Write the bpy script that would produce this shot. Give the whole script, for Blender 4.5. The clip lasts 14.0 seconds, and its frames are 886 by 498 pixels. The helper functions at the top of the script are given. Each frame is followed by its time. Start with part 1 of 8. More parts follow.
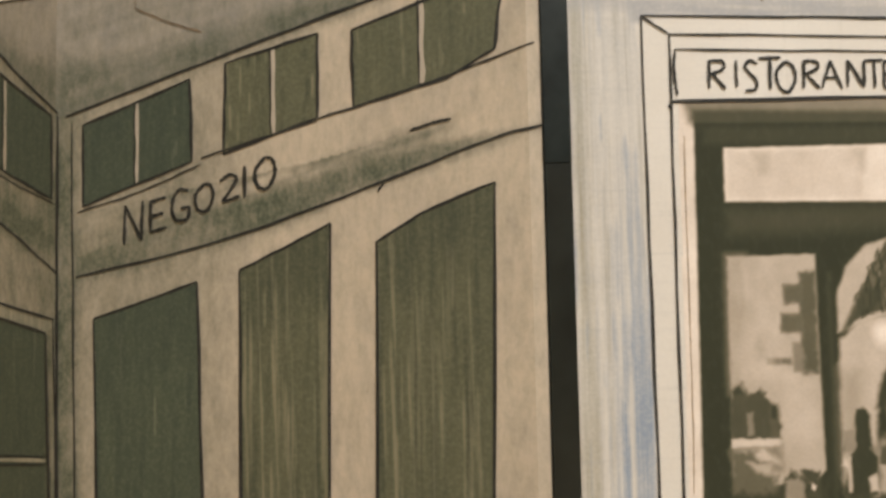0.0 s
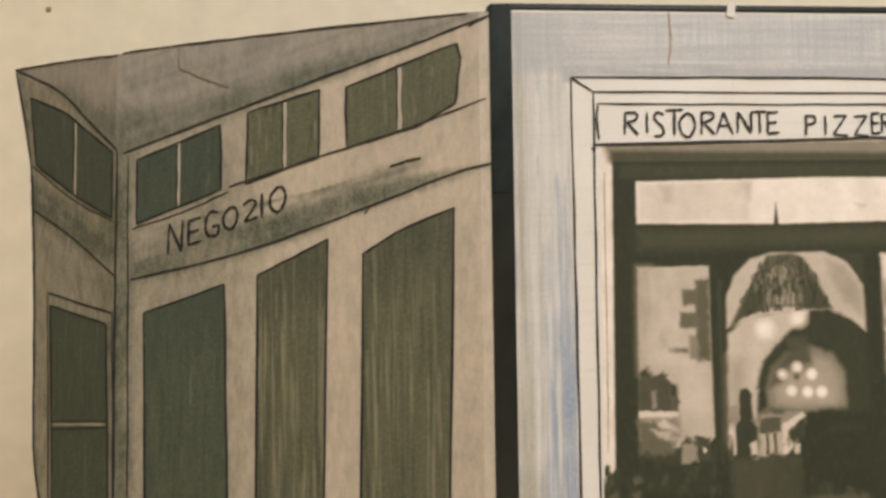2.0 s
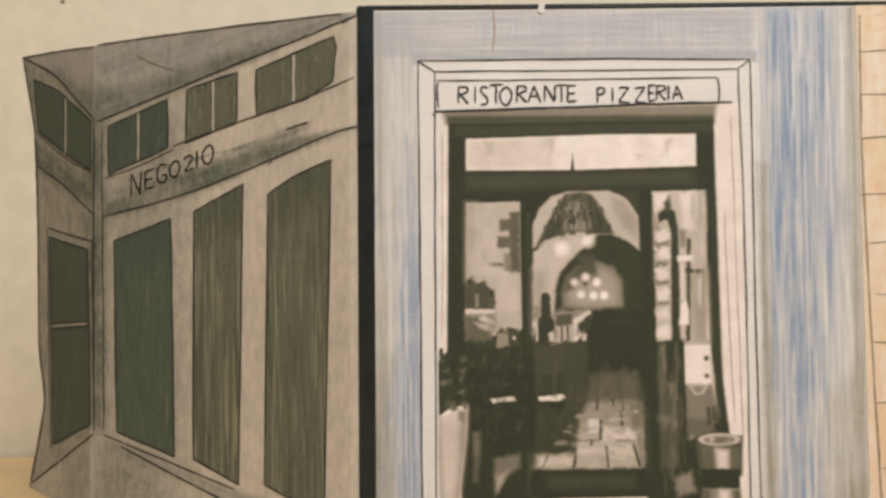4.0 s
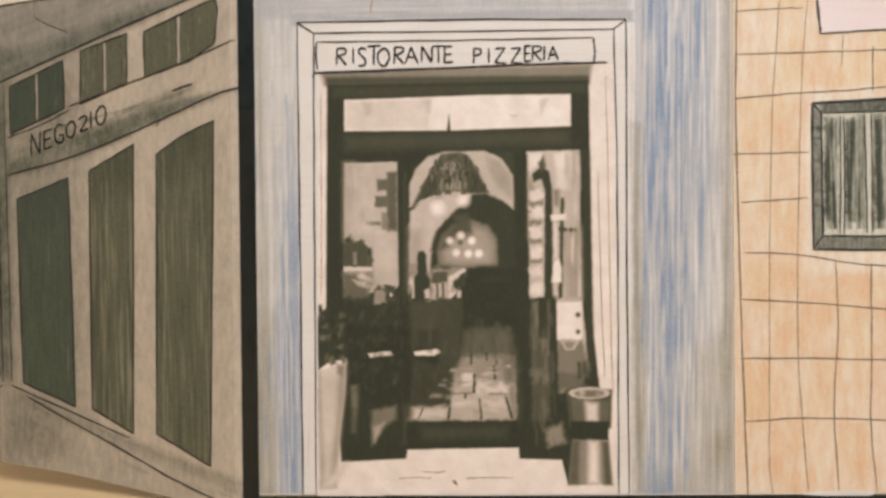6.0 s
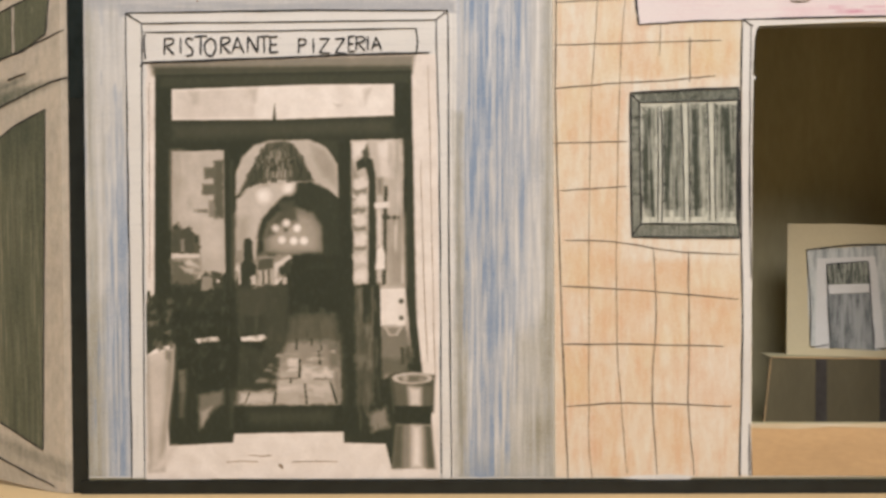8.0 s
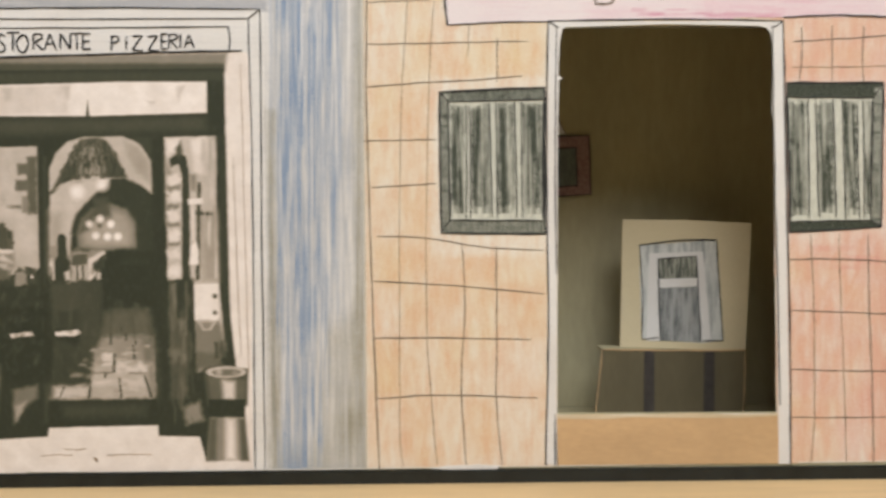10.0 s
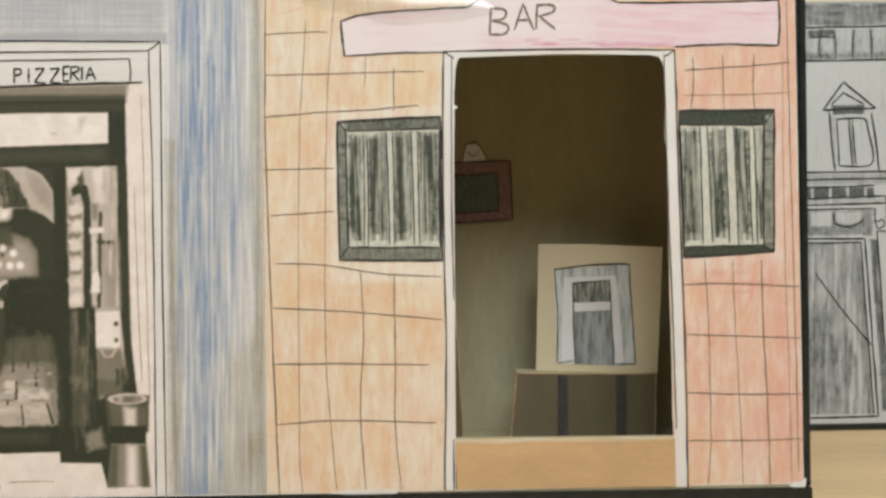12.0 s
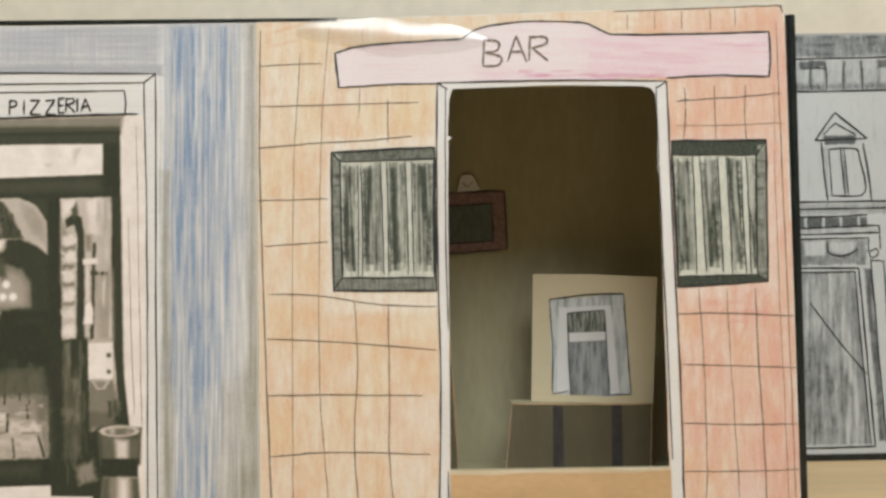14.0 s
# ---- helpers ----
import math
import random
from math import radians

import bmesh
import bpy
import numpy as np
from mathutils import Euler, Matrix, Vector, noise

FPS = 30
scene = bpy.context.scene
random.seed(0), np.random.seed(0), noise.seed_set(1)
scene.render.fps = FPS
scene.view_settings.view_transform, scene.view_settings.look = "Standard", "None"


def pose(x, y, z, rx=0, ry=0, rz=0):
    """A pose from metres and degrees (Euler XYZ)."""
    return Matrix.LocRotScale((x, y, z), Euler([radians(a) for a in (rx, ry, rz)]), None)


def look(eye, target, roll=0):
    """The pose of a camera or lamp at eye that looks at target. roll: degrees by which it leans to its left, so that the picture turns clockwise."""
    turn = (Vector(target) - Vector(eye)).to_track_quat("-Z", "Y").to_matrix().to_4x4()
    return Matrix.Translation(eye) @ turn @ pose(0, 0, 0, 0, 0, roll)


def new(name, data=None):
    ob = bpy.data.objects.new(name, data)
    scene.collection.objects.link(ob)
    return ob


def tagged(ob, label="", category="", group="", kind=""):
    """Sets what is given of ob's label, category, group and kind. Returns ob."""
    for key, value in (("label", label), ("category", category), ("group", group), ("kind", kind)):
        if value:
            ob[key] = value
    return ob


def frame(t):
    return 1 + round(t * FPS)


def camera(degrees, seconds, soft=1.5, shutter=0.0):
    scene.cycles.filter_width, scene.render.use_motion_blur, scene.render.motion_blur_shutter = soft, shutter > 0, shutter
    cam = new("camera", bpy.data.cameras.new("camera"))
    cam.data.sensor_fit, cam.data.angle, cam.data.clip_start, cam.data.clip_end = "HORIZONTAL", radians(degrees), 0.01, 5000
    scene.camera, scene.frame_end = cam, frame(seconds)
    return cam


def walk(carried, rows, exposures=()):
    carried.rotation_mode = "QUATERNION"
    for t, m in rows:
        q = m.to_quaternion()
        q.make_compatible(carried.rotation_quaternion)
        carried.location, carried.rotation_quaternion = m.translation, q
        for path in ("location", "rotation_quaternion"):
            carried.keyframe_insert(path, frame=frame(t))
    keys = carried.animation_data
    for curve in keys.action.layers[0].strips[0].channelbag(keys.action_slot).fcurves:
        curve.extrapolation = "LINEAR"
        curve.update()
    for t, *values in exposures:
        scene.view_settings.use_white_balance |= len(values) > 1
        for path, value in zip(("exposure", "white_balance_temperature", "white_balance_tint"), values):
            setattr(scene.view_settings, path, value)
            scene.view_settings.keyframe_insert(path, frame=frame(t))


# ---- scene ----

# ---- camera and walk ----
PATH = [
    (0, (-0.0620, -0.1864, 0.1154), (-0.0278, 0.1611, 0.1402), -1.16),
    (0.5, (-0.0595, -0.2035, 0.1130), (-0.0290, 0.1441, 0.1404), -1.05),
    (1, (-0.0570, -0.2155, 0.1124), (-0.0299, 0.1322, 0.1410), -0.87),
    (1.5, (-0.0543, -0.2283, 0.1101), (-0.0306, 0.1195, 0.1412), -0.77),
    (2, (-0.0490, -0.2415, 0.1114), (-0.0294, 0.1067, 0.1404), -0.58),
    (2.5, (-0.0336, -0.2632, 0.1082), (-0.0225, 0.0856, 0.1343), -0.55),
    (3, (-0.0205, -0.2856, 0.1045), (-0.0131, 0.0636, 0.1270), -0.53),
    (3.5, (-0.0099, -0.2996, 0.0991), (-0.0050, 0.0499, 0.1172), -0.57),
    (4, (0.0084, -0.3283, 0.0943), (0.0086, 0.0214, 0.1106), -0.52),
    (4.2, (0.0171, -0.3349, 0.0946), (0.0135, 0.0148, 0.1090), -0.46),
    (6.5, (0.0730, -0.3362, 0.0988), (0.0651, 0.0137, 0.0927), -0.52),
    (7, (0.0903, -0.3364, 0.0959), (0.0821, 0.0135, 0.0907), -0.52),
    (7.5, (0.1103, -0.3381, 0.0934), (0.1015, 0.0118, 0.0891), -0.44),
    (10, (0.1848, -0.3465, 0.0947), (0.1900, 0.0034, 0.0867), -0.36),
    (10.5, (0.2095, -0.3474, 0.0961), (0.2155, 0.0024, 0.0881), -0.43),
    (11, (0.2240, -0.3488, 0.0963), (0.2285, 0.0011, 0.0899), -0.57),
    (11.5, (0.2237, -0.3505, 0.0971), (0.2288, -0.0006, 0.0928), -0.60),
    (12, (0.2239, -0.3519, 0.0974), (0.2293, -0.0019, 0.0967), -0.69),
    (12.5, (0.2239, -0.3516, 0.0973), (0.2299, -0.0017, 0.0998), -0.74),
    (13, (0.2241, -0.3518, 0.0974), (0.2306, -0.0019, 0.1030), -0.76),
    (13.5, (0.2240, -0.3521, 0.0978), (0.2312, -0.0022, 0.1058), -0.80),
    (14, (0.2246, -0.3519, 0.0972), (0.2317, -0.0022, 0.1083), -0.83),
]
cam = camera(52.0, 14.0, soft=2.9, shutter=0.5)
walk(cam, [(t, look(eye, target, roll)) for t, eye, target, roll in PATH],
     exposures=[(0.0, 0.0, 6350, 9), (4.2, 0.0, 6050, 12), (6.5, 0.0, 6000, 14), (7.5, 0.0, 6050, 13), (10.0, 0.0, 5780, 9), (11.0, -0.01, 5760, 7), (14.0, -0.03, 5650, 6)])

# ---- light: a warm unseen lamp in a small room added for bounce ----
world = bpy.data.worlds.new("room_air")
scene.world = world
world.use_nodes = True
world.node_tree.nodes["Background"].inputs[0].default_value = (1.0, 0.93, 0.82, 1)
world.node_tree.nodes["Background"].inputs[1].default_value = 0.10


def area_lamp(name, eye, target, size, watts, colour):
    data = bpy.data.lights.new(name, "AREA")
    data.shape, data.size, data.energy, data.color = "DISK", size, watts, colour
    ob = new(name, data)
    ob.matrix_world = look(eye, target)
    return ob


# no fixture is known; a broad disc placed to suit the shadows
area_lamp("unseen_lamp_light", (0.34, -0.84, 0.97), (0.2, 0.0, 0.1), 0.8, 16.7, (1.0, 0.95, 0.885))

# ---- materials ----
MM = 0.001


def nodes_of(name, rough=0.8, spec=0.3):
    m = bpy.data.materials.new(name)
    m.use_nodes = True
    t = m.node_tree
    b = t.nodes["Principled BSDF"]
    b.inputs["Roughness"].default_value = rough
    b.inputs["Specular IOR Level"].default_value = spec
    return m, t, b


def noise_node(t, scale, stretch=(1, 1, 1), detail=3.0, rough=0.55, turn=0.0):
    co = t.nodes.new("ShaderNodeTexCoord")
    mp = t.nodes.new("ShaderNodeMapping")
    mp.inputs["Scale"].default_value = stretch
    mp.inputs["Rotation"].default_value = (0, turn, 0)
    n = t.nodes.new("ShaderNodeTexNoise")
    n.inputs["Scale"].default_value = scale
    n.inputs["Detail"].default_value = detail
    n.inputs["Roughness"].default_value = rough
    t.links.new(co.outputs["Object"], mp.inputs[0])
    t.links.new(mp.outputs[0], n.inputs["Vector"])
    return n.outputs["Fac"]


def ramp(t, fac, low, high, a=0.0, b=1.0):
    r = t.nodes.new("ShaderNodeMapRange")
    r.inputs["From Min"].default_value, r.inputs["From Max"].default_value = low, high
    r.inputs["To Min"].default_value, r.inputs["To Max"].default_value = a, b
    t.links.new(fac, r.inputs["Value"])
    return r.outputs[0]


def mix(t, fac, a, b, mode="MIX"):
    m = t.nodes.new("ShaderNodeMix")
    m.data_type, m.blend_type = "RGBA", mode
    for socket, v in ((m.inputs[0], fac), (m.inputs[6], a), (m.inputs[7], b)):
        if isinstance(v, (int, float)):
            socket.default_value = v
        elif isinstance(v, tuple):
            socket.default_value = (*v[:3], 1)
        else:
            t.links.new(v, socket)
    return m.outputs[2]


def times_(t, a, b):
    m = t.nodes.new("ShaderNodeMath")
    m.operation = "MULTIPLY"
    for socket, v in ((m.inputs[0], a), (m.inputs[1], b)):
        if isinstance(v, (int, float)):
            socket.default_value = v
        else:
            t.links.new(v, socket)
    return m.outputs[0]


def bump(t, b, fac, strength=0.2, depth=0.0002):
    n = t.nodes.new("ShaderNodeBump")
    n.inputs["Strength"].default_value, n.inputs["Distance"].default_value = strength, depth
    t.links.new(fac, n.inputs["Height"])
    t.links.new(n.outputs[0], b.inputs["Normal"])


def paper(name, colour, second, rough=0.75, spec=0.25):
    """Drawing paper: fine tooth, broad faint stains."""
    m, t, b = nodes_of(name, rough, spec)
    stain = ramp(t, noise_node(t, 28, detail=4), 0.35, 0.68)
    tooth = noise_node(t, 900, detail=2)
    c = mix(t, stain, colour, second)
    c = mix(t, ramp(t, tooth, 0.3, 0.75, 0.0, 0.16), c, tuple(v * 0.6 for v in colour))
    t.links.new(c, b.inputs["Base Color"])
    bump(t, b, tooth, 0.25)
    return m


def pencil(name, colour, dark, ground, cover=0.7, stretch=(1, 1, 0.03), scale=620, patch=22, rough=0.6, turn=0.0):
    """Coloured pencil on paper: streaks along the stroke, patchy pressure, paper showing through the tooth."""
    m, t, b = nodes_of(name, rough, 0.35)
    streak = noise_node(t, scale, stretch, detail=4, rough=0.7, turn=turn)
    press = noise_node(t, patch, (1, 1, 0.45), detail=3)
    tooth = noise_node(t, 1300, detail=2)
    lead = mix(t, ramp(t, press, 0.35, 0.66), colour, dark)
    cut = 1.0 - cover
    mask = ramp(t, streak, 0.30 + cut * 0.35, 0.48 + cut * 0.35)
    grain = ramp(t, tooth, 0.25, 0.6, 0.55, 1.0)
    c = mix(t, times_(t, mask, grain), ground, lead)
    t.links.new(c, b.inputs["Base Color"])
    bump(t, b, tooth, 0.2)
    return m


def plain(name, colour, rough=0.6, spec=0.4, vary=0.25, scale=60, stretch=(1, 1, 1), relief=0.15):
    m, t, b = nodes_of(name, rough, spec)
    n = noise_node(t, scale, stretch, detail=5)
    fine = noise_node(t, scale * 14, stretch, detail=2)
    c = mix(t, ramp(t, n, 0.3, 0.7), tuple(v * (1 - vary) for v in colour), tuple(min(0.95, v * (1 + vary)) for v in colour))
    c = mix(t, ramp(t, fine, 0.3, 0.75, 0.0, 0.2), c, tuple(v * 0.5 for v in colour))
    t.links.new(c, b.inputs["Base Color"])
    bump(t, b, fine, relief)
    return m


def layered(name, ground, second, coats, floor=0.72):
    """Paper with coats of pencil: (attribute of pressure, colour, stretch of the stroke, scale, softness)."""
    m, t, b = nodes_of(name, 0.62, 0.32)
    tooth = noise_node(t, 1100, detail=2)
    c = mix(t, ramp(t, noise_node(t, 26, detail=4), 0.35, 0.68), ground, second)
    c = mix(t, ramp(t, tooth, 0.3, 0.75, 0.0, 0.14), c, tuple(v * 0.6 for v in ground))
    for key, colour, stretch, scale, low, high in coats:
        at = t.nodes.new("ShaderNodeAttribute")
        at.attribute_name = key
        add = t.nodes.new("ShaderNodeMath")
        add.operation = "ADD"
        t.links.new(at.outputs["Fac"], add.inputs[0])
        t.links.new(noise_node(t, scale, stretch, detail=5, rough=0.72), add.inputs[1])
        body = ramp(t, add.outputs[0], low, high)
        body = times_(t, body, ramp(t, tooth, 0.22, 0.6, floor, 1.0))
        c = mix(t, body, c, colour)
    t.links.new(c, b.inputs["Base Color"])
    bump(t, b, tooth, 0.2)
    return m


def photo_print(name):
    """A black and white photograph printed on plain paper: the ink tone comes with the sheet."""
    m, t, b = nodes_of(name, 0.65, 0.08)
    at = t.nodes.new("ShaderNodeAttribute")
    at.attribute_name = "tone"
    band = t.nodes.new("ShaderNodeValToRGB")
    t.links.new(at.outputs["Fac"], band.inputs[0])
    stops = band.color_ramp.elements
    # the darkest ink stops are lifted, which puts haze into the print
    stops[0].position, stops[0].color = 0.0, (0.022, 0.0255, 0.017, 1)
    stops[1].position, stops[1].color = 1.0, (0.87, 0.80, 0.745, 1)
    for at_tone, ink in ((0.05, (0.047, 0.052, 0.034, 1)), (0.16, (0.125, 0.118, 0.082, 1)), (0.45, (0.385, 0.335, 0.275, 1)), (0.75, (0.66, 0.585, 0.525, 1))):
        stops.new(at_tone).color = ink
    c = band.outputs["Color"]
    c = mix(t, ramp(t, noise_node(t, 1500, detail=2), 0.35, 0.72, 0.0, 0.09), c, (0.05, 0.048, 0.036))
    c = mix(t, ramp(t, noise_node(t, 700, (1, 1, 0.5), detail=3), 0.5, 0.8, 0.0, 0.035), c, (0.42, 0.38, 0.32))
    t.links.new(c, b.inputs["Base Color"])
    return m


def clear_film(name):
    """Clear sticky tape: see-through, with a sharp sheen."""
    m = bpy.data.materials.new(name)
    m.use_nodes = True
    t = m.node_tree
    clear, gloss, both = t.nodes.new("ShaderNodeBsdfTransparent"), t.nodes.new("ShaderNodeBsdfGlossy"), t.nodes.new("ShaderNodeMixShader")
    gloss.inputs["Roughness"].default_value = 0.34
    both.inputs[0].default_value = 0.12
    t.links.new(clear.outputs[0], both.inputs[1])
    t.links.new(gloss.outputs[0], both.inputs[2])
    t.links.new(both.outputs[0], t.nodes["Material Output"].inputs[0])
    return m


UP, ACROSS = (1, 1, 0.022), (0.025, 1, 1)
WING_PAPER = layered("tan_paper_with_green_shading", (0.58, 0.50, 0.40), (0.53, 0.455, 0.365),
                     [("grey", (0.31, 0.29, 0.27), (1, 1, 0.6), 160, 0.35, 1.45), ("lead", (0.072, 0.088, 0.060), (1, 1, 0.4), 420, 0.34, 1.46)], 0.84)
STONE_PAPER = layered("white_paper_with_blue_shading", (0.71, 0.69, 0.66), (0.65, 0.62, 0.58),
                      [("pale", (0.42, 0.42, 0.42), UP, 640, 0.60, 1.10), ("olive", (0.265, 0.245, 0.175), UP, 600, 0.60, 1.14), ("blue", (0.18, 0.255, 0.38), UP, 900, 0.62, 1.16),
                       ("flat", (0.37, 0.375, 0.395), ACROSS, 600, 0.52, 1.16)])
TILE_PAPER = layered("white_paper_with_peach_shading", (0.73, 0.685, 0.60), (0.71, 0.645, 0.545),
                     [("yellow", (0.64, 0.49, 0.25), (1, 1, 0.22), 260, 0.50, 1.4), ("peach", (0.62, 0.37, 0.205), (1, 1, 0.22), 260, 0.52, 1.36), ("rose", (0.60, 0.31, 0.245), (1, 1, 0.22), 260, 0.54, 1.34)])
SIGN_PAPER = layered("pink_pencil_on_paper", (0.73, 0.66, 0.655), (0.71, 0.62, 0.62),
                     [("pink", (0.64, 0.40, 0.46), (0.06, 1, 1), 420, 0.54, 1.4), ("red", (0.50, 0.13, 0.24), (0.06, 1, 1), 500, 0.58, 1.2)])
SHUTTER_PAPER = layered("black_green_pencil_on_paper", (0.60, 0.60, 0.51), (0.55, 0.55, 0.46), [("lead", (0.028, 0.036, 0.022), (1, 1, 0.3), 700, 0.20, 1.34)], 0.9)
OLIVE_PAPER = layered("olive_pencil_on_paper", (0.27, 0.25, 0.17), (0.22, 0.205, 0.14),
                      [("lead", (0.096, 0.102, 0.064), (1, 1, 0.05), 800, 0.46, 1.06), ("dark", (0.034, 0.045, 0.032), (1, 1, 0.08), 700, 0.58, 1.3)])
TEAL_PAPER = layered("teal_pencil_on_paper", (0.19, 0.20, 0.145), (0.16, 0.17, 0.125),
                     [("lead", (0.066, 0.084, 0.057), (1, 1, 0.08), 800, 0.40, 1.04), ("dark", (0.030, 0.044, 0.036), (1, 1, 0.12), 700, 0.58, 1.3)])
FACADE_PAPER = layered("white_card_with_grey_pencil", (0.53, 0.545, 0.53), (0.49, 0.505, 0.49), [("lead", (0.065, 0.073, 0.072), (1, 1, 0.14), 520, 0.56, 1.24)])
PHOTO = photo_print("printed_photograph")
WHITE_PAPER = paper("white_drawing_paper", (0.70, 0.68, 0.65), (0.64, 0.61, 0.57))
TAN_PAPER = paper("tan_drawing_paper", (0.46, 0.41, 0.345), (0.40, 0.355, 0.295))
GREY_PAPER = paper("grey_drawing_paper", (0.39, 0.39, 0.37), (0.335, 0.335, 0.32))
INK = plain("black_pen_ink", (0.028, 0.028, 0.026), 0.6, 0.2, 0.4, 300)
FAINT_INK = plain("faint_pencil_line", (0.33, 0.24, 0.155), 0.7, 0.2, 0.5, 500)
THIN_INK = plain("grey_pencil_line", (0.175, 0.135, 0.095), 0.6, 0.3, 0.5, 500)
FRAME_GREY = pencil("grey_green_frame_pencil", (0.20, 0.20, 0.155), (0.15, 0.16, 0.125), (0.30, 0.28, 0.22), 0.75, scale=700)
TEAL_DARK = pencil("dark_teal_pencil", (0.10, 0.118, 0.112), (0.075, 0.092, 0.088), (0.15, 0.165, 0.15), 0.85, (1, 1, 0.3))
SHUTTER = pencil("black_green_pencil", (0.050, 0.058, 0.040), (0.024, 0.030, 0.022), (0.36, 0.36, 0.29), 0.80, scale=900)
SLATE = pencil("slate_grey_pencil", (0.135, 0.145, 0.138), (0.085, 0.093, 0.09), (0.33, 0.33, 0.315), 0.70, scale=420)
CARD_GREY = pencil("pale_grey_pencil", (0.34, 0.35, 0.335), (0.24, 0.25, 0.24), (0.56, 0.56, 0.52), 0.6, scale=420)
STRIP_TAPE = plain("dark_glossy_tape", (0.013, 0.018, 0.0175), 0.35, 0.16, 0.5, 140, relief=0.08)
PLUM = pencil("plum_pencil", (0.22, 0.125, 0.12), (0.17, 0.10, 0.098), (0.30, 0.20, 0.185), 0.8, (1, 1, 1), 500)
BLACK_GLOSS = plain("black_glossy_card", (0.013, 0.016, 0.0145), 0.28, 0.35, 0.4, 90, relief=0.05)
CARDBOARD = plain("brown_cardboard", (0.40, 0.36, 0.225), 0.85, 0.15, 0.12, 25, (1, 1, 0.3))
# Dark brown for the flap; on the counter front it paints in shade.
DARK_AND_SHADED_CARD = plain("dark_brown_card", (0.135, 0.112, 0.064), 0.8, 0.2, 0.2, 40, (1, 1, 0.3))
# Paler than the brown cardboard, to bounce light into the box.
BOUNCE_LINING = plain("pale_bounce_lining", (0.78, 0.76, 0.65), 0.85, 0.15, 0.05, 25)
KRAFT = plain("pale_kraft_card", (0.53, 0.355, 0.185), 0.8, 0.2, 0.14, 45, (0.4, 1, 1))
PALE_TEAR = paper("torn_cream_paper", (0.60, 0.50, 0.34), (0.50, 0.40, 0.25))
TAPE = clear_film("clear_glossy_tape")
PLASTER = plain("cream_wall_paint", (0.74, 0.67, 0.53), 0.75, 0.2, 0.012, 5, relief=0.03)
CEILING_PAINT = plain("white_ceiling_paint", (0.78, 0.76, 0.72), 0.85, 0.2, 0.04, 6)
WOOD = plain("pale_wood_veneer", (0.70, 0.51, 0.27), 0.42, 0.4, 0.12, 18, (0.12, 1, 1), relief=0.05)
FLOOR_WOOD = plain("brown_floor", (0.25, 0.17, 0.10), 0.5, 0.4, 0.25, 6)


# ---- shapes ----
CREASE = -133.5


def panel_depth(x):
    y = 0.36 * max(0.0, -25.0 - x)
    return y + (0.36 * (CREASE - x) if x < CREASE else 0.0)


def on_front(x, z, lift):
    return Vector((x * MM, -lift * MM, z * MM))


def on_panel(x, z, lift):
    s = 0.36 if x > CREASE else 0.72
    k = lift / math.hypot(1.0, s)
    return Vector(((x - k * s) * MM, (panel_depth(x) - k) * MM, z * MM))


def on_back(x, z, lift):
    return Vector((x * MM, (130 - lift) * MM, z * MM))


def on_card(x, z, lift):
    return Vector((x * MM, (72 - 0.3 * (x - 300) + 0.1 * (z - 60) - lift) * MM, z * MM))


def on_counter(x, z, lift):
    return Vector((x * MM, (62 - 0.2 * (x - 300) - lift) * MM, z * MM))


def on_flap(x, z, lift):
    return Vector((x * MM, (40 - lift) * MM, z * MM))


def on_inner(x, z, lift):
    return Vector((x * MM, (115 - lift) * MM, z * MM))


def link(name, bm, material, parent=None, label=""):
    data = bpy.data.meshes.new(name)
    bm.normal_update()
    bm.to_mesh(data)
    bm.free()
    data.materials.append(material)
    ob = new(name, data)
    if parent is not None:
        ob.parent = parent
    if label:
        ob["label"] = label
    return ob


part = link


def slab(surf, outline, lift=0.0, thick=0.3):
    """A sheet cut to an outline, with real thickness behind its face."""
    bm = bmesh.new()
    front = [bm.verts.new(surf(x, z, lift)) for x, z in outline]
    back = [bm.verts.new(surf(x, z, lift - thick)) for x, z in outline]
    n = len(outline)
    bm.faces.new(front)
    bm.faces.new(back[::-1])
    for i in range(n):
        bm.faces.new((front[i], back[i], back[(i + 1) % n], front[(i + 1) % n]))
    bmesh.ops.recalc_face_normals(bm, faces=bm.faces)
    bmesh.ops.triangulate(bm, faces=[f for f in bm.faces if len(f.verts) > 4])
    return bm


def block(bm, lo, hi, bevel=0.0):
    """A box between two corners, in mm, with worn edges."""
    m = Matrix.LocRotScale([(a + b) / 2 * MM for a, b in zip(lo, hi)], None, [(b - a) * MM for a, b in zip(lo, hi)])
    made = bmesh.ops.create_cube(bm, size=1.0, matrix=m)
    if bevel:
        edges = list({e for v in made["verts"] for e in v.link_edges})
        bmesh.ops.bevel(bm, geom=edges, offset=bevel * MM, segments=2, affect="EDGES")
    return bm


def smooth_line(points, steps=6):
    """Points along a hand-drawn curve through the given ones."""
    p = [Vector(q) for q in points]
    if len(p) == 2:
        return [p[0].lerp(p[1], i / steps) for i in range(steps + 1)]
    p = [2 * p[0] - p[1], *p, 2 * p[-1] - p[-2]]
    out = []
    for i in range(1, len(p) - 2):
        a, b, c, d = p[i - 1 : i + 3]
        for k in range(steps):
            u = k / steps
            out.append(0.5 * (2 * b + (c - a) * u + (2 * a - 5 * b + 4 * c - d) * u * u + (3 * b - a - 3 * c + d) * u ** 3))
    return out + [p[-2]]


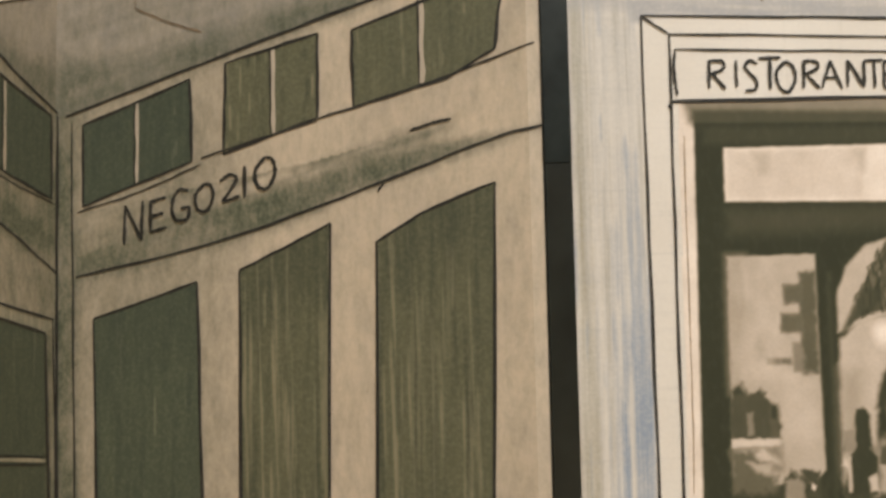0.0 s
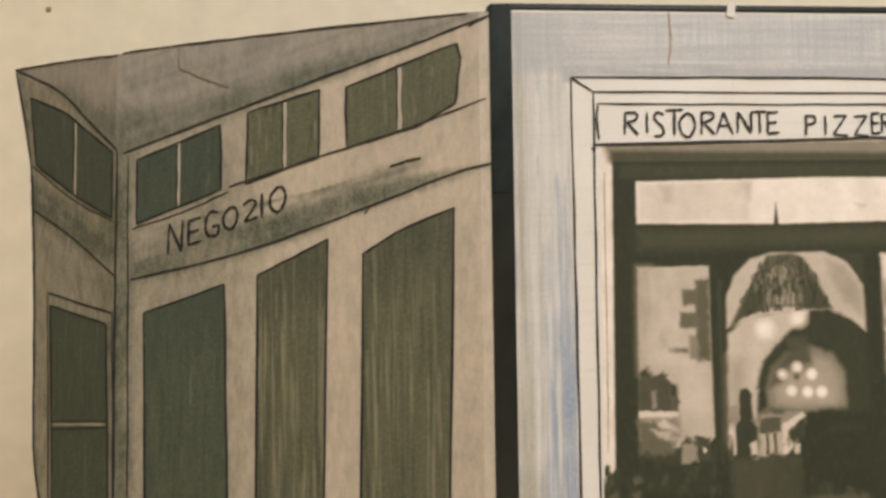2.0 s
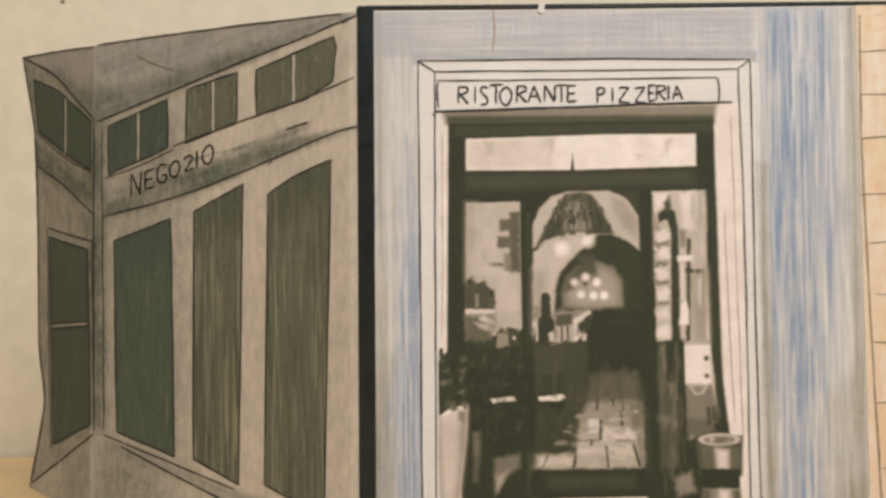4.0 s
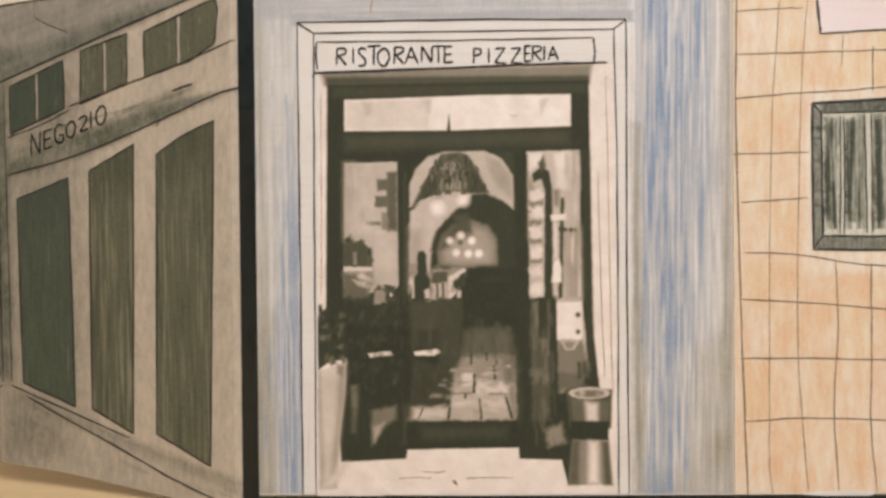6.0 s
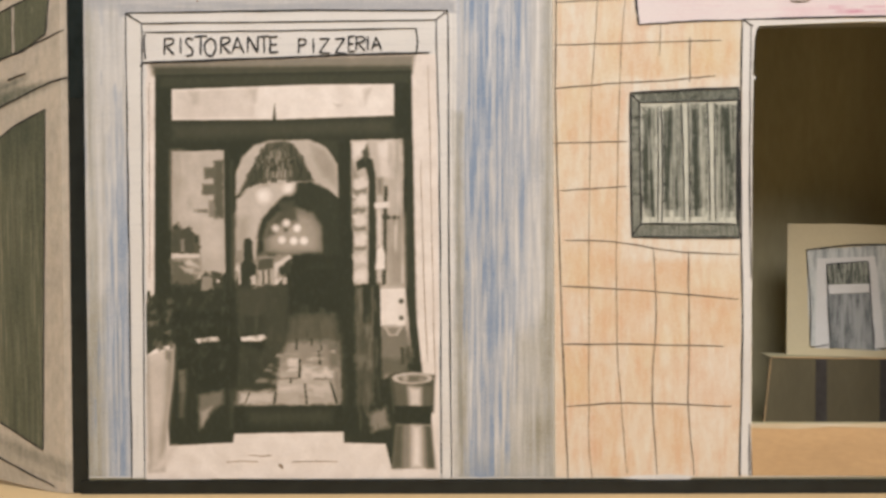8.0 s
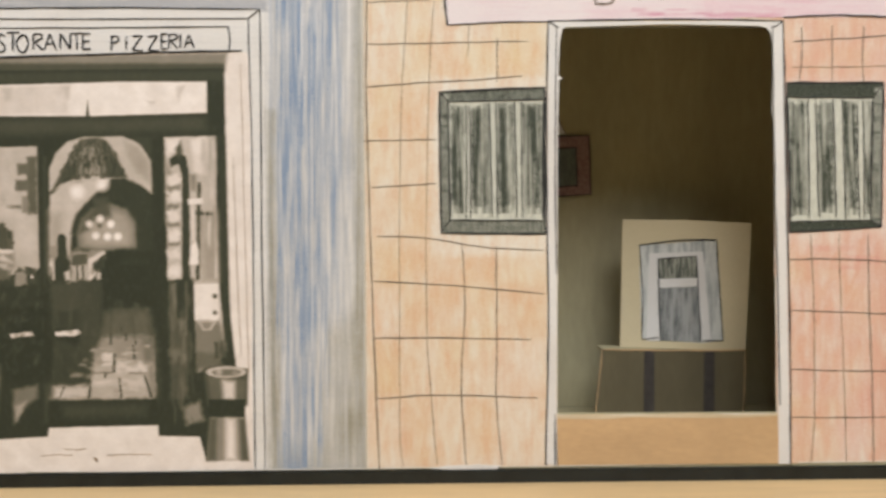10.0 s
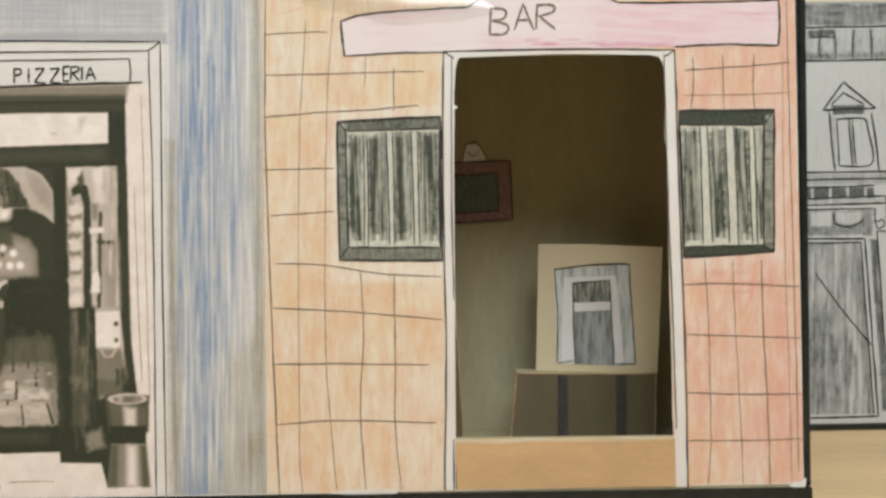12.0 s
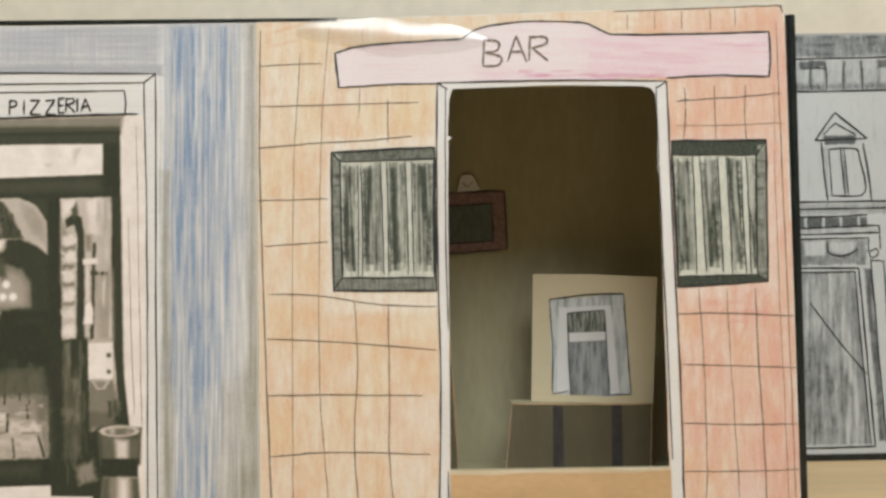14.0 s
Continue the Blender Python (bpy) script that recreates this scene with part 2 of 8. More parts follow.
def stroke(bm, surf, width, points, lift=0.30, wobble=0.12, curve=True):
    """One pen stroke as a thin raised ribbon of uneven width."""
    line = smooth_line(points) if curve else [Vector(q) for q in points]
    rows = []
    for i, q in enumerate(line):
        a, b = line[max(0, i - 1)], line[min(len(line) - 1, i + 1)]
        d = (b - a).normalized() if (b - a).length > 1e-6 else Vector((1, 0))
        side = Vector((-d.y, d.x))
        w = width * 0.5 * (1 + random.uniform(-0.28, 0.28)) * (0.65 if i in (0, len(line) - 1) else 1)
        q = q + side * random.uniform(-wobble, wobble)
        rows.append((bm.verts.new(surf(*(q + side * w), lift)), bm.verts.new(surf(*(q - side * w), lift))))
    for (a, b), (c, d) in zip(rows, rows[1:]):
        bm.faces.new((a, c, d, b))
    return bm


def polygon_distance(x, z, points):
    """Distance of many places to an outline, negative inside."""
    far, inside = np.full(x.shape, 1e9), np.zeros(x.shape, bool)
    for (ax, az), (bx, bz) in zip(points, points[1:] + points[:1]):
        ex, ez = bx - ax, bz - az
        u = np.clip(((x - ax) * ex + (z - az) * ez) / max(ex * ex + ez * ez, 1e-9), 0, 1)
        far = np.minimum(far, (x - ax - u * ex) ** 2 + (z - az - u * ez) ** 2)
        if az != bz:
            inside ^= ((az > z) != (bz > z)) & (x < ax + (z - az) * ex / ez)
    return np.where(inside, -1, 1) * np.sqrt(far)


def cloud(shape, cells):
    """A soft random field between -1 and 1."""
    rows, cols = max(2, int(shape[0] / cells)) + 2, max(2, int(shape[1] / cells)) + 2
    grid = np.random.uniform(-1, 1, (rows, cols))
    r, c = np.linspace(0, rows - 1.001, shape[0]), np.linspace(0, cols - 1.001, shape[1])
    i, j = r.astype(int), c.astype(int)
    u, v = (r - i)[:, None], (c - j)[None]
    u, v = u * u * (3 - 2 * u), v * v * (3 - 2 * v)
    a, b2 = grid[i][:, j], grid[i][:, j + 1]
    d, e = grid[i + 1][:, j], grid[i + 1][:, j + 1]
    return (a * (1 - v) + b2 * v) * (1 - u) + (d * (1 - v) + e * v) * u


class Sheet:
    """A fine flat mesh on which pencil pressure or printing ink is laid, shape by shape."""

    def __init__(self, surf, outline, step, lift):
        self.surf, self.outline, self.lift = surf, outline, lift
        xs, zs = [p[0] for p in outline], [p[1] for p in outline]
        self.x, self.z = np.meshgrid(np.arange(min(xs), max(xs) + step, step), np.arange(min(zs), max(zs) + step, step))
        self.coats, self.step = {}, step
        k = 1.6 / step
        self.jx, self.jz = cloud(self.x.shape, k) + 0.6 * cloud(self.x.shape, k / 2), cloud(self.x.shape, k) + 0.6 * cloud(self.x.shape, k / 2)

    def coat(self, key, value=0.0):
        self.coats[key] = np.full(self.x.shape, float(value))
        return self

    def lay(self, key, points, value, soft=0.5, rough=0.25, amount=1.0):
        d = polygon_distance(self.x + rough * self.jx, self.z + rough * self.jz, points)
        m = np.clip(0.5 - d / (2 * max(soft, 1e-3)), 0, 1)
        m = m * m * (3 - 2 * m) * amount
        self.coats[key] = self.coats[key] * (1 - m) + value * m
        return self

    def spot(self, key, x, z, r, value, soft=1.0):
        d = np.hypot(self.x - x, self.z - z) - r
        m = np.clip(0.5 - d / (2 * soft), 0, 1)
        self.coats[key] = self.coats[key] * (1 - m) + value * m
        return self

    def hatch(self, key, points, value, count, width, length, way=(0.0, 1.0), amount=(0.4, 1.0), stray=0.03):
        """Single pencil strokes of random place and length inside an outline."""
        inside = polygon_distance(self.x, self.z, points) < 0
        xs, zs = [p[0] for p in points], [p[1] for p in points]
        ox, oz = self.x[0, 0], self.z[0, 0]
        rows, cols = self.x.shape
        for _ in range(count):
            x, z, run = random.uniform(min(xs), max(xs)), random.uniform(min(zs), max(zs)), random.uniform(*length) / 2
            dx, dz = way[0] + random.uniform(-stray, stray), way[1] + random.uniform(-stray, stray)
            k = run / math.hypot(dx, dz)
            ax, az, ex, ez = x - dx * k, z - dz * k, 2 * dx * k, 2 * dz * k
            wide, full = random.uniform(*width), random.uniform(*amount)
            c0, c1 = int((min(ax, ax + ex) - wide - ox) / self.step), int((max(ax, ax + ex) + wide - ox) / self.step) + 2
            r0, r1 = int((min(az, az + ez) - wide - oz) / self.step), int((max(az, az + ez) + wide - oz) / self.step) + 2
            w = np.s_[max(0, r0):min(rows, max(0, r1)), max(0, c0):min(cols, max(0, c1))]
            if not inside[w].any():
                continue
            u = np.clip(((self.x[w] - ax) * ex + (self.z[w] - az) * ez) / (ex * ex + ez * ez), 0, 1)
            far = np.hypot(self.x[w] - ax - u * ex, self.z[w] - az - u * ez)
            m = np.clip(1.15 - far / wide, 0, 1) * np.clip(5 * u * (1 - u) + 0.25, 0, 1) * full * inside[w]
            goal = random.uniform(*value) if isinstance(value, tuple) else value
            self.coats[key][w] = self.coats[key][w] * (1 - m) + goal * m
        return self

    def mottle(self, key, amount, size):
        field = cloud(self.x.shape, size / self.step) + 0.7 * cloud(self.x.shape, 0.61 * size / self.step) + 0.5 * cloud(self.x.shape, 0.37 * size / self.step)
        self.coats[key] = np.clip(self.coats[key] * (1 + 0.6 * amount * field), 0, 1.2)
        return self

    def link(self, name, material, parent, label):
        rows, cols = self.x.shape
        inside = polygon_distance(self.x, self.z, self.outline) <= self.step * 0.45
        n = np.arange(rows * cols).reshape(rows, cols)
        keep = inside[:-1, :-1] & inside[1:, :-1] & inside[:-1, 1:] & inside[1:, 1:]
        faces = np.stack([n[:-1, :-1], n[:-1, 1:], n[1:, 1:], n[1:, :-1]], -1)[keep]
        used = np.unique(faces)
        again = np.zeros(rows * cols, int)
        again[used] = np.arange(len(used))
        flat_x, flat_z = self.x.ravel()[used], self.z.ravel()[used]
        data = bpy.data.meshes.new(name)
        data.from_pydata([self.surf(at_x, at_z, self.lift) for at_x, at_z in zip(flat_x.tolist(), flat_z.tolist())], [], again[faces].tolist())
        for key, values in self.coats.items():
            data.attributes.new(key, "FLOAT", "POINT").data.foreach_set("value", values.ravel()[used].astype(np.float32))
        data.materials.append(material)
        ob = new(name, data)
        ob.parent = parent
        ob["label"] = label
        return ob


def lines(name, surf, material, parent, label, strokes, lift=0.30):
    """Pen strokes, each a part of its own: (width, point, point, ...)."""
    for k, (width, *points) in enumerate(strokes):
        part(name, stroke(bmesh.new(), surf, width, points, lift + 0.003 * (k % 7)), material, parent, label if k == 0 else "")


def letter(surf, material, parent, width, lift, *strokes):
    """One hand-written character."""
    bm = bmesh.new()
    for k, points in enumerate(strokes):
        stroke(bm, surf, width, points, lift + 0.004 * k, 0.06)
    return part("letter", bm, material, parent)


def fill(name, surf, material, parent, points, lift=0.1, label="", rough=0.0, thick=0.05):
    """A filled patch of pencil or print with a slightly uneven edge."""
    pts = [Vector(q) for q in points]
    if rough:
        out = []
        for a, b in zip(pts, pts[1:] + pts[:1]):
            n = max(1, int((b - a).length / 4))
            for k in range(n):
                q = a.lerp(b, k / n)
                out.append(q if k == 0 else q + Vector((random.uniform(-rough, rough), random.uniform(-rough, rough))))
        pts = out
    return part(name, slab(surf, [tuple(q) for q in pts], lift, thick), material, parent, label)


def hatched(name, surf, material, parent, points, label, pale=60, deep=60, lead=0.62, dark=0.1, shade=()):
    """A window filled with pencil: overlapping upright strokes, bare paper between some of them."""
    sheet = Sheet(surf, points, 0.42, 0.14).coat("lead", lead).coat("dark", dark)
    xs, zs = [p[0] for p in points], [p[1] for p in points]
    tall = max(zs) - min(zs)
    for outline, value, soft in shade:
        sheet.lay("dark", outline, value, soft, 0.8)
    sheet.mottle("lead", 0.12, 9.0)
    sheet.hatch("lead", points, (0.75, 0.95), deep, (0.4, 0.9), (tall * 0.15, tall * 0.5))
    sheet.hatch("dark", points, (0.35, 0.6), deep // 2, (0.4, 0.9), (tall * 0.1, tall * 0.35))
    sheet.hatch("lead", points, (0.0, 0.25), pale, (0.4, 0.55), (tall * 0.08, tall * 0.4), (-0.015, 1.0), (0.5, 1.0))
    return sheet.link(name, material, parent, label)


def disc(name, surf, material, parent, x, z, rx, rz, lift, label=""):
    n = 20
    return fill(name, surf, material, parent, [(x + rx * math.cos(2 * math.pi * i / n), z + rz * math.sin(2 * math.pi * i / n)) for i in range(n)], lift, label)


def thing(name, label, category, at=(0, 0, 0), **more):
    ob = new(name)
    ob.empty_display_size = 0.02
    tagged(ob, label, category, **more)
    return ob


# ---- the room ----
def room_box(name, lo, hi, material, label, bevel=0.0):
    ob = link(name, block(bmesh.new(), lo, hi, bevel), material)
    return tagged(ob, label, name.split("_")[0], kind="structure")


room_box("wall_north", (-900, 230, -800), (1500, 330, 1300), PLASTER, "cream painted wall behind the table")
# unseen walls and ceiling, added close by so their bounce fills the shadows
room_box("wall_south", (-900, -1600, -800), (1500, -1500, 1300), PLASTER, "cream painted wall behind the viewer")
room_box("wall_west", (-1000, -1600, -800), (-900, 330, 1300), PLASTER, "cream painted side wall")
room_box("wall_east", (1500, -1600, -800), (1600, 330, 1300), PLASTER, "cream painted side wall of the room")
room_box("ceiling", (-1000, -1600, 1300), (1600, 330, 1380), CEILING_PAINT, "plain white painted ceiling")
room_box("floor", (-1000, -1600, -880), (1600, 330, -800), FLOOR_WOOD, "plain brown floor under the table")

table = thing("table", "pale wooden table top that carries the paper models", "table")
part("tabletop", block(bmesh.new(), (-600, -420, -31), (900, 226, -3), 2.0), WOOD, table, "pale wood veneer top with rounded edges")
for leg_x, leg_y in ((-560, -380), (860, -380), (-560, 186), (860, 186)):
    part("leg", block(bmesh.new(), (leg_x - 22, leg_y - 22, -800), (leg_x + 22, leg_y + 22, -31), 2.0), WOOD, table)

# ---- the cardboard box that carries the restaurant and bar fronts ----
box = thing("cardboard_box", "black glossy cardboard box carrying two drawn shop fronts", "box")


def box_part(name, lo, hi, material, label=""):
    return part(name, block(bmesh.new(), lo, hi, 0.4), material, box, label)


TOP, RIGHT, LEFT = 198.0, 369.0, -17.0
box_part("box_bottom", (LEFT - 4, 1.4, -3), (RIGHT + 1.5, 122, 2.0), BLACK_GLOSS, "black glossy bottom flap")
box_part("box_lid", (LEFT - 4, 1.4, TOP - 1), (RIGHT + 1.5, 122, TOP + 1.4), BLACK_GLOSS, "black glossy upper side")
box_part("box_side", (LEFT - 5.6, 1.4, -2.6), (LEFT - 3.6, 122, TOP + 1.2), BLACK_GLOSS)
box_part("box_side", (RIGHT + 0.4, 1.4, -2.6), (RIGHT + 2.6, 122, TOP + 1.2), BLACK_GLOSS)
box_part("box_back", (LEFT - 4, 120, -2.8), (RIGHT + 1.5, 122, TOP + 1.0), BLACK_GLOSS)
box_part("inner_back", (LEFT - 3, 116, 2), (RIGHT, 119.6, TOP - 1), CARDBOARD, "raw brown cardboard lining")
box_part("inner_floor", (LEFT - 3, 2, 2.1), (RIGHT, 116, 3.2), CARDBOARD, "raw brown cardboard floor")
# lid, side and partition act as reflectors: their pale colour lifts the dark interior
box_part("inner_lid", (LEFT - 3, 2, TOP - 2.4), (RIGHT, 116, TOP - 1.2), BOUNCE_LINING)
box_part("inner_side", (RIGHT - 1.6, 2, 3), (RIGHT + 0.2, 116, TOP - 2), BOUNCE_LINING)
box_part("partition", (206, 2.2, 3.2), (208, 116, TOP - 2.6), BOUNCE_LINING, "brown cardboard partition inside")
box_part("edge_strip", (LEFT - 5.2, -0.5, -2.6), (LEFT + 1.0, 1.3, TOP + 1), BLACK_GLOSS, "black glossy fold along the edge")
box_part("edge_strip", (RIGHT - 2.3, 0.42, 2.4), (RIGHT + 0.3, 1.3, TOP + 0.8), BLACK_GLOSS)
box_part("edge_strip", (RIGHT + 0.2, -0.2, 2.4), (RIGHT + 2.8, 1.3, TOP + 1), BLACK_GLOSS)
box_part("edge_strip", (LEFT - 2, -0.2, TOP - 0.6), (192, 1.3, TOP + 1.2), BLACK_GLOSS)
box_part("edge_strip", (LEFT - 2, -1.2, -3), (RIGHT + 3, 1.3, 2.2), BLACK_GLOSS)


def ring(outer, inner, lift, thick):
    """A sheet with one opening cut through it."""
    bm = bmesh.new()
    loops = [[bm.verts.new(on_front(x, z, k)) for x, z in loop] for k in (lift, lift - thick) for loop in (outer, inner)]
    a, b, c, d = loops
    for i in range(len(a)):
        j = (i + 1) % len(a)
        bm.faces.new((a[i], a[j], b[j], b[i]))
        bm.faces.new((c[i], d[i], d[j], c[j]))
        bm.faces.new((a[i], c[i], c[j], a[j]))
        bm.faces.new((b[i], b[j], d[j], d[i]))
    bmesh.ops.recalc_face_normals(bm, faces=bm.faces)
    return bm


# raw board under the paper, open at the bar's door
SEAM = 160.0
part("front_board", slab(on_front, [(LEFT, 2), (SEAM + 40, 2), (SEAM + 40, TOP), (LEFT, TOP)], -0.4, 0.9), CARDBOARD, box)
part("front_board", ring([(SEAM + 40, 2), (RIGHT - 2.4, 2), (RIGHT - 2.4, TOP), (SEAM + 40, TOP)],
                         [(233.0, 23.4), (318.6, 23.0), (316.4, 171.6), (233.8, 171.4)], -0.4, 0.9), CARDBOARD, box)
restaurant = part("restaurant_drawing", slab(on_front, [(LEFT, 3), (60, 2.4), (SEAM, 2.6), (SEAM, TOP - 0.5), (70, TOP - 1), (LEFT, TOP - 0.8)], 0.0, 0.35),
                  WHITE_PAPER, box, "white paper with a pencil and photo-print restaurant front")
bar = part("bar_drawing", ring([(SEAM + 0.3, 2.6), (RIGHT, 3.4), (RIGHT - 1.4, TOP + 2.0), (RIGHT - 2.3, TOP + 4.2), (RIGHT - 5, TOP + 5.1), (SEAM + 0.3, TOP - 0.4)],
                               [(233.4, 22.8), (318.2, 22.6), (316.1, 168.0), (316.0, 171.9), (312.0, 171.9), (234.2, 171.7)], 0.0, 0.35),
           TILE_PAPER, box, "peach coloured-pencil drawing of a tiled bar front")

# restaurant front: pencil surround
# edges of the drawn door surround
stone = Sheet(on_front, [(-16.6, 3.4), (159.9, 3.0), (159.9, 197.0), (70, 196.6), (-16.6, 196.8)], 0.4, 0.04)
for key in ("pale", "olive", "blue", "flat"):
    stone.coat(key)
LEFT_JAMB = [(-16.4, 3.5), (0.3, 3.5), (-0.2, 178), (-0.2, 196), (-16.4, 196)]
RIGHT_JAMB = [(122.4, 3.5), (159.8, 3.5), (159.8, 196.5), (122.4, 196.5)]
LINTEL = [(-16, 179.0), (122.6, 178.4), (123, 196.6), (-16, 196.6)]
stone.lay("pale", [(-17, 0), (0.8, 0), (-0.4, 178), (-0.4, 198), (-17, 198)], 0.34, 2.0)
stone.lay("olive", [(-17, 0), (-10.5, 0), (-12.5, 198), (-17, 198)], 0.42, 4.0)
stone.lay("olive", [(-17, 0), (-9.0, 0), (-9.5, 70), (-17, 70)], 0.50, 6.0)
stone.lay("blue", [(-9, 0), (0.5, 0), (-0.2, 150), (-5, 150), (-10, 60)], 0.34, 4.0)
stone.lay("blue", [(-5, 0), (0.5, 0), (0.2, 112), (-6, 112)], 0.54, 5.0)
stone.lay("flat", [(-16, 180.0), (122.6, 179.0), (123, 198), (-16, 198)], 0.46, 2.0)
stone.lay("flat", [(-2, 177.6), (124, 177.4), (124, 181), (-2, 181.4)], 0.74, 1.6)
stone.lay("olive", [(10, 179), (90, 179), (90, 182), (10, 182)], 0.30, 2.0)
stone.lay("blue", [(20, 184), (122, 182), (122, 197), (20, 197)], 0.26, 6.0)
stone.lay("pale", [(123.4, 0), (159.6, 0), (159.6, 198), (123.2, 198)], 0.36, 1.2)
stone.lay("blue", [(127, 60), (148, 60), (150, 210), (127, 210)], 0.34, 12.0)
stone.lay("blue", [(127.0, 62), (141, 62), (143, 196), (127.5, 196)], 0.58, 7.0)
stone.lay("blue", [(128, 0), (137, 0), (141, 90), (128, 90)], 0.56, 5.0)
stone.lay("blue", [(142, 60), (153, 60), (153, 198), (144, 198)], 0.36, 6.0)
stone.lay("pale", [(142, 90), (156, 90), (156, 198), (144, 198)], 0.44, 6.0)
stone.lay("olive", [(123.4, 0), (127.2, 0), (127.0, 140), (123.4, 140)], 0.58, 2.5)
stone.lay("olive", [(141, 0), (160, 0), (160, 66), (144, 56)], 0.42, 10.0)
stone.lay("olive", [(156.0, 0), (160.2, 0), (160.2, 198), (156.5, 198)], 0.50, 2.5)
# extra olive low on the right also paints in the light falling off
stone.lay("olive", [(150, 4), (160, 4), (160, 26), (152, 24)], 0.62, 6.0)
stone.lay("olive", [(124, 0), (160, 0), (160, 12), (124, 12)], 0.32, 8.0)
random.seed(4)
stone.hatch("blue", [(126.5, 3.5), (144, 3.5), (151, 110), (152, 196), (126.5, 196)], (0.5, 0.8), 380, (0.42, 0.8), (12, 60), (0.012, 1.0), (0.15, 0.55), 0.012)
stone.hatch("blue", RIGHT_JAMB, (0.0, 0.2), 330, (0.42, 0.7), (8, 60), (0.012, 1.0), (0.2, 0.7), 0.012)
stone.hatch("pale", RIGHT_JAMB, (0.0, 0.1), 200, (0.42, 0.7), (8, 60), (0.012, 1.0), (0.2, 0.7), 0.012)
stone.hatch("pale", RIGHT_JAMB, (0.5, 0.75), 160, (0.42, 0.8), (12, 60), (0.012, 1.0), (0.2, 0.6), 0.012)
stone.hatch("blue", LEFT_JAMB, (0.4, 0.7), 90, (0.42, 0.7), (6, 30), (0.0, 1.0), (0.2, 0.55), 0.012)
stone.hatch("blue", LEFT_JAMB, (0.0, 0.1), 70, (0.42, 0.7), (8, 40), (0.0, 1.0), (0.2, 0.7), 0.012)
stone.hatch("olive", LEFT_JAMB, (0.3, 0.6), 60, (0.42, 0.7), (8, 40), (0.0, 1.0), (0.2, 0.5), 0.012)
stone.hatch("flat", LINTEL, (0.5, 0.75), 70, (0.5, 0.9), (10, 40), (1.0, 0.0), (0.1, 0.4), 0.03)
stone.hatch("flat", LINTEL, (0.1, 0.3), 50, (0.5, 0.9), (10, 40), (1.0, 0.0), (0.1, 0.4), 0.03)
for key in ("pale", "olive", "blue", "flat"):
    stone.mottle(key, 0.16, 30.0).mottle(key, 0.12, 6.0)
    stone.lay(key, [(0.4, 0), (122.0, 0), (122.0, 178.0), (0.2, 178.2)], 0.0, 0.3, 0.1)
stone.link("pencil_surround", STONE_PAPER, restaurant, "blue, grey and olive pencil shading in vertical strokes")
lines("frame_line", on_front, INK, restaurant, "fine black pen lines of the drawn door frame", [
    (0.6, (0.0, 178.4), (61.2, 178.6), (121.4, 177.9)),
    (0.55, (0.0, 178.4), (0.3, 102.1), (0.4, 2.9)),
    (0.55, (121.4, 177.9), (121.1, 90.5), (121.6, 3.0)),
    (0.5, (6.1, 174.4), (61.1, 174.4), (116.8, 174.5)),
    (0.55, (6.1, 174.4), (5.7, 91.5), (5.3, 2.9)),
    (0.5, (116.8, 174.5), (117.7, 121.8), (117.7, 55.0), (117.6, 3.0)),
    (0.5, (0.0, 178.4), (6.1, 174.4)),
    (0.5, (121.4, 177.9), (116.8, 174.5)),
    (0.5, (7.3, 171.0), (59.0, 171.1), (109.3, 171.3)),
    (0.6, (7.3, 171.0), (7.0, 165.8), (7.4, 161.0)),
    (0.6, (109.3, 171.3), (109.9, 166.7), (109.5, 162.4)),
    (0.8, (6.5, 159.8), (35.9, 160.4), (81.9, 161.7), (114.3, 162.3)),
    (0.8, (17.2, 174.4), (17.8, 174.4)),
    (0.7, (5.7, 159.0), (5.9, 158.1)),
], 0.3)
letter(on_front, INK, restaurant, 0.7, 0.34, [(14.6, 162.6), (14.8, 168.8)], [(14.6, 168.5), (17.7, 168.5), (18.0, 166.9), (15.0, 165.7)], [(15.4, 165.7), (18.3, 162.5)])
letter(on_front, INK, restaurant, 0.7, 0.34, [(20.8, 168.8), (20.8, 162.9)])
letter(on_front, INK, restaurant, 0.7, 0.34, [(25.6, 168.0), (23.9, 168.7), (22.9, 167.1), (25.2, 164.4), (24.9, 162.4), (22.7, 162.1)])
letter(on_front, INK, restaurant, 0.7, 0.34, [(26.0, 169.2), (31.0, 169.5)], [(28.5, 169.5), (28.4, 162.4)])
letter(on_front, INK, restaurant, 0.7, 0.34, [(32.0, 168.6), (29.9, 166.3), (30.4, 163.0), (32.4, 161.9), (34.1, 164.6), (33.6, 167.6), (32.0, 168.6)])
letter(on_front, INK, restaurant, 0.7, 0.34, [(35.9, 162.7), (36.2, 169.0)], [(36.0, 168.7), (38.9, 168.6), (39.2, 167.1), (36.3, 165.8)], [(36.7, 165.8), (39.5, 162.7)])
letter(on_front, INK, restaurant, 0.7, 0.34, [(40.1, 162.7), (42.3, 168.9)], [(42.3, 168.9), (44.7, 162.6)], [(41.1, 165.0), (44.1, 165.1)])
letter(on_front, INK, restaurant, 0.7, 0.34, [(46.0, 163.0), (46.3, 169.0)], [(46.3, 169.0), (49.8, 163.0)], [(49.8, 163.0), (50.0, 169.0)])
letter(on_front, INK, restaurant, 0.7, 0.34, [(50.2, 168.9), (54.4, 169.1)], [(52.3, 169.2), (52.3, 162.9)])
letter(on_front, INK, restaurant, 0.7, 0.34, [(54.6, 168.9), (54.5, 162.9)], [(54.4, 168.7), (57.6, 168.9)], [(54.5, 165.9), (57.1, 166.0)], [(54.4, 162.9), (57.7, 163.2)])
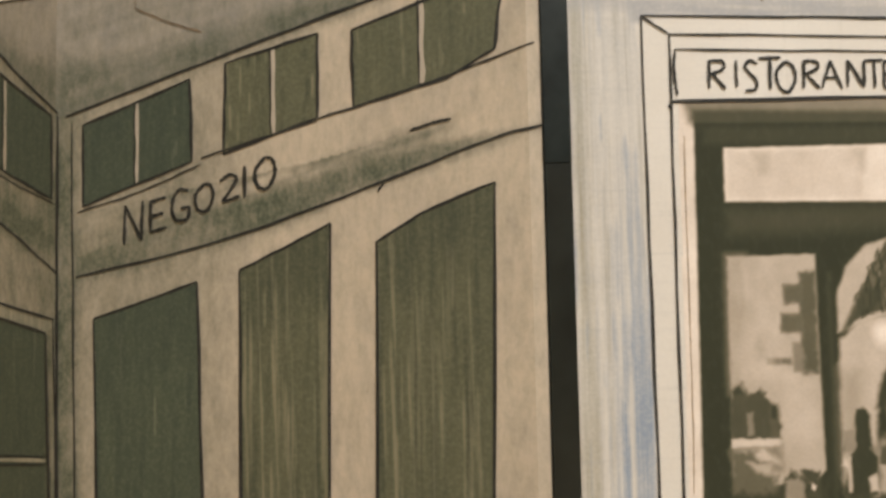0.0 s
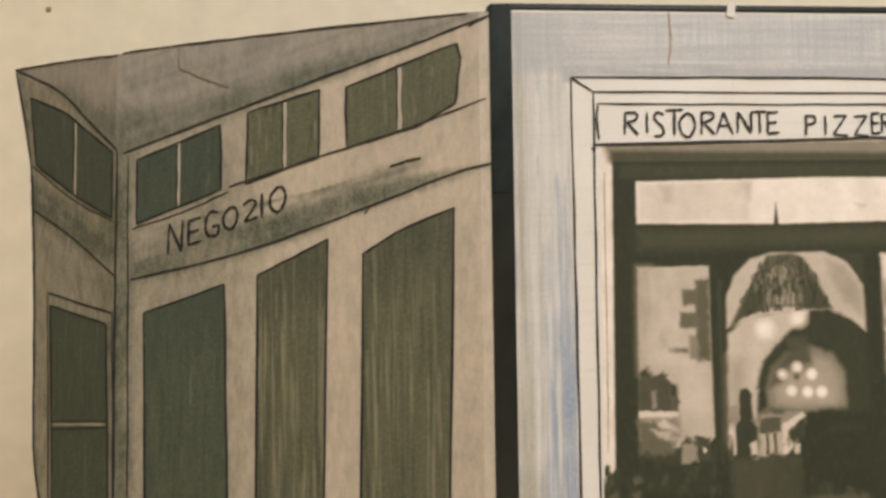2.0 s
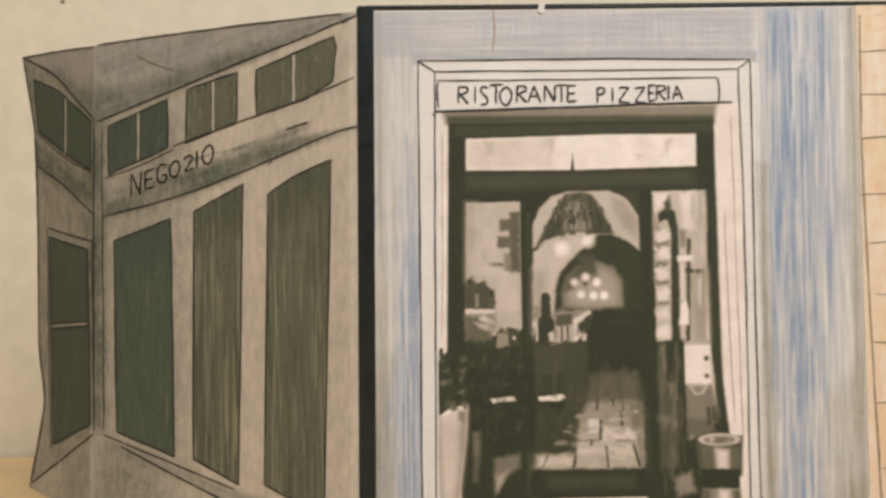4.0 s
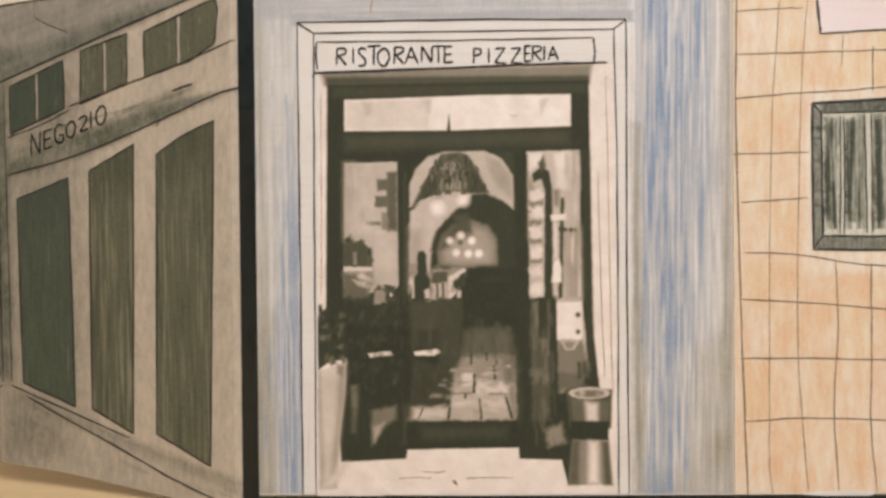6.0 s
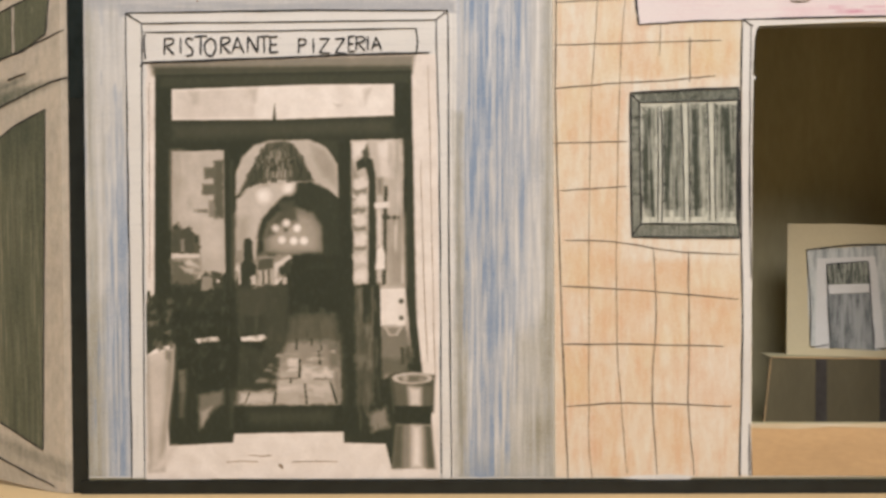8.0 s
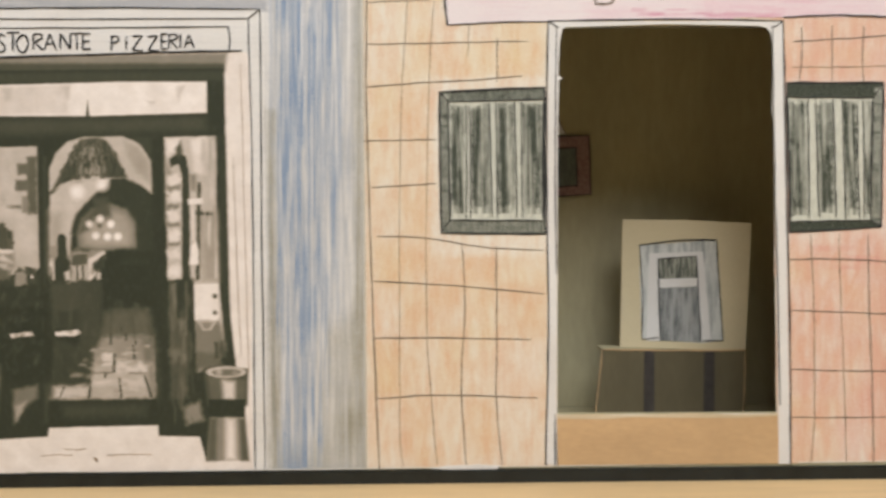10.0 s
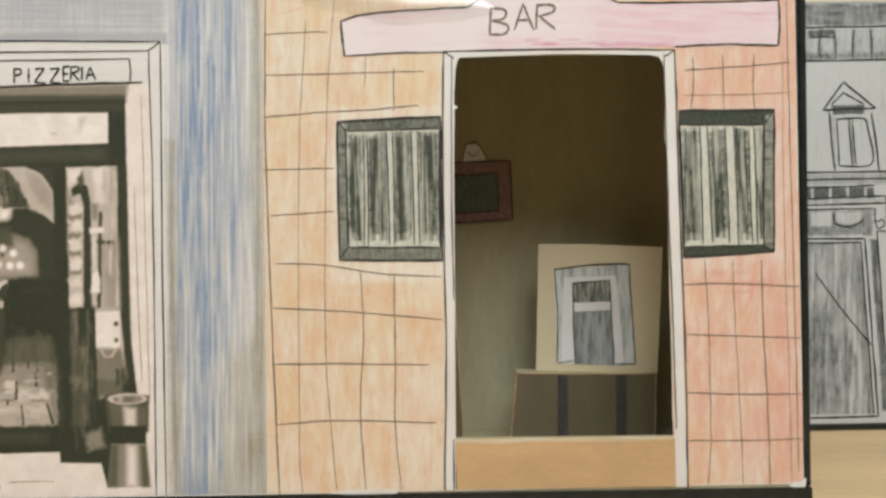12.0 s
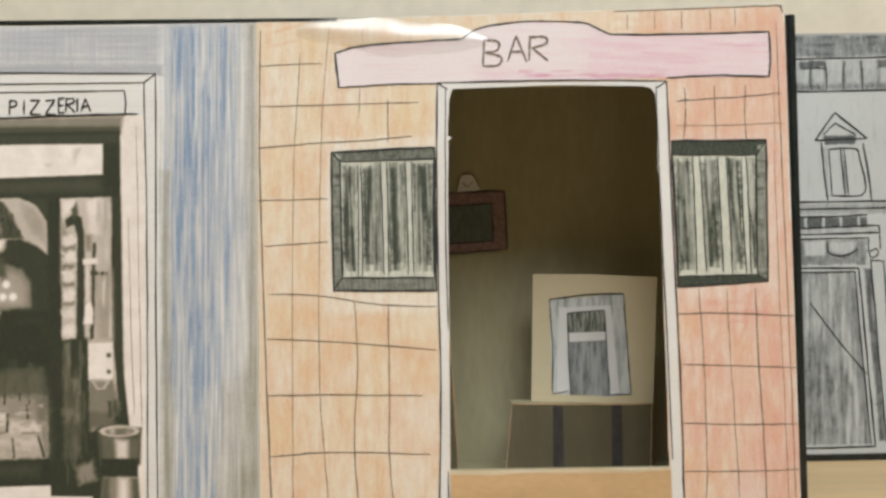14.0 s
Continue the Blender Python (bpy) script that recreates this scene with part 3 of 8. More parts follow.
letter(on_front, INK, restaurant, 0.7, 0.34, [(65.4, 168.1), (65.3, 162.5)], [(65.3, 167.9), (67.7, 167.7), (67.7, 165.9), (65.5, 165.3)])
letter(on_front, INK, restaurant, 0.7, 0.34, [(70.9, 168.1), (70.8, 162.5)])
letter(on_front, INK, restaurant, 0.7, 0.34, [(73.2, 167.8), (76.9, 168.0)], [(76.9, 168.0), (73.1, 162.7)], [(73.1, 162.7), (77.3, 162.4)])
letter(on_front, INK, restaurant, 0.7, 0.34, [(79.0, 167.7), (82.7, 167.9)], [(82.7, 167.9), (79.0, 162.6)], [(79.0, 162.6), (83.1, 162.3)])
letter(on_front, INK, restaurant, 0.7, 0.34, [(84.1, 168.7), (84.1, 162.9)], [(84.0, 168.5), (86.4, 168.7)], [(84.1, 165.8), (86.0, 165.9)], [(84.0, 162.9), (86.4, 163.2)])
letter(on_front, INK, restaurant, 0.7, 0.34, [(86.9, 163.3), (87.1, 168.7)], [(86.9, 168.4), (89.6, 168.4), (89.9, 167.0), (87.2, 166.0)], [(87.6, 166.0), (90.2, 163.2)])
letter(on_front, INK, restaurant, 0.7, 0.34, [(91.3, 168.6), (91.2, 163.4)])
letter(on_front, INK, restaurant, 0.7, 0.34, [(92.7, 163.4), (94.4, 168.4)], [(94.4, 168.4), (96.4, 163.4)], [(93.4, 165.3), (95.9, 165.4)])
# the printed photograph of a glazed door, tone by tone
photo = Sheet(on_front, [(7.6, 160.2), (61.0, 161.1), (110.9, 161.9), (117.2, 161.8), (117.0, 3.0), (5.9, 2.4)], 0.3, 0.08).coat("tone", 0.86)
photo.lay("tone", [(8.2, 160.2), (108.9, 161.8), (107.6, 155.1), (9.8, 155.1)], 0.3, 1.28, 0.12)
photo.lay("tone", [(10.7, 158.1), (107.8, 157.6), (107.8, 154.7), (10.7, 154.3)], 0.1, 0.96, 0.12)
photo.lay("tone", [(10.9, 155.1), (107.6, 155.8), (108.2, 67.7), (111.0, 40.4), (110.7, 6.8), (99.0, 6.4), (96.6, 15.7), (81.1, 16.1), (80.7, 20.4), (39.5, 19.7), (39.0, 16.3), (14.9, 15.1), (12.7, 40.9), (6.5, 49.4), (6.3, 68.4), (9.7, 72.6)], 0.036, 0.4, 0.07)
photo.lay("tone", [(12.8, 154.3), (106.7, 154.7), (106.7, 151.0), (12.7, 150.5)], 0.07, 1.2, 0.12)
photo.lay("tone", [(17.2, 136.3), (100.4, 137.4), (100.4, 132.4), (17.1, 130.8)], 0.085, 2.4, 0.12)
photo.lay("tone", [(38.9, 122.6), (40.1, 122.6), (39.1, 21.8), (37.8, 21.8)], 0.065, 0.8, 0.12)
photo.lay("tone", [(17.3, 149.6), (48.4, 150.3), (69.3, 150.8), (100.9, 150.7), (100.8, 139.0), (56.6, 137.9), (17.2, 138.1)], 0.9, 0.4, 0.07)
photo.lay("tone", [(17.8, 149.0), (48.4, 149.7), (48.3, 138.8), (17.6, 138.6)], 0.76, 0.96, 0.12)
photo.lay("tone", [(23.6, 148.9), (27.4, 148.7), (26.9, 143.7), (25.3, 143.7)], 0.62, 1.12, 0.12)
photo.lay("tone", [(46.3, 149.3), (49.6, 149.6), (49.2, 144.2), (48.3, 144.2)], 0.66, 0.96, 0.12)
photo.lay("tone", [(77.5, 143.9), (81.7, 143.0), (79.6, 142.2)], 0.7, 0.8, 0.12)
photo.lay("tone", [(89.2, 148.7), (92.6, 149.1), (90.0, 142.9)], 0.7, 0.96, 0.12)
photo.lay("tone", [(55.1, 137.5), (56.0, 144.1), (56.6, 137.5)], 0.04, 0.34, 0.03)
photo.lay("tone", [(17.1, 126.2), (36.6, 126.6), (36.6, 101.7), (36.8, 80.8), (32.9, 76.6), (16.5, 76.7)], 0.56, 0.4, 0.12)
photo.lay("tone", [(18.7, 122.9), (27.1, 123.8), (29.0, 101.8), (35.3, 99.7), (35.1, 85.0), (28.0, 85.0), (26.9, 99.7), (18.9, 101.9)], 0.64, 2.4, 0.12)
photo.lay("tone", [(17.1, 126.2), (20.9, 126.2), (19.7, 97.7), (16.7, 97.7)], 0.46, 2.0, 0.12)
photo.lay("tone", [(29.2, 120.2), (33.4, 120.2), (33.3, 116.0), (29.1, 116.0)], 0.26, 0.56, 0.12)
photo.lay("tone", [(28.3, 114.0), (33.3, 113.9), (33.3, 109.7), (28.2, 109.8)], 0.24, 0.56, 0.12)
photo.lay("tone", [(32.8, 122.7), (36.6, 122.7), (36.3, 100.9), (32.6, 100.9)], 0.24, 0.56, 0.12)
photo.lay("tone", [(24.8, 104.6), (30.3, 104.5), (30.3, 103.1), (24.8, 103.1)], 0.22, 0.56, 0.12)
photo.lay("tone", [(30.7, 107.7), (36.4, 107.6), (36.3, 101.3), (30.7, 101.4)], 0.3, 0.56, 0.12)
photo.lay("tone", [(16.7, 98.1), (18.9, 99.8), (20.5, 96.9), (23.1, 98.1), (24.7, 95.1), (27.2, 95.1), (27.2, 87.8), (16.6, 87.6)], 0.06, 0.72, 0.42)
photo.lay("tone", [(18.4, 94.4), (19.2, 94.3), (19.2, 90.1), (18.3, 90.2)], 0.18, 0.48, 0.15)
photo.lay("tone", [(21.3, 94.3), (22.2, 94.3), (22.1, 90.1), (21.3, 90.1)], 0.18, 0.48, 0.15)
photo.lay("tone", [(24.3, 94.3), (25.1, 94.3), (25.1, 90.1), (24.2, 90.1)], 0.18, 0.48, 0.15)
photo.lay("tone", [(16.6, 87.6), (26.7, 87.6), (26.7, 86.7), (16.6, 86.8)], 0.66, 0.4, 0.12)
photo.lay("tone", [(16.6, 86.4), (27.1, 86.3), (27.1, 80.8), (16.5, 80.9)], 0.3, 1.2, 0.42)
photo.lay("tone", [(19.1, 85.1), (23.8, 85.5), (26.7, 82.5), (21.6, 82.6)], 0.62, 0.96, 0.42)
photo.lay("tone", [(16.5, 79.7), (19.5, 81.3), (23.3, 79.6), (26.6, 77.9), (29.2, 81.2), (32.5, 79.5), (35.0, 76.6), (37.1, 78.7), (37.1, 71.3), (16.4, 71.5)], 0.06, 0.96, 0.84)
photo.spot("tone", 30.8, 77.7, 0.9, 0.5, 0.8)
photo.spot("tone", 33.8, 78.7, 0.6, 0.45, 0.8)
photo.lay("tone", [(41.0, 109.6), (41.3, 118.4), (43.5, 123.8), (48.2, 128.4), (54.4, 130.0), (69.1, 130.2), (75.3, 127.5), (79.4, 121.2), (79.7, 108.4), (75.2, 111.8), (66.8, 114.4), (52.2, 113.3)], 0.58, 0.56, 0.12)
photo.lay("tone", [(69.1, 129.0), (74.5, 126.4), (78.6, 121.0), (79.4, 111.8), (74.4, 116.0), (70.3, 123.1)], 0.44, 1.44, 0.12)
photo.lay("tone", [(72.4, 130.2), (79.9, 130.1), (79.9, 120.9), (77.0, 125.6)], 0.06, 0.8, 0.12)
photo.lay("tone", [(52.8, 129.2), (59.9, 129.9), (63.2, 128.6), (66.5, 123.2), (70.6, 114.8), (62.7, 115.7), (54.3, 115.0), (47.0, 113.8), (41.7, 109.6), (44.7, 115.5), (48.1, 121.7)], 0.15, 0.64, 0.15)
photo.lay("tone", [(52.3, 128.3), (52.7, 128.3), (45.5, 116.7), (44.7, 116.7)], 0.04, 0.4, 0.77, 0.8)
photo.lay("tone", [(52.8, 128.3), (53.3, 128.3), (47.2, 116.5), (46.4, 116.5)], 0.19, 0.4, 0.77, 0.8)
photo.lay("tone", [(53.4, 128.3), (53.8, 128.3), (48.9, 116.3), (48.0, 116.3)], 0.04, 0.4, 0.77, 0.8)
photo.lay("tone", [(53.9, 128.3), (54.3, 128.3), (50.5, 116.0), (49.7, 116.0)], 0.19, 0.4, 0.77, 0.8)
photo.lay("tone", [(54.5, 128.3), (54.9, 128.3), (52.2, 115.8), (51.4, 115.8)], 0.04, 0.4, 0.77, 0.8)
photo.lay("tone", [(55.0, 128.3), (55.4, 128.3), (53.9, 115.6), (53.1, 115.6)], 0.19, 0.4, 0.77, 0.8)
photo.lay("tone", [(55.6, 128.3), (56.0, 128.3), (55.6, 115.4), (54.7, 115.4)], 0.04, 0.4, 0.77, 0.8)
photo.lay("tone", [(56.1, 128.3), (56.5, 128.3), (57.2, 115.1), (56.4, 115.1)], 0.19, 0.4, 0.77, 0.8)
photo.lay("tone", [(56.6, 128.3), (57.1, 128.3), (58.9, 114.9), (58.1, 114.9)], 0.04, 0.4, 0.77, 0.8)
photo.lay("tone", [(57.2, 128.3), (57.6, 128.3), (60.6, 115.1), (59.7, 115.1)], 0.19, 0.4, 0.77, 0.8)
photo.lay("tone", [(57.7, 128.3), (58.2, 128.3), (62.3, 115.3), (61.4, 115.3)], 0.04, 0.4, 0.77, 0.8)
photo.lay("tone", [(58.3, 128.3), (58.7, 128.3), (63.9, 115.5), (63.1, 115.5)], 0.19, 0.4, 0.77, 0.8)
photo.lay("tone", [(58.8, 128.3), (59.2, 128.3), (65.6, 115.7), (64.8, 115.7)], 0.04, 0.4, 0.77, 0.8)
photo.lay("tone", [(59.4, 128.3), (59.8, 128.3), (67.3, 115.9), (66.4, 115.9)], 0.19, 0.4, 0.77, 0.8)
photo.lay("tone", [(59.9, 128.3), (60.3, 128.3), (69.0, 116.1), (68.1, 116.1)], 0.04, 0.4, 0.77, 0.8)
photo.lay("tone", [(53.1, 124.6), (53.8, 124.6), (53.7, 123.6), (52.9, 123.4)], 0.34, 0.34, 0.42, 0.8)
photo.lay("tone", [(57.2, 127.2), (58.1, 127.2), (57.8, 124.9), (57.0, 126.0)], 0.26, 0.34, 0.42, 0.8)
photo.lay("tone", [(57.2, 124.8), (58.2, 124.8), (57.9, 122.4), (57.0, 123.5)], 0.26, 0.34, 0.42, 0.8)
photo.lay("tone", [(61.3, 124.2), (62.3, 124.2), (61.9, 121.9), (61.1, 123.0)], 0.04, 0.34, 0.42, 0.8)
photo.lay("tone", [(50.8, 117.8), (51.4, 117.8), (51.4, 115.4), (50.5, 116.6)], 0.26, 0.34, 0.42, 0.8)
photo.lay("tone", [(64.7, 115.7), (65.2, 115.7), (65.3, 113.8), (64.5, 114.5)], 0.26, 0.34, 0.42, 0.8)
photo.lay("tone", [(57.0, 119.3), (57.5, 119.3), (57.6, 118.0), (56.7, 118.1)], 0.05, 0.34, 0.42, 0.8)
photo.lay("tone", [(64.0, 115.9), (64.4, 115.9), (64.6, 114.6), (63.7, 114.7)], 0.26, 0.34, 0.42, 0.8)
photo.lay("tone", [(53.5, 119.0), (54.1, 118.9), (54.1, 117.0), (53.2, 117.7)], 0.05, 0.34, 0.42, 0.8)
photo.lay("tone", [(52.5, 122.3), (53.0, 122.3), (53.1, 119.9), (52.2, 121.0)], 0.26, 0.34, 0.42, 0.8)
photo.lay("tone", [(56.7, 126.5), (57.4, 126.5), (57.3, 124.4), (56.5, 125.2)], 0.26, 0.34, 0.42, 0.8)
photo.lay("tone", [(50.5, 119.0), (50.9, 119.0), (51.1, 116.5), (50.2, 117.8)], 0.05, 0.34, 0.42, 0.8)
photo.lay("tone", [(55.9, 119.8), (56.5, 119.8), (56.5, 117.5), (55.7, 118.5)], 0.05, 0.34, 0.42, 0.8)
photo.lay("tone", [(57.5, 123.6), (58.0, 123.6), (58.2, 122.6), (57.3, 122.3)], 0.26, 0.34, 0.42, 0.8)
photo.lay("tone", [(59.4, 124.7), (59.9, 124.7), (60.0, 122.1), (59.2, 123.4)], 0.05, 0.34, 0.42, 0.8)
photo.lay("tone", [(51.9, 124.0), (52.8, 124.0), (52.5, 121.5), (51.7, 122.7)], 0.26, 0.34, 0.42, 0.8)
photo.lay("tone", [(62.1, 115.8), (62.6, 115.8), (62.7, 114.5), (61.9, 114.6)], 0.26, 0.34, 0.42, 0.8)
photo.lay("tone", [(63.1, 115.7), (64.1, 115.7), (63.7, 113.2), (62.9, 114.4)], 0.34, 0.34, 0.42, 0.8)
photo.lay("tone", [(49.4, 119.3), (50.4, 119.3), (50.0, 117.9), (49.2, 118.0)], 0.05, 0.34, 0.42, 0.8)
photo.lay("tone", [(57.9, 124.4), (58.5, 124.4), (58.5, 123.6), (57.7, 123.2)], 0.05, 0.34, 0.42, 0.8)
photo.lay("tone", [(54.9, 126.9), (56.0, 126.9), (55.5, 125.0), (54.7, 125.7)], 0.26, 0.34, 0.42, 0.8)
photo.lay("tone", [(53.0, 122.2), (53.5, 122.2), (53.6, 121.2), (52.8, 120.9)], 0.05, 0.34, 0.42, 0.8)
photo.lay("tone", [(58.6, 118.5), (59.4, 118.5), (59.2, 116.6), (58.4, 117.3)], 0.05, 0.34, 0.42, 0.8)
photo.lay("tone", [(54.0, 120.4), (54.5, 120.4), (54.6, 118.6), (53.8, 119.2)], 0.04, 0.34, 0.42, 0.8)
photo.lay("tone", [(55.1, 118.1), (55.8, 118.1), (55.7, 116.8), (54.9, 116.9)], 0.05, 0.34, 0.42, 0.8)
photo.lay("tone", [(51.0, 122.5), (51.7, 122.5), (51.6, 120.5), (50.8, 121.3)], 0.34, 0.34, 0.42, 0.8)
photo.lay("tone", [(53.2, 122.3), (53.6, 122.3), (53.8, 121.0), (53.0, 121.1)], 0.05, 0.34, 0.42, 0.8)
photo.lay("tone", [(54.1, 124.6), (54.8, 124.5), (54.7, 123.2), (53.9, 123.3)], 0.05, 0.34, 0.42, 0.8)
photo.lay("tone", [(61.3, 123.5), (62.0, 123.5), (61.9, 120.8), (61.0, 122.2)], 0.26, 0.34, 0.42, 0.8)
photo.lay("tone", [(61.9, 122.5), (62.7, 122.5), (62.5, 121.5), (61.7, 121.3)], 0.04, 0.34, 0.42, 0.8)
photo.lay("tone", [(48.0, 117.9), (66.9, 118.6), (69.0, 116.1), (47.2, 115.0)], 0.3, 1.28, 0.35, 0.6)
photo.lay("tone", [(41.2, 108.0), (46.3, 112.1), (54.3, 113.7), (63.9, 114.4), (64.3, 111.9), (58.0, 107.4), (51.7, 101.2), (49.0, 92.0), (48.6, 85.7), (45.6, 80.7), (40.9, 78.2)], 0.62, 0.8, 0.2)
photo.lay("tone", [(41.2, 101.7), (45.8, 101.7), (45.6, 84.9), (41.0, 80.7)], 0.48, 2.4, 0.12)
photo.lay("tone", [(63.5, 113.2), (68.9, 114.8), (75.6, 111.8), (79.7, 107.2), (80.0, 86.7), (73.3, 86.8), (72.2, 101.4), (67.2, 105.6), (60.5, 104.9), (55.2, 102.0), (52.0, 98.2), (51.2, 93.2), (48.6, 93.2), (50.4, 100.4), (55.9, 106.6)], 0.05, 0.88, 0.2)
photo.lay("tone", [(51.2, 93.2), (52.9, 99.1), (57.1, 102.8), (63.8, 104.8), (70.1, 102.7), (73.4, 97.6), (73.5, 88.0), (62.4, 87.1), (51.5, 88.2)], 0.26, 1.04, 0.2)
photo.lay("tone", [(63.8, 102.3), (69.7, 100.6), (72.1, 95.1), (71.6, 89.7), (64.5, 89.8)], 0.42, 2.0, 0.12)
photo.lay("tone", [(53.7, 93.2), (57.9, 98.6), (66.7, 97.3), (70.0, 93.1), (70.0, 89.3), (60.3, 88.5), (54.1, 89.4)], 0.46, 2.08, 0.12)
photo.lay("tone", [(57.2, 106.6), (63.0, 107.3), (62.1, 100.7), (58.8, 100.7)], 0.1, 1.12, 0.12)
photo.spot("tone", 51.7, 109.1, 2.5, 1.0, 1.3)
photo.spot("tone", 61.0, 112.0, 2.1, 1.0, 1.3)
photo.spot("tone", 55.8, 97.2, 1.1, 1.0, 0.9)
photo.spot("tone", 60.0, 99.2, 1.1, 1.0, 0.9)
photo.spot("tone", 64.0, 97.1, 1.0, 1.0, 0.9)
photo.spot("tone", 58.3, 92.7, 1.0, 1.0, 0.9)
photo.spot("tone", 62.7, 92.3, 1.0, 1.0, 0.9)
photo.spot("tone", 66.6, 92.3, 1.1, 1.0, 0.9)
photo.spot("tone", 59.8, 96.5, 0.8, 0.1, 0.7)
photo.lay("tone", [(40.9, 79.7), (45.6, 83.6), (50.3, 87.4), (61.6, 86.9), (61.1, 80.6), (56.0, 75.6), (40.9, 75.3)], 0.34, 1.2, 0.56)
photo.lay("tone", [(44.0, 92.0), (45.7, 93.7), (47.2, 92.0), (47.7, 82.4), (43.5, 81.5)], 0.05, 0.56, 0.2)
photo.lay("tone", [(45.3, 77.1), (46.2, 76.7), (46.4, 74.3), (44.9, 74.8)], 0.04, 0.48, 0.35)
photo.lay("tone", [(52.0, 79.5), (53.5, 79.3), (52.8, 77.1), (51.6, 77.2)], 0.45, 0.48, 0.35)
photo.lay("tone", [(46.8, 79.9), (47.3, 79.3), (47.3, 76.2), (46.4, 77.8)], 0.04, 0.48, 0.35)
photo.lay("tone", [(42.3, 85.1), (43.3, 84.8), (43.0, 83.0), (41.8, 82.9)], 0.45, 0.48, 0.35)
photo.lay("tone", [(45.4, 85.2), (47.0, 85.1), (46.5, 82.0), (45.0, 82.9)], 0.75, 0.48, 0.35)
photo.lay("tone", [(52.5, 77.0), (53.1, 76.6), (53.6, 74.4), (52.0, 74.7)], 0.04, 0.48, 0.35)
photo.lay("tone", [(60.2, 81.9), (60.6, 81.5), (61.0, 78.5), (59.7, 79.9)], 0.03, 0.48, 0.35)
photo.lay("tone", [(43.9, 82.9), (45.4, 82.7), (44.6, 81.6), (43.4, 80.4)], 0.75, 0.48, 0.35)
photo.lay("tone", [(50.5, 84.6), (51.4, 84.1), (51.6, 82.5), (50.1, 83.3)], 0.05, 0.48, 0.35)
photo.lay("tone", [(60.1, 77.8), (61.2, 77.5), (61.3, 74.7), (59.7, 76.5)], 0.05, 0.48, 0.35)
photo.lay("tone", [(59.5, 84.7), (61.1, 84.3), (60.0, 82.1), (59.1, 82.9)], 0.05, 0.48, 0.35)
photo.lay("tone", [(44.4, 79.0), (45.4, 78.8), (45.2, 75.5), (43.9, 76.8)], 0.05, 0.48, 0.35)
photo.lay("tone", [(41.1, 83.5), (41.7, 83.0), (42.0, 81.0), (40.7, 81.6)], 0.75, 0.48, 0.35)
photo.lay("tone", [(49.6, 83.6), (51.0, 83.0), (50.5, 80.7), (49.2, 81.6)], 0.04, 0.48, 0.35)
photo.lay("tone", [(47.5, 76.6), (48.9, 76.3), (48.7, 74.2), (47.1, 74.8)], 0.6, 0.48, 0.35)
photo.lay("tone", [(53.9, 82.5), (55.3, 82.2), (54.9, 81.1), (53.5, 81.1)], 0.05, 0.48, 0.35)
photo.lay("tone", [(43.9, 77.8), (44.7, 77.2), (44.5, 74.6), (43.5, 75.7)], 0.04, 0.48, 0.35)
photo.lay("tone", [(59.5, 86.0), (61.1, 85.9), (60.5, 84.1), (59.1, 84.4)], 0.45, 0.48, 0.35)
photo.lay("tone", [(41.5, 86.8), (42.9, 86.3), (42.7, 85.3), (41.1, 84.8)], 0.03, 0.48, 0.35)
photo.lay("tone", [(51.3, 80.4), (52.7, 79.8), (51.8, 77.6), (50.9, 78.3)], 0.03, 0.48, 0.35)
photo.lay("tone", [(56.6, 79.9), (57.4, 79.3), (57.3, 77.2), (56.1, 77.5)], 0.45, 0.48, 0.35)
photo.lay("tone", [(55.7, 83.4), (57.1, 83.0), (56.6, 81.1), (55.3, 81.1)], 0.04, 0.48, 0.35)
photo.lay("tone", [(51.5, 76.0), (52.3, 75.7), (52.0, 74.4), (51.1, 74.0)], 0.05, 0.48, 0.35)
photo.lay("tone", [(55.5, 79.9), (56.4, 79.7), (55.9, 77.5), (55.1, 78.1)], 0.05, 0.48, 0.35)
photo.lay("tone", [(61.2, 79.7), (62.4, 79.5), (61.7, 78.0), (60.8, 78.2)], 0.05, 0.48, 0.35)
photo.lay("tone", [(60.4, 76.8), (61.0, 76.6), (61.0, 73.1), (60.0, 75.3)], 0.03, 0.48, 0.35)
photo.lay("tone", [(57.5, 79.2), (58.8, 78.8), (57.9, 77.5), (57.1, 77.0)], 0.75, 0.48, 0.35)
photo.lay("tone", [(45.2, 76.2), (45.8, 76.2), (46.5, 74.4), (44.8, 73.9)], 0.03, 0.48, 0.35)
photo.lay("tone", [(55.7, 78.6), (56.6, 78.5), (56.7, 77.3), (55.2, 76.9)], 0.45, 0.48, 0.35)
photo.lay("tone", [(41.0, 77.0), (42.0, 76.9), (42.1, 74.7), (40.5, 75.7)], 0.04, 0.48, 0.35)
photo.lay("tone", [(44.4, 77.1), (45.5, 76.7), (45.1, 74.9), (44.0, 75.6)], 0.05, 0.48, 0.35)
photo.lay("tone", [(42.2, 75.9), (43.7, 75.9), (43.4, 74.4), (41.8, 74.4)], 0.05, 0.48, 0.35)
photo.lay("tone", [(58.7, 77.6), (59.4, 77.5), (59.9, 75.0), (58.3, 75.2)], 0.04, 0.48, 0.35)
photo.lay("tone", [(50.4, 78.7), (52.0, 78.4), (51.5, 75.3), (50.0, 76.7)], 0.45, 0.48, 0.35)
photo.lay("tone", [(43.2, 80.0), (44.0, 79.6), (44.3, 77.3), (42.8, 78.7)], 0.05, 0.48, 0.35)
photo.lay("tone", [(54.3, 84.0), (55.4, 83.5), (55.0, 80.7), (53.8, 81.7)], 0.45, 0.48, 0.35)
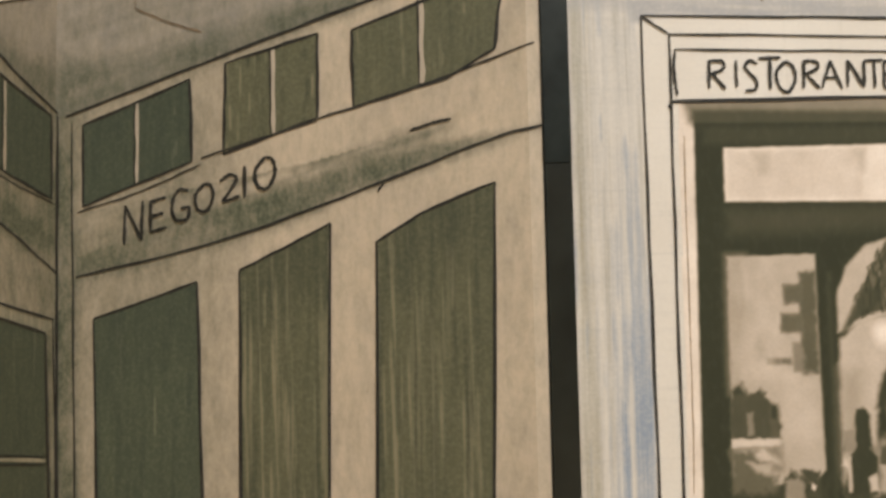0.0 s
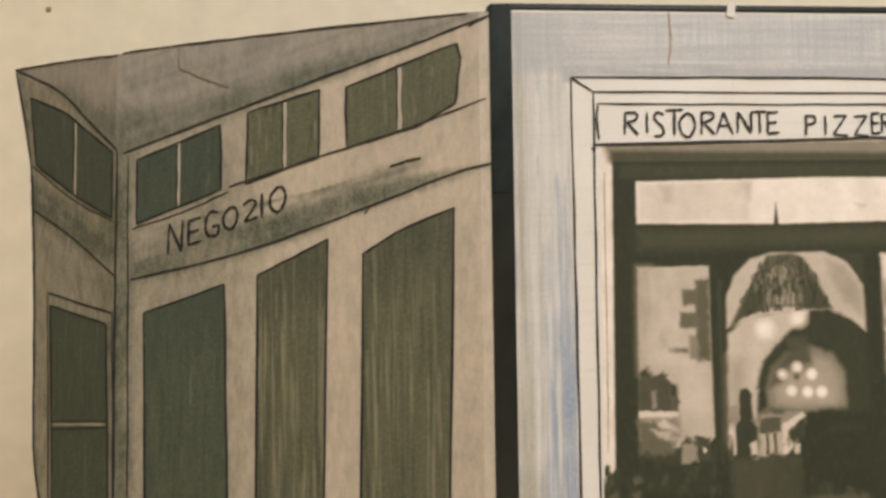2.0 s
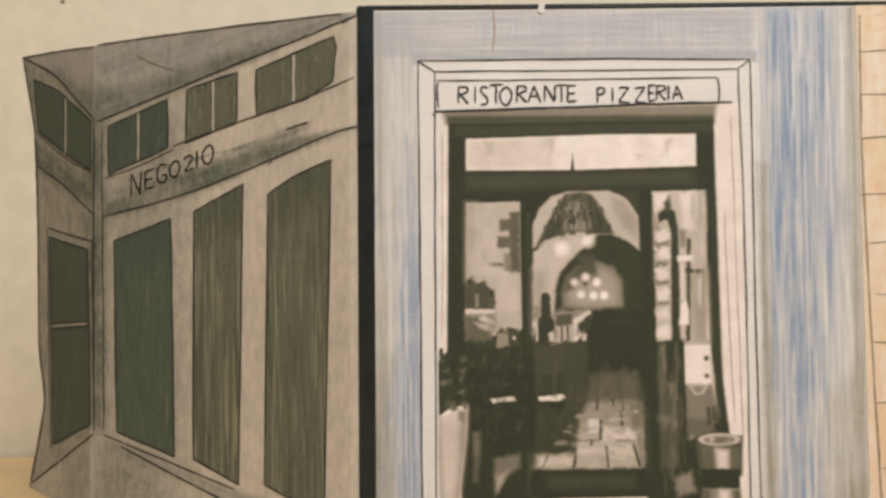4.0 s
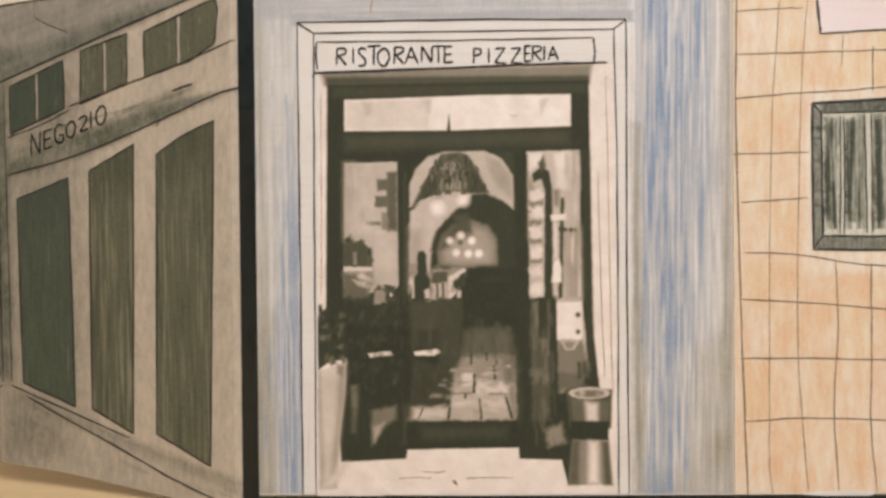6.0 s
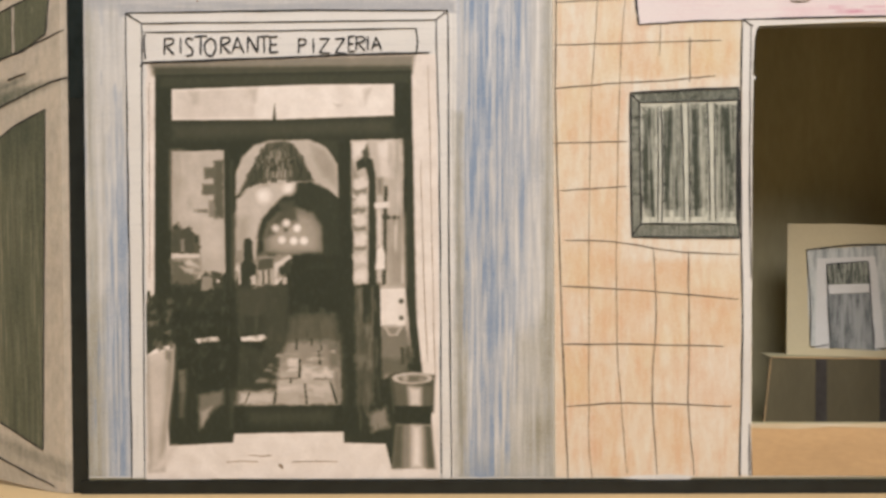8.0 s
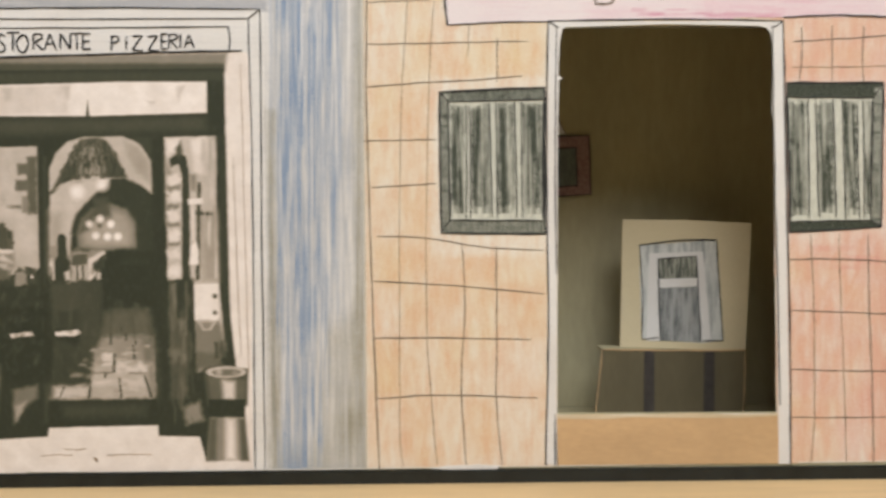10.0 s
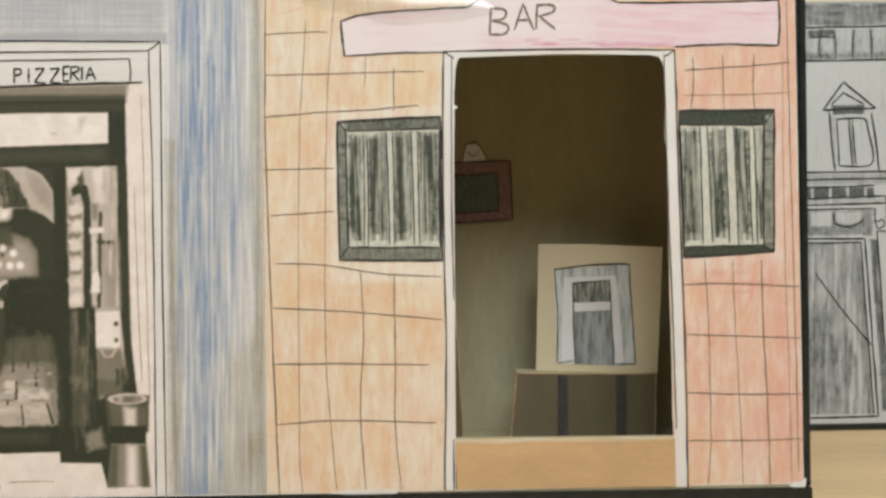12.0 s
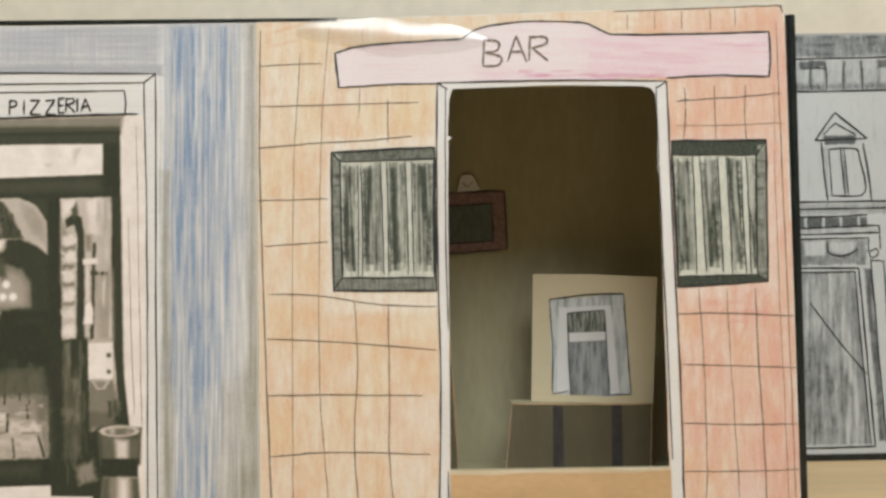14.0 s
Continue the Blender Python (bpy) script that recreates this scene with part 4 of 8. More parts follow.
photo.lay("tone", [(42.7, 84.3), (44.3, 83.9), (43.7, 81.6), (42.3, 82.4)], 0.05, 0.48, 0.35)
photo.lay("tone", [(61.7, 82.9), (62.3, 82.8), (62.5, 79.5), (61.3, 80.7)], 0.03, 0.48, 0.35)
photo.lay("tone", [(41.8, 79.4), (43.2, 78.8), (42.7, 78.0), (41.3, 76.9)], 0.05, 0.48, 0.35)
photo.lay("tone", [(58.3, 81.1), (58.8, 81.0), (58.9, 77.5), (57.9, 78.7)], 0.03, 0.48, 0.35)
photo.lay("tone", [(61.4, 86.7), (62.0, 86.5), (62.6, 83.6), (61.0, 84.5)], 0.45, 0.48, 0.35)
photo.lay("tone", [(47.2, 82.6), (48.2, 82.5), (48.1, 81.3), (46.8, 80.7)], 0.75, 0.48, 0.35)
photo.lay("tone", [(51.6, 80.6), (53.0, 80.1), (52.4, 79.1), (51.2, 79.3)], 0.05, 0.48, 0.35)
photo.lay("tone", [(59.5, 76.3), (60.4, 75.7), (60.7, 72.7), (59.1, 74.6)], 0.05, 0.48, 0.35)
photo.lay("tone", [(56.7, 84.5), (57.8, 84.5), (57.4, 82.7), (56.3, 82.1)], 0.05, 0.48, 0.35)
photo.lay("tone", [(43.7, 78.4), (45.3, 77.9), (44.6, 75.4), (43.3, 76.0)], 0.03, 0.48, 0.35)
photo.lay("tone", [(46.3, 84.5), (47.4, 84.5), (47.0, 82.2), (45.9, 82.0)], 0.45, 0.48, 0.35)
photo.lay("tone", [(44.5, 84.2), (45.0, 83.6), (45.1, 81.6), (44.0, 82.1)], 0.03, 0.48, 0.35)
photo.lay("tone", [(60.0, 86.0), (61.6, 85.5), (61.1, 82.8), (59.6, 83.9)], 0.04, 0.48, 0.35)
photo.lay("tone", [(46.5, 80.3), (47.3, 79.6), (47.4, 78.2), (46.0, 77.8)], 0.45, 0.48, 0.35)
photo.lay("tone", [(44.6, 84.6), (46.2, 84.1), (45.8, 83.3), (44.2, 82.2)], 0.03, 0.48, 0.35)
photo.lay("tone", [(55.7, 79.3), (56.3, 79.2), (56.2, 77.0), (55.3, 77.4)], 0.6, 0.48, 0.35)
photo.lay("tone", [(61.1, 85.6), (80.4, 85.9), (80.2, 65.3), (61.0, 66.3)], 0.03, 2.0, 0.56)
photo.lay("tone", [(68.7, 82.6), (77.0, 83.4), (77.0, 74.2), (68.6, 72.1)], 0.06, 4.0, 0.12)
photo.lay("tone", [(16.4, 71.5), (60.2, 74.7), (59.2, 59.6), (56.1, 38.6), (39.6, 36.1), (17.7, 38.8)], 0.03, 1.6, 0.56)
photo.lay("tone", [(28.9, 67.5), (31.3, 67.0), (30.2, 65.0), (28.9, 66.0)], 0.1, 0.96, 0.56, 0.7)
photo.lay("tone", [(17.3, 72.9), (18.7, 72.4), (18.6, 71.1), (17.3, 71.4)], 0.02, 0.96, 0.56, 0.7)
photo.lay("tone", [(36.3, 52.9), (37.8, 52.4), (37.5, 50.8), (36.3, 51.4)], 0.07, 0.96, 0.56, 0.7)
photo.lay("tone", [(19.0, 71.0), (20.2, 70.6), (20.3, 69.0), (19.0, 69.6)], 0.07, 0.96, 0.56, 0.7)
photo.lay("tone", [(17.0, 73.7), (19.4, 73.3), (18.2, 71.3), (16.9, 72.3)], 0.07, 0.96, 0.56, 0.7)
photo.lay("tone", [(38.1, 64.0), (40.7, 63.6), (39.3, 61.4), (38.1, 62.5)], 0.015, 0.96, 0.56, 0.7)
photo.lay("tone", [(35.0, 72.4), (37.0, 72.0), (36.3, 70.7), (35.0, 71.0)], 0.1, 0.96, 0.56, 0.7)
photo.lay("tone", [(16.4, 59.1), (17.3, 58.7), (17.7, 56.5), (16.4, 57.6)], 0.1, 0.96, 0.56, 0.7)
photo.lay("tone", [(33.3, 66.0), (34.8, 65.6), (34.6, 63.8), (33.3, 64.6)], 0.015, 0.96, 0.56, 0.7)
photo.lay("tone", [(17.7, 74.7), (20.4, 74.3), (19.0, 72.7), (17.7, 73.3)], 0.02, 0.96, 0.56, 0.7)
photo.lay("tone", [(20.5, 61.2), (22.5, 60.7), (21.8, 58.7), (20.5, 59.7)], 0.07, 0.96, 0.56, 0.7)
photo.lay("tone", [(16.9, 65.7), (18.9, 65.2), (18.1, 64.4), (16.9, 64.2)], 0.02, 0.96, 0.56, 0.7)
photo.lay("tone", [(30.4, 70.7), (32.3, 70.3), (31.7, 69.0), (30.4, 69.2)], 0.07, 0.96, 0.56, 0.7)
photo.lay("tone", [(33.1, 53.2), (34.5, 52.7), (34.4, 51.5), (33.1, 51.7)], 0.07, 0.96, 0.56, 0.7)
photo.lay("tone", [(28.8, 62.9), (30.7, 62.5), (30.0, 60.2), (28.8, 61.4)], 0.07, 0.96, 0.56, 0.7)
photo.lay("tone", [(27.7, 55.7), (30.2, 55.3), (29.0, 53.5), (27.7, 54.2)], 0.015, 0.96, 0.56, 0.7)
photo.lay("tone", [(39.3, 72.9), (41.3, 72.5), (40.6, 71.8), (39.3, 71.5)], 0.02, 0.96, 0.56, 0.7)
photo.lay("tone", [(35.3, 54.5), (37.4, 54.1), (36.5, 53.4), (35.2, 53.0)], 0.015, 0.96, 0.56, 0.7)
photo.lay("tone", [(35.8, 72.8), (37.2, 72.4), (37.1, 71.6), (35.8, 71.3)], 0.02, 0.96, 0.56, 0.7)
photo.lay("tone", [(27.3, 54.8), (29.3, 54.3), (28.5, 52.3), (27.3, 53.3)], 0.02, 0.96, 0.56, 0.7)
photo.lay("tone", [(28.6, 57.6), (31.1, 57.2), (29.8, 56.0), (28.5, 56.1)], 0.015, 0.96, 0.56, 0.7)
photo.lay("tone", [(26.2, 76.6), (27.1, 76.1), (27.4, 74.7), (26.1, 75.1)], 0.07, 0.96, 0.56, 0.7)
photo.lay("tone", [(18.2, 66.0), (19.6, 65.6), (19.5, 63.3), (18.2, 64.5)], 0.015, 0.96, 0.56, 0.7)
photo.lay("tone", [(38.4, 55.9), (40.6, 55.5), (39.6, 53.4), (38.4, 54.4)], 0.02, 0.96, 0.56, 0.7)
photo.lay("tone", [(18.3, 74.4), (21.0, 73.9), (19.6, 72.3), (18.3, 72.9)], 0.015, 0.96, 0.56, 0.7)
photo.lay("tone", [(28.6, 75.0), (30.7, 74.6), (29.9, 72.7), (28.6, 73.5)], 0.07, 0.96, 0.56, 0.7)
photo.lay("tone", [(28.2, 62.8), (29.1, 62.3), (29.4, 60.9), (28.2, 61.3)], 0.015, 0.96, 0.56, 0.7)
photo.lay("tone", [(19.6, 74.1), (21.4, 73.6), (20.8, 71.7), (19.6, 72.6)], 0.07, 0.96, 0.56, 0.7)
photo.lay("tone", [(19.4, 61.9), (21.4, 61.5), (20.7, 60.8), (19.4, 60.4)], 0.015, 0.96, 0.56, 0.7)
photo.lay("tone", [(17.4, 69.8), (19.7, 69.4), (18.7, 67.7), (17.4, 68.4)], 0.1, 0.96, 0.56, 0.7)
photo.lay("tone", [(38.8, 72.7), (40.6, 72.3), (40.0, 71.2), (38.8, 71.2)], 0.07, 0.96, 0.56, 0.7)
photo.lay("tone", [(30.9, 72.3), (33.7, 71.9), (32.2, 70.1), (30.9, 70.8)], 0.1, 0.96, 0.56, 0.7)
photo.lay("tone", [(16.9, 62.6), (18.3, 62.2), (18.2, 60.4), (16.9, 61.1)], 0.02, 0.96, 0.56, 0.7)
photo.lay("tone", [(29.6, 61.5), (32.2, 61.1), (30.9, 60.2), (29.6, 60.0)], 0.1, 0.96, 0.56, 0.7)
photo.lay("tone", [(19.9, 52.5), (22.1, 52.1), (21.2, 50.4), (19.9, 51.0)], 0.07, 0.96, 0.56, 0.7)
photo.lay("tone", [(30.7, 69.8), (32.2, 69.4), (32.0, 67.1), (30.7, 68.3)], 0.02, 0.96, 0.56, 0.7)
photo.lay("tone", [(34.9, 68.3), (36.0, 67.9), (36.1, 67.1), (34.9, 66.8)], 0.02, 0.96, 0.56, 0.7)
photo.lay("tone", [(39.5, 75.7), (40.4, 75.3), (40.8, 72.9), (39.5, 74.2)], 0.015, 0.96, 0.56, 0.7)
photo.lay("tone", [(36.6, 59.3), (37.9, 58.9), (37.8, 57.8), (36.6, 57.8)], 0.02, 0.96, 0.56, 0.7)
photo.lay("tone", [(38.8, 66.6), (40.8, 66.2), (40.0, 63.8), (38.8, 65.2)], 0.02, 0.96, 0.56, 0.7)
photo.lay("tone", [(40.8, 68.1), (56.0, 68.9), (56.7, 61.7), (41.2, 59.7)], 0.05, 3.2, 0.12)
photo.lay("tone", [(40.6, 51.3), (56.2, 52.5), (55.7, 38.6), (40.5, 37.4)], 0.02, 2.4, 0.12)
photo.lay("tone", [(25.1, 55.6), (33.5, 56.4), (34.4, 54.9), (25.9, 54.1)], 0.8, 0.4, 0.12)
photo.lay("tone", [(42.4, 56.1), (50.8, 57.1), (52.5, 55.9), (49.9, 54.6), (42.4, 54.7)], 0.84, 0.4, 0.12)
photo.lay("tone", [(60.9, 57.1), (67.6, 63.7), (76.9, 62.4), (79.3, 51.1), (79.9, 30.9), (40.4, 30.6), (40.9, 35.7), (55.2, 36.1), (57.0, 47.0), (58.3, 51.2)], 0.17, 4.0, 0.56)
photo.lay("tone", [(58.3, 47.0), (63.3, 52.0), (78.8, 49.0), (79.5, 31.1), (40.4, 30.9), (41.3, 35.3), (56.1, 35.6)], 0.38, 1.6, 0.35)
photo.lay("tone", [(57.9, 48.0), (62.1, 48.0), (62.0, 42.8), (57.8, 42.8)], 0.66, 1.44, 0.42)
photo.lay("tone", [(68.3, 46.5), (78.8, 46.5), (78.8, 43.5), (68.3, 43.6)], 0.66, 1.44, 0.42)
photo.lay("tone", [(64.1, 38.5), (78.7, 38.5), (78.7, 31.3), (64.0, 31.4)], 0.66, 1.44, 0.42)
photo.lay("tone", [(42.2, 34.9), (53.9, 34.8), (53.9, 31.0), (42.1, 31.1)], 0.66, 1.44, 0.42)
photo.lay("tone", [(56.5, 36.1), (65.3, 36.0), (65.3, 31.4), (56.4, 31.4)], 0.66, 1.44, 0.42)
photo.spot("tone", 61.2, 45.7, 1.2, 0.95, 1.2)
photo.lay("tone", [(61.6, 49.1), (62.3, 49.1), (63.5, 42.3), (62.8, 42.3)], 0.04, 0.4, 0.1)
photo.lay("tone", [(68.4, 52.0), (69.0, 52.0), (69.6, 48.2), (69.0, 48.2)], 0.04, 0.4, 0.1)
photo.lay("tone", [(65.8, 40.6), (66.4, 40.6), (67.1, 30.9), (66.5, 30.9)], 0.04, 0.4, 0.1)
photo.lay("tone", [(75.6, 40.6), (76.2, 40.6), (78.5, 31.3), (77.8, 31.3)], 0.04, 0.4, 0.1)
photo.lay("tone", [(56.1, 38.6), (56.7, 38.6), (55.0, 30.8), (54.3, 30.8)], 0.04, 0.4, 0.1)
photo.lay("tone", [(72.6, 51.1), (73.2, 51.1), (73.6, 46.5), (72.9, 46.5)], 0.04, 0.4, 0.1)
photo.lay("tone", [(64.2, 57.0), (64.9, 57.0), (64.2, 52.8), (63.6, 52.8)], 0.04, 0.4, 0.1)
photo.lay("tone", [(59.3, 41.9), (59.9, 41.9), (60.5, 40.2), (59.9, 40.2)], 0.04, 0.4, 0.1)
photo.lay("tone", [(45.1, 35.3), (45.7, 35.3), (44.0, 31.1), (43.4, 31.1)], 0.04, 0.4, 0.1)
photo.lay("tone", [(58.2, 42.4), (78.8, 42.7), (78.8, 42.0), (58.2, 41.7)], 0.14, 0.56, 0.15, 0.7)
photo.lay("tone", [(39.6, 30.0), (80.4, 30.5), (80.7, 20.4), (39.5, 19.9)], 0.03, 0.48, 0.1)
photo.lay("tone", [(45.0, 28.1), (76.6, 28.4), (76.5, 23.7), (45.0, 23.5)], 0.07, 2.4, 0.12)
photo.lay("tone", [(26.1, 34.1), (35.4, 36.2), (35.4, 31.1), (29.9, 27.7), (26.4, 21.0)], 0.24, 1.28, 0.35)
photo.lay("tone", [(26.9, 27.8), (31.1, 29.8), (27.3, 22.3)], 0.46, 1.12, 0.12)
photo.lay("tone", [(19.1, 43.0), (21.2, 43.8), (21.5, 38.8), (20.1, 26.1), (18.9, 26.1)], 0.17, 1.44, 0.12)
photo.lay("tone", [(84.7, 129.9), (103.9, 130.1), (104.1, 101.1), (104.5, 76.0), (106.9, 50.9), (96.8, 40.5), (95.6, 59.4), (95.3, 74.0), (90.8, 76.1), (85.3, 75.4)], 0.6, 0.48, 0.15)
photo.lay("tone", [(98.0, 101.2), (104.3, 102.1), (104.9, 75.2), (98.7, 75.3)], 0.4, 2.0, 0.12)
photo.lay("tone", [(84.9, 122.1), (87.3, 115.9), (86.8, 97.1), (84.9, 97.1)], 0.34, 1.28, 0.12)
photo.lay("tone", [(84.9, 129.2), (90.3, 129.6), (89.9, 125.0), (85.7, 123.0)], 0.84, 0.96, 0.12)
photo.lay("tone", [(94.5, 129.1), (100.7, 129.7), (100.2, 115.7), (95.7, 115.8)], 0.84, 1.28, 0.12)
photo.lay("tone", [(100.7, 129.5), (103.9, 129.8), (104.0, 115.7), (101.5, 117.8)], 0.5, 1.28, 0.12)
photo.lay("tone", [(85.6, 114.8), (89.8, 116.1), (90.4, 111.9), (86.0, 111.5)], 0.82, 0.96, 0.63)
photo.lay("tone", [(85.6, 108.6), (89.8, 109.8), (90.4, 105.6), (86.0, 105.2)], 0.82, 0.96, 0.63)
photo.lay("tone", [(85.5, 101.3), (89.7, 102.5), (90.3, 98.3), (85.9, 97.9)], 0.82, 0.96, 0.63)
photo.lay("tone", [(85.5, 93.8), (89.7, 95.0), (90.2, 90.8), (85.9, 90.4)], 0.82, 0.96, 0.63)
photo.lay("tone", [(85.4, 86.7), (89.6, 87.9), (90.2, 83.7), (85.8, 83.3)], 0.82, 0.96, 0.63)
photo.lay("tone", [(85.4, 80.4), (89.5, 81.6), (90.1, 77.4), (85.8, 77.0)], 0.82, 0.96, 0.63)
photo.lay("tone", [(85.4, 111.3), (90.2, 111.7), (90.4, 110.2), (85.6, 110.0)], 0.25, 0.8, 0.42)
photo.lay("tone", [(85.3, 104.2), (90.1, 104.6), (90.3, 103.1), (85.5, 103.0)], 0.25, 0.8, 0.42)
photo.lay("tone", [(85.3, 97.1), (90.1, 97.5), (90.3, 96.0), (85.5, 95.8)], 0.25, 0.8, 0.42)
photo.lay("tone", [(85.2, 89.8), (90.0, 90.2), (90.2, 88.7), (85.4, 88.5)], 0.25, 0.8, 0.42)
photo.lay("tone", [(86.5, 121.7), (89.9, 124.2), (92.8, 122.5), (93.8, 115.8), (93.9, 76.1), (94.7, 40.5), (91.3, 40.5), (90.6, 76.2), (91.1, 115.8), (89.8, 119.6), (86.9, 118.4)], 0.05, 0.56, 0.15)
photo.lay("tone", [(88.6, 125.4), (90.8, 128.3), (91.6, 124.2), (89.9, 122.1)], 0.12, 0.72, 0.12)
photo.lay("tone", [(96.9, 112.6), (98.3, 112.6), (97.4, 76.1), (95.8, 75.1)], 0.06, 0.56, 0.15)
photo.lay("tone", [(94.0, 115.8), (96.5, 115.8), (96.4, 109.5), (94.4, 109.5)], 0.3, 1.12, 0.12)
photo.lay("tone", [(93.1, 106.4), (98.9, 106.8), (99.1, 104.5), (93.5, 104.1)], 0.9, 0.4, 0.12)
photo.lay("tone", [(96.0, 101.8), (102.6, 101.3), (102.6, 100.1), (96.0, 100.3)], 0.07, 0.4, 0.12)
photo.lay("tone", [(94.3, 103.7), (95.6, 103.7), (95.5, 90.7), (94.4, 90.8)], 0.75, 0.4, 0.12)
photo.lay("tone", [(94.0, 88.3), (95.9, 90.3), (97.1, 86.6), (96.9, 81.5), (93.5, 81.6)], 0.92, 0.64, 0.15)
photo.spot("tone", 88.3, 78.7, 1.6, 0.9, 1.5)
photo.lay("tone", [(105.7, 129.8), (107.8, 129.8), (108.9, 50.9), (106.4, 50.9), (105.4, 76.0)], 0.05, 0.64, 0.12)
photo.lay("tone", [(85.3, 75.4), (94.9, 76.1), (95.1, 40.5), (85.9, 40.5)], 0.04, 0.96, 0.35)
photo.lay("tone", [(86.1, 67.8), (89.9, 68.6), (90.6, 51.0), (86.8, 48.9)], 0.12, 2.8, 0.56)
photo.lay("tone", [(86.9, 59.4), (88.5, 60.2), (89.3, 53.1), (87.6, 51.9)], 0.2, 1.2, 0.12)
photo.lay("tone", [(95.8, 56.8), (105.2, 58.0), (107.3, 48.8), (101.8, 41.7), (95.9, 40.5)], 0.26, 1.2, 0.35)
photo.lay("tone", [(102.3, 53.0), (106.0, 52.2), (107.2, 45.9), (103.1, 46.7)], 0.1, 1.2, 0.12)
photo.lay("tone", [(95.1, 74.0), (104.5, 74.2), (104.6, 59.9), (95.2, 60.0)], 0.88, 0.4, 0.05)
photo.spot("tone", 103.0, 69.4, 0.9, 0.03, 0.5)
photo.spot("tone", 103.0, 63.1, 0.8, 0.03, 0.5)
photo.lay("tone", [(96.1, 59.6), (103.2, 59.5), (101.0, 56.2), (98.1, 56.2)], 0.55, 0.56, 0.12)
photo.lay("tone", [(97.7, 58.9), (101.9, 58.9), (100.2, 57.2)], 0.35, 0.72, 0.12)
photo.lay("tone", [(90.8, 26.6), (96.7, 29.5), (98.3, 22.0), (91.6, 20.3)], 0.3, 1.44, 0.42)
photo.lay("tone", [(98.4, 41.7), (100.1, 43.0), (115.5, 41.6), (115.0, 27.4), (99.6, 27.4)], 0.1, 0.64, 0.1)
photo.lay("tone", [(100.1, 38.4), (114.3, 37.4), (114.0, 29.5), (100.9, 29.9)], 0.16, 0.72, 0.05)
photo.lay("tone", [(105.5, 37.1), (110.1, 36.6), (110.0, 29.9), (105.9, 29.9)], 0.75, 1.44, 0.05)
photo.lay("tone", [(114.7, 40.4), (113.7, 39.2), (110.8, 38.4), (107.0, 38.1), (103.1, 38.4), (100.3, 39.3), (99.3, 40.5), (100.3, 41.6), (103.2, 42.4), (107.0, 42.7), (110.9, 42.4), (113.7, 41.5)], 0.6, 0.48, 0.05)
photo.lay("tone", [(112.5, 40.2), (111.8, 39.5), (109.8, 39.0), (107.0, 38.8), (104.2, 39.0), (102.2, 39.5), (101.4, 40.2), (102.2, 40.9), (104.2, 41.4), (107.0, 41.6), (109.8, 41.4), (111.8, 40.9)], 0.2, 0.64, 0.15)
photo.spot("tone", 104.3, 40.4, 0.8, 0.6, 1)
photo.spot("tone", 110.5, 39.8, 0.9, 0.4, 1)
photo.lay("tone", [(100.0, 30.0), (114.2, 29.9), (114.0, 22.7), (100.4, 23.2)], 0.03, 0.48, 0.07)
photo.lay("tone", [(100.8, 23.2), (114.0, 22.7), (115.3, 6.3), (99.0, 6.4)], 0.3, 0.48, 0.05)
photo.lay("tone", [(100.4, 22.8), (103.3, 22.8), (102.8, 6.4), (99.2, 6.4)], 0.14, 1.2, 0.05)
photo.lay("tone", [(106.7, 22.4), (110.0, 22.3), (110.3, 6.8), (106.5, 6.8)], 0.84, 1.76, 0.05)
photo.lay("tone", [(111.7, 22.3), (114.0, 22.3), (115.3, 6.3), (112.4, 6.3)], 0.12, 1.12, 0.05)
photo.lay("tone", [(6.0, 66.3), (9.7, 71.5), (14.9, 68.3), (17.1, 59.9), (17.1, 52.3), (6.5, 49.4)], 0.05, 1.28, 0.98)
photo.lay("tone", [(6.2, 48.6), (9.4, 51.5), (17.1, 52.7), (16.5, 40.9), (14.6, 26.1), (12.7, 5.8), (7.0, 5.4), (6.4, 26.2)], 0.66, 0.4, 0.05)
photo.lay("tone", [(6.2, 48.1), (7.3, 49.0), (8.3, 26.1), (8.5, 5.8), (7.0, 5.4), (6.4, 26.2)], 0.5, 1.12, 0.05)
photo.lay("tone", [(6.4, 7.9), (12.7, 8.8), (12.7, 5.4), (6.8, 5.0)], 0.48, 1.2, 0.1)
photo.lay("tone", [(14.5, 51.0), (17.0, 51.9), (16.5, 40.9), (14.6, 26.1), (12.7, 5.8), (10.2, 5.8), (13.0, 30.4)], 0.42, 1.76, 0.1)
photo.lay("tone", [(6.2, 49.0), (10.3, 52.1), (17.1, 53.6), (17.0, 52.1), (10.7, 50.4)], 0.88, 0.48, 0.07)
photo.lay("tone", [(13.7, 51.5), (16.2, 50.6), (15.7, 46.8), (14.0, 48.1)], 0.3, 0.96, 0.35)
photo.lay("tone", [(9.5, 62.4), (11.8, 63.2), (11.3, 60.9), (10.2, 60.3)], 0.14, 0.64, 0.42)
photo.lay("tone", [(6.0, 72.5), (7.8, 73.3), (8.5, 71.0), (6.6, 70.4)], 0.05, 0.64, 0.42)
photo.lay("tone", [(10.7, 53.0), (12.6, 53.9), (13.3, 51.5), (11.3, 50.9)], 0.14, 0.64, 0.42)
photo.lay("tone", [(6.7, 65.7), (8.9, 66.5), (9.0, 64.2), (7.3, 63.5)], 0.03, 0.64, 0.42)
photo.lay("tone", [(10.0, 53.8), (12.0, 54.6), (11.8, 52.3), (10.6, 51.7)], 0.2, 0.64, 0.42)
photo.lay("tone", [(6.9, 63.6), (9.1, 64.4), (8.7, 62.1), (7.5, 61.5)], 0.05, 0.64, 0.42)
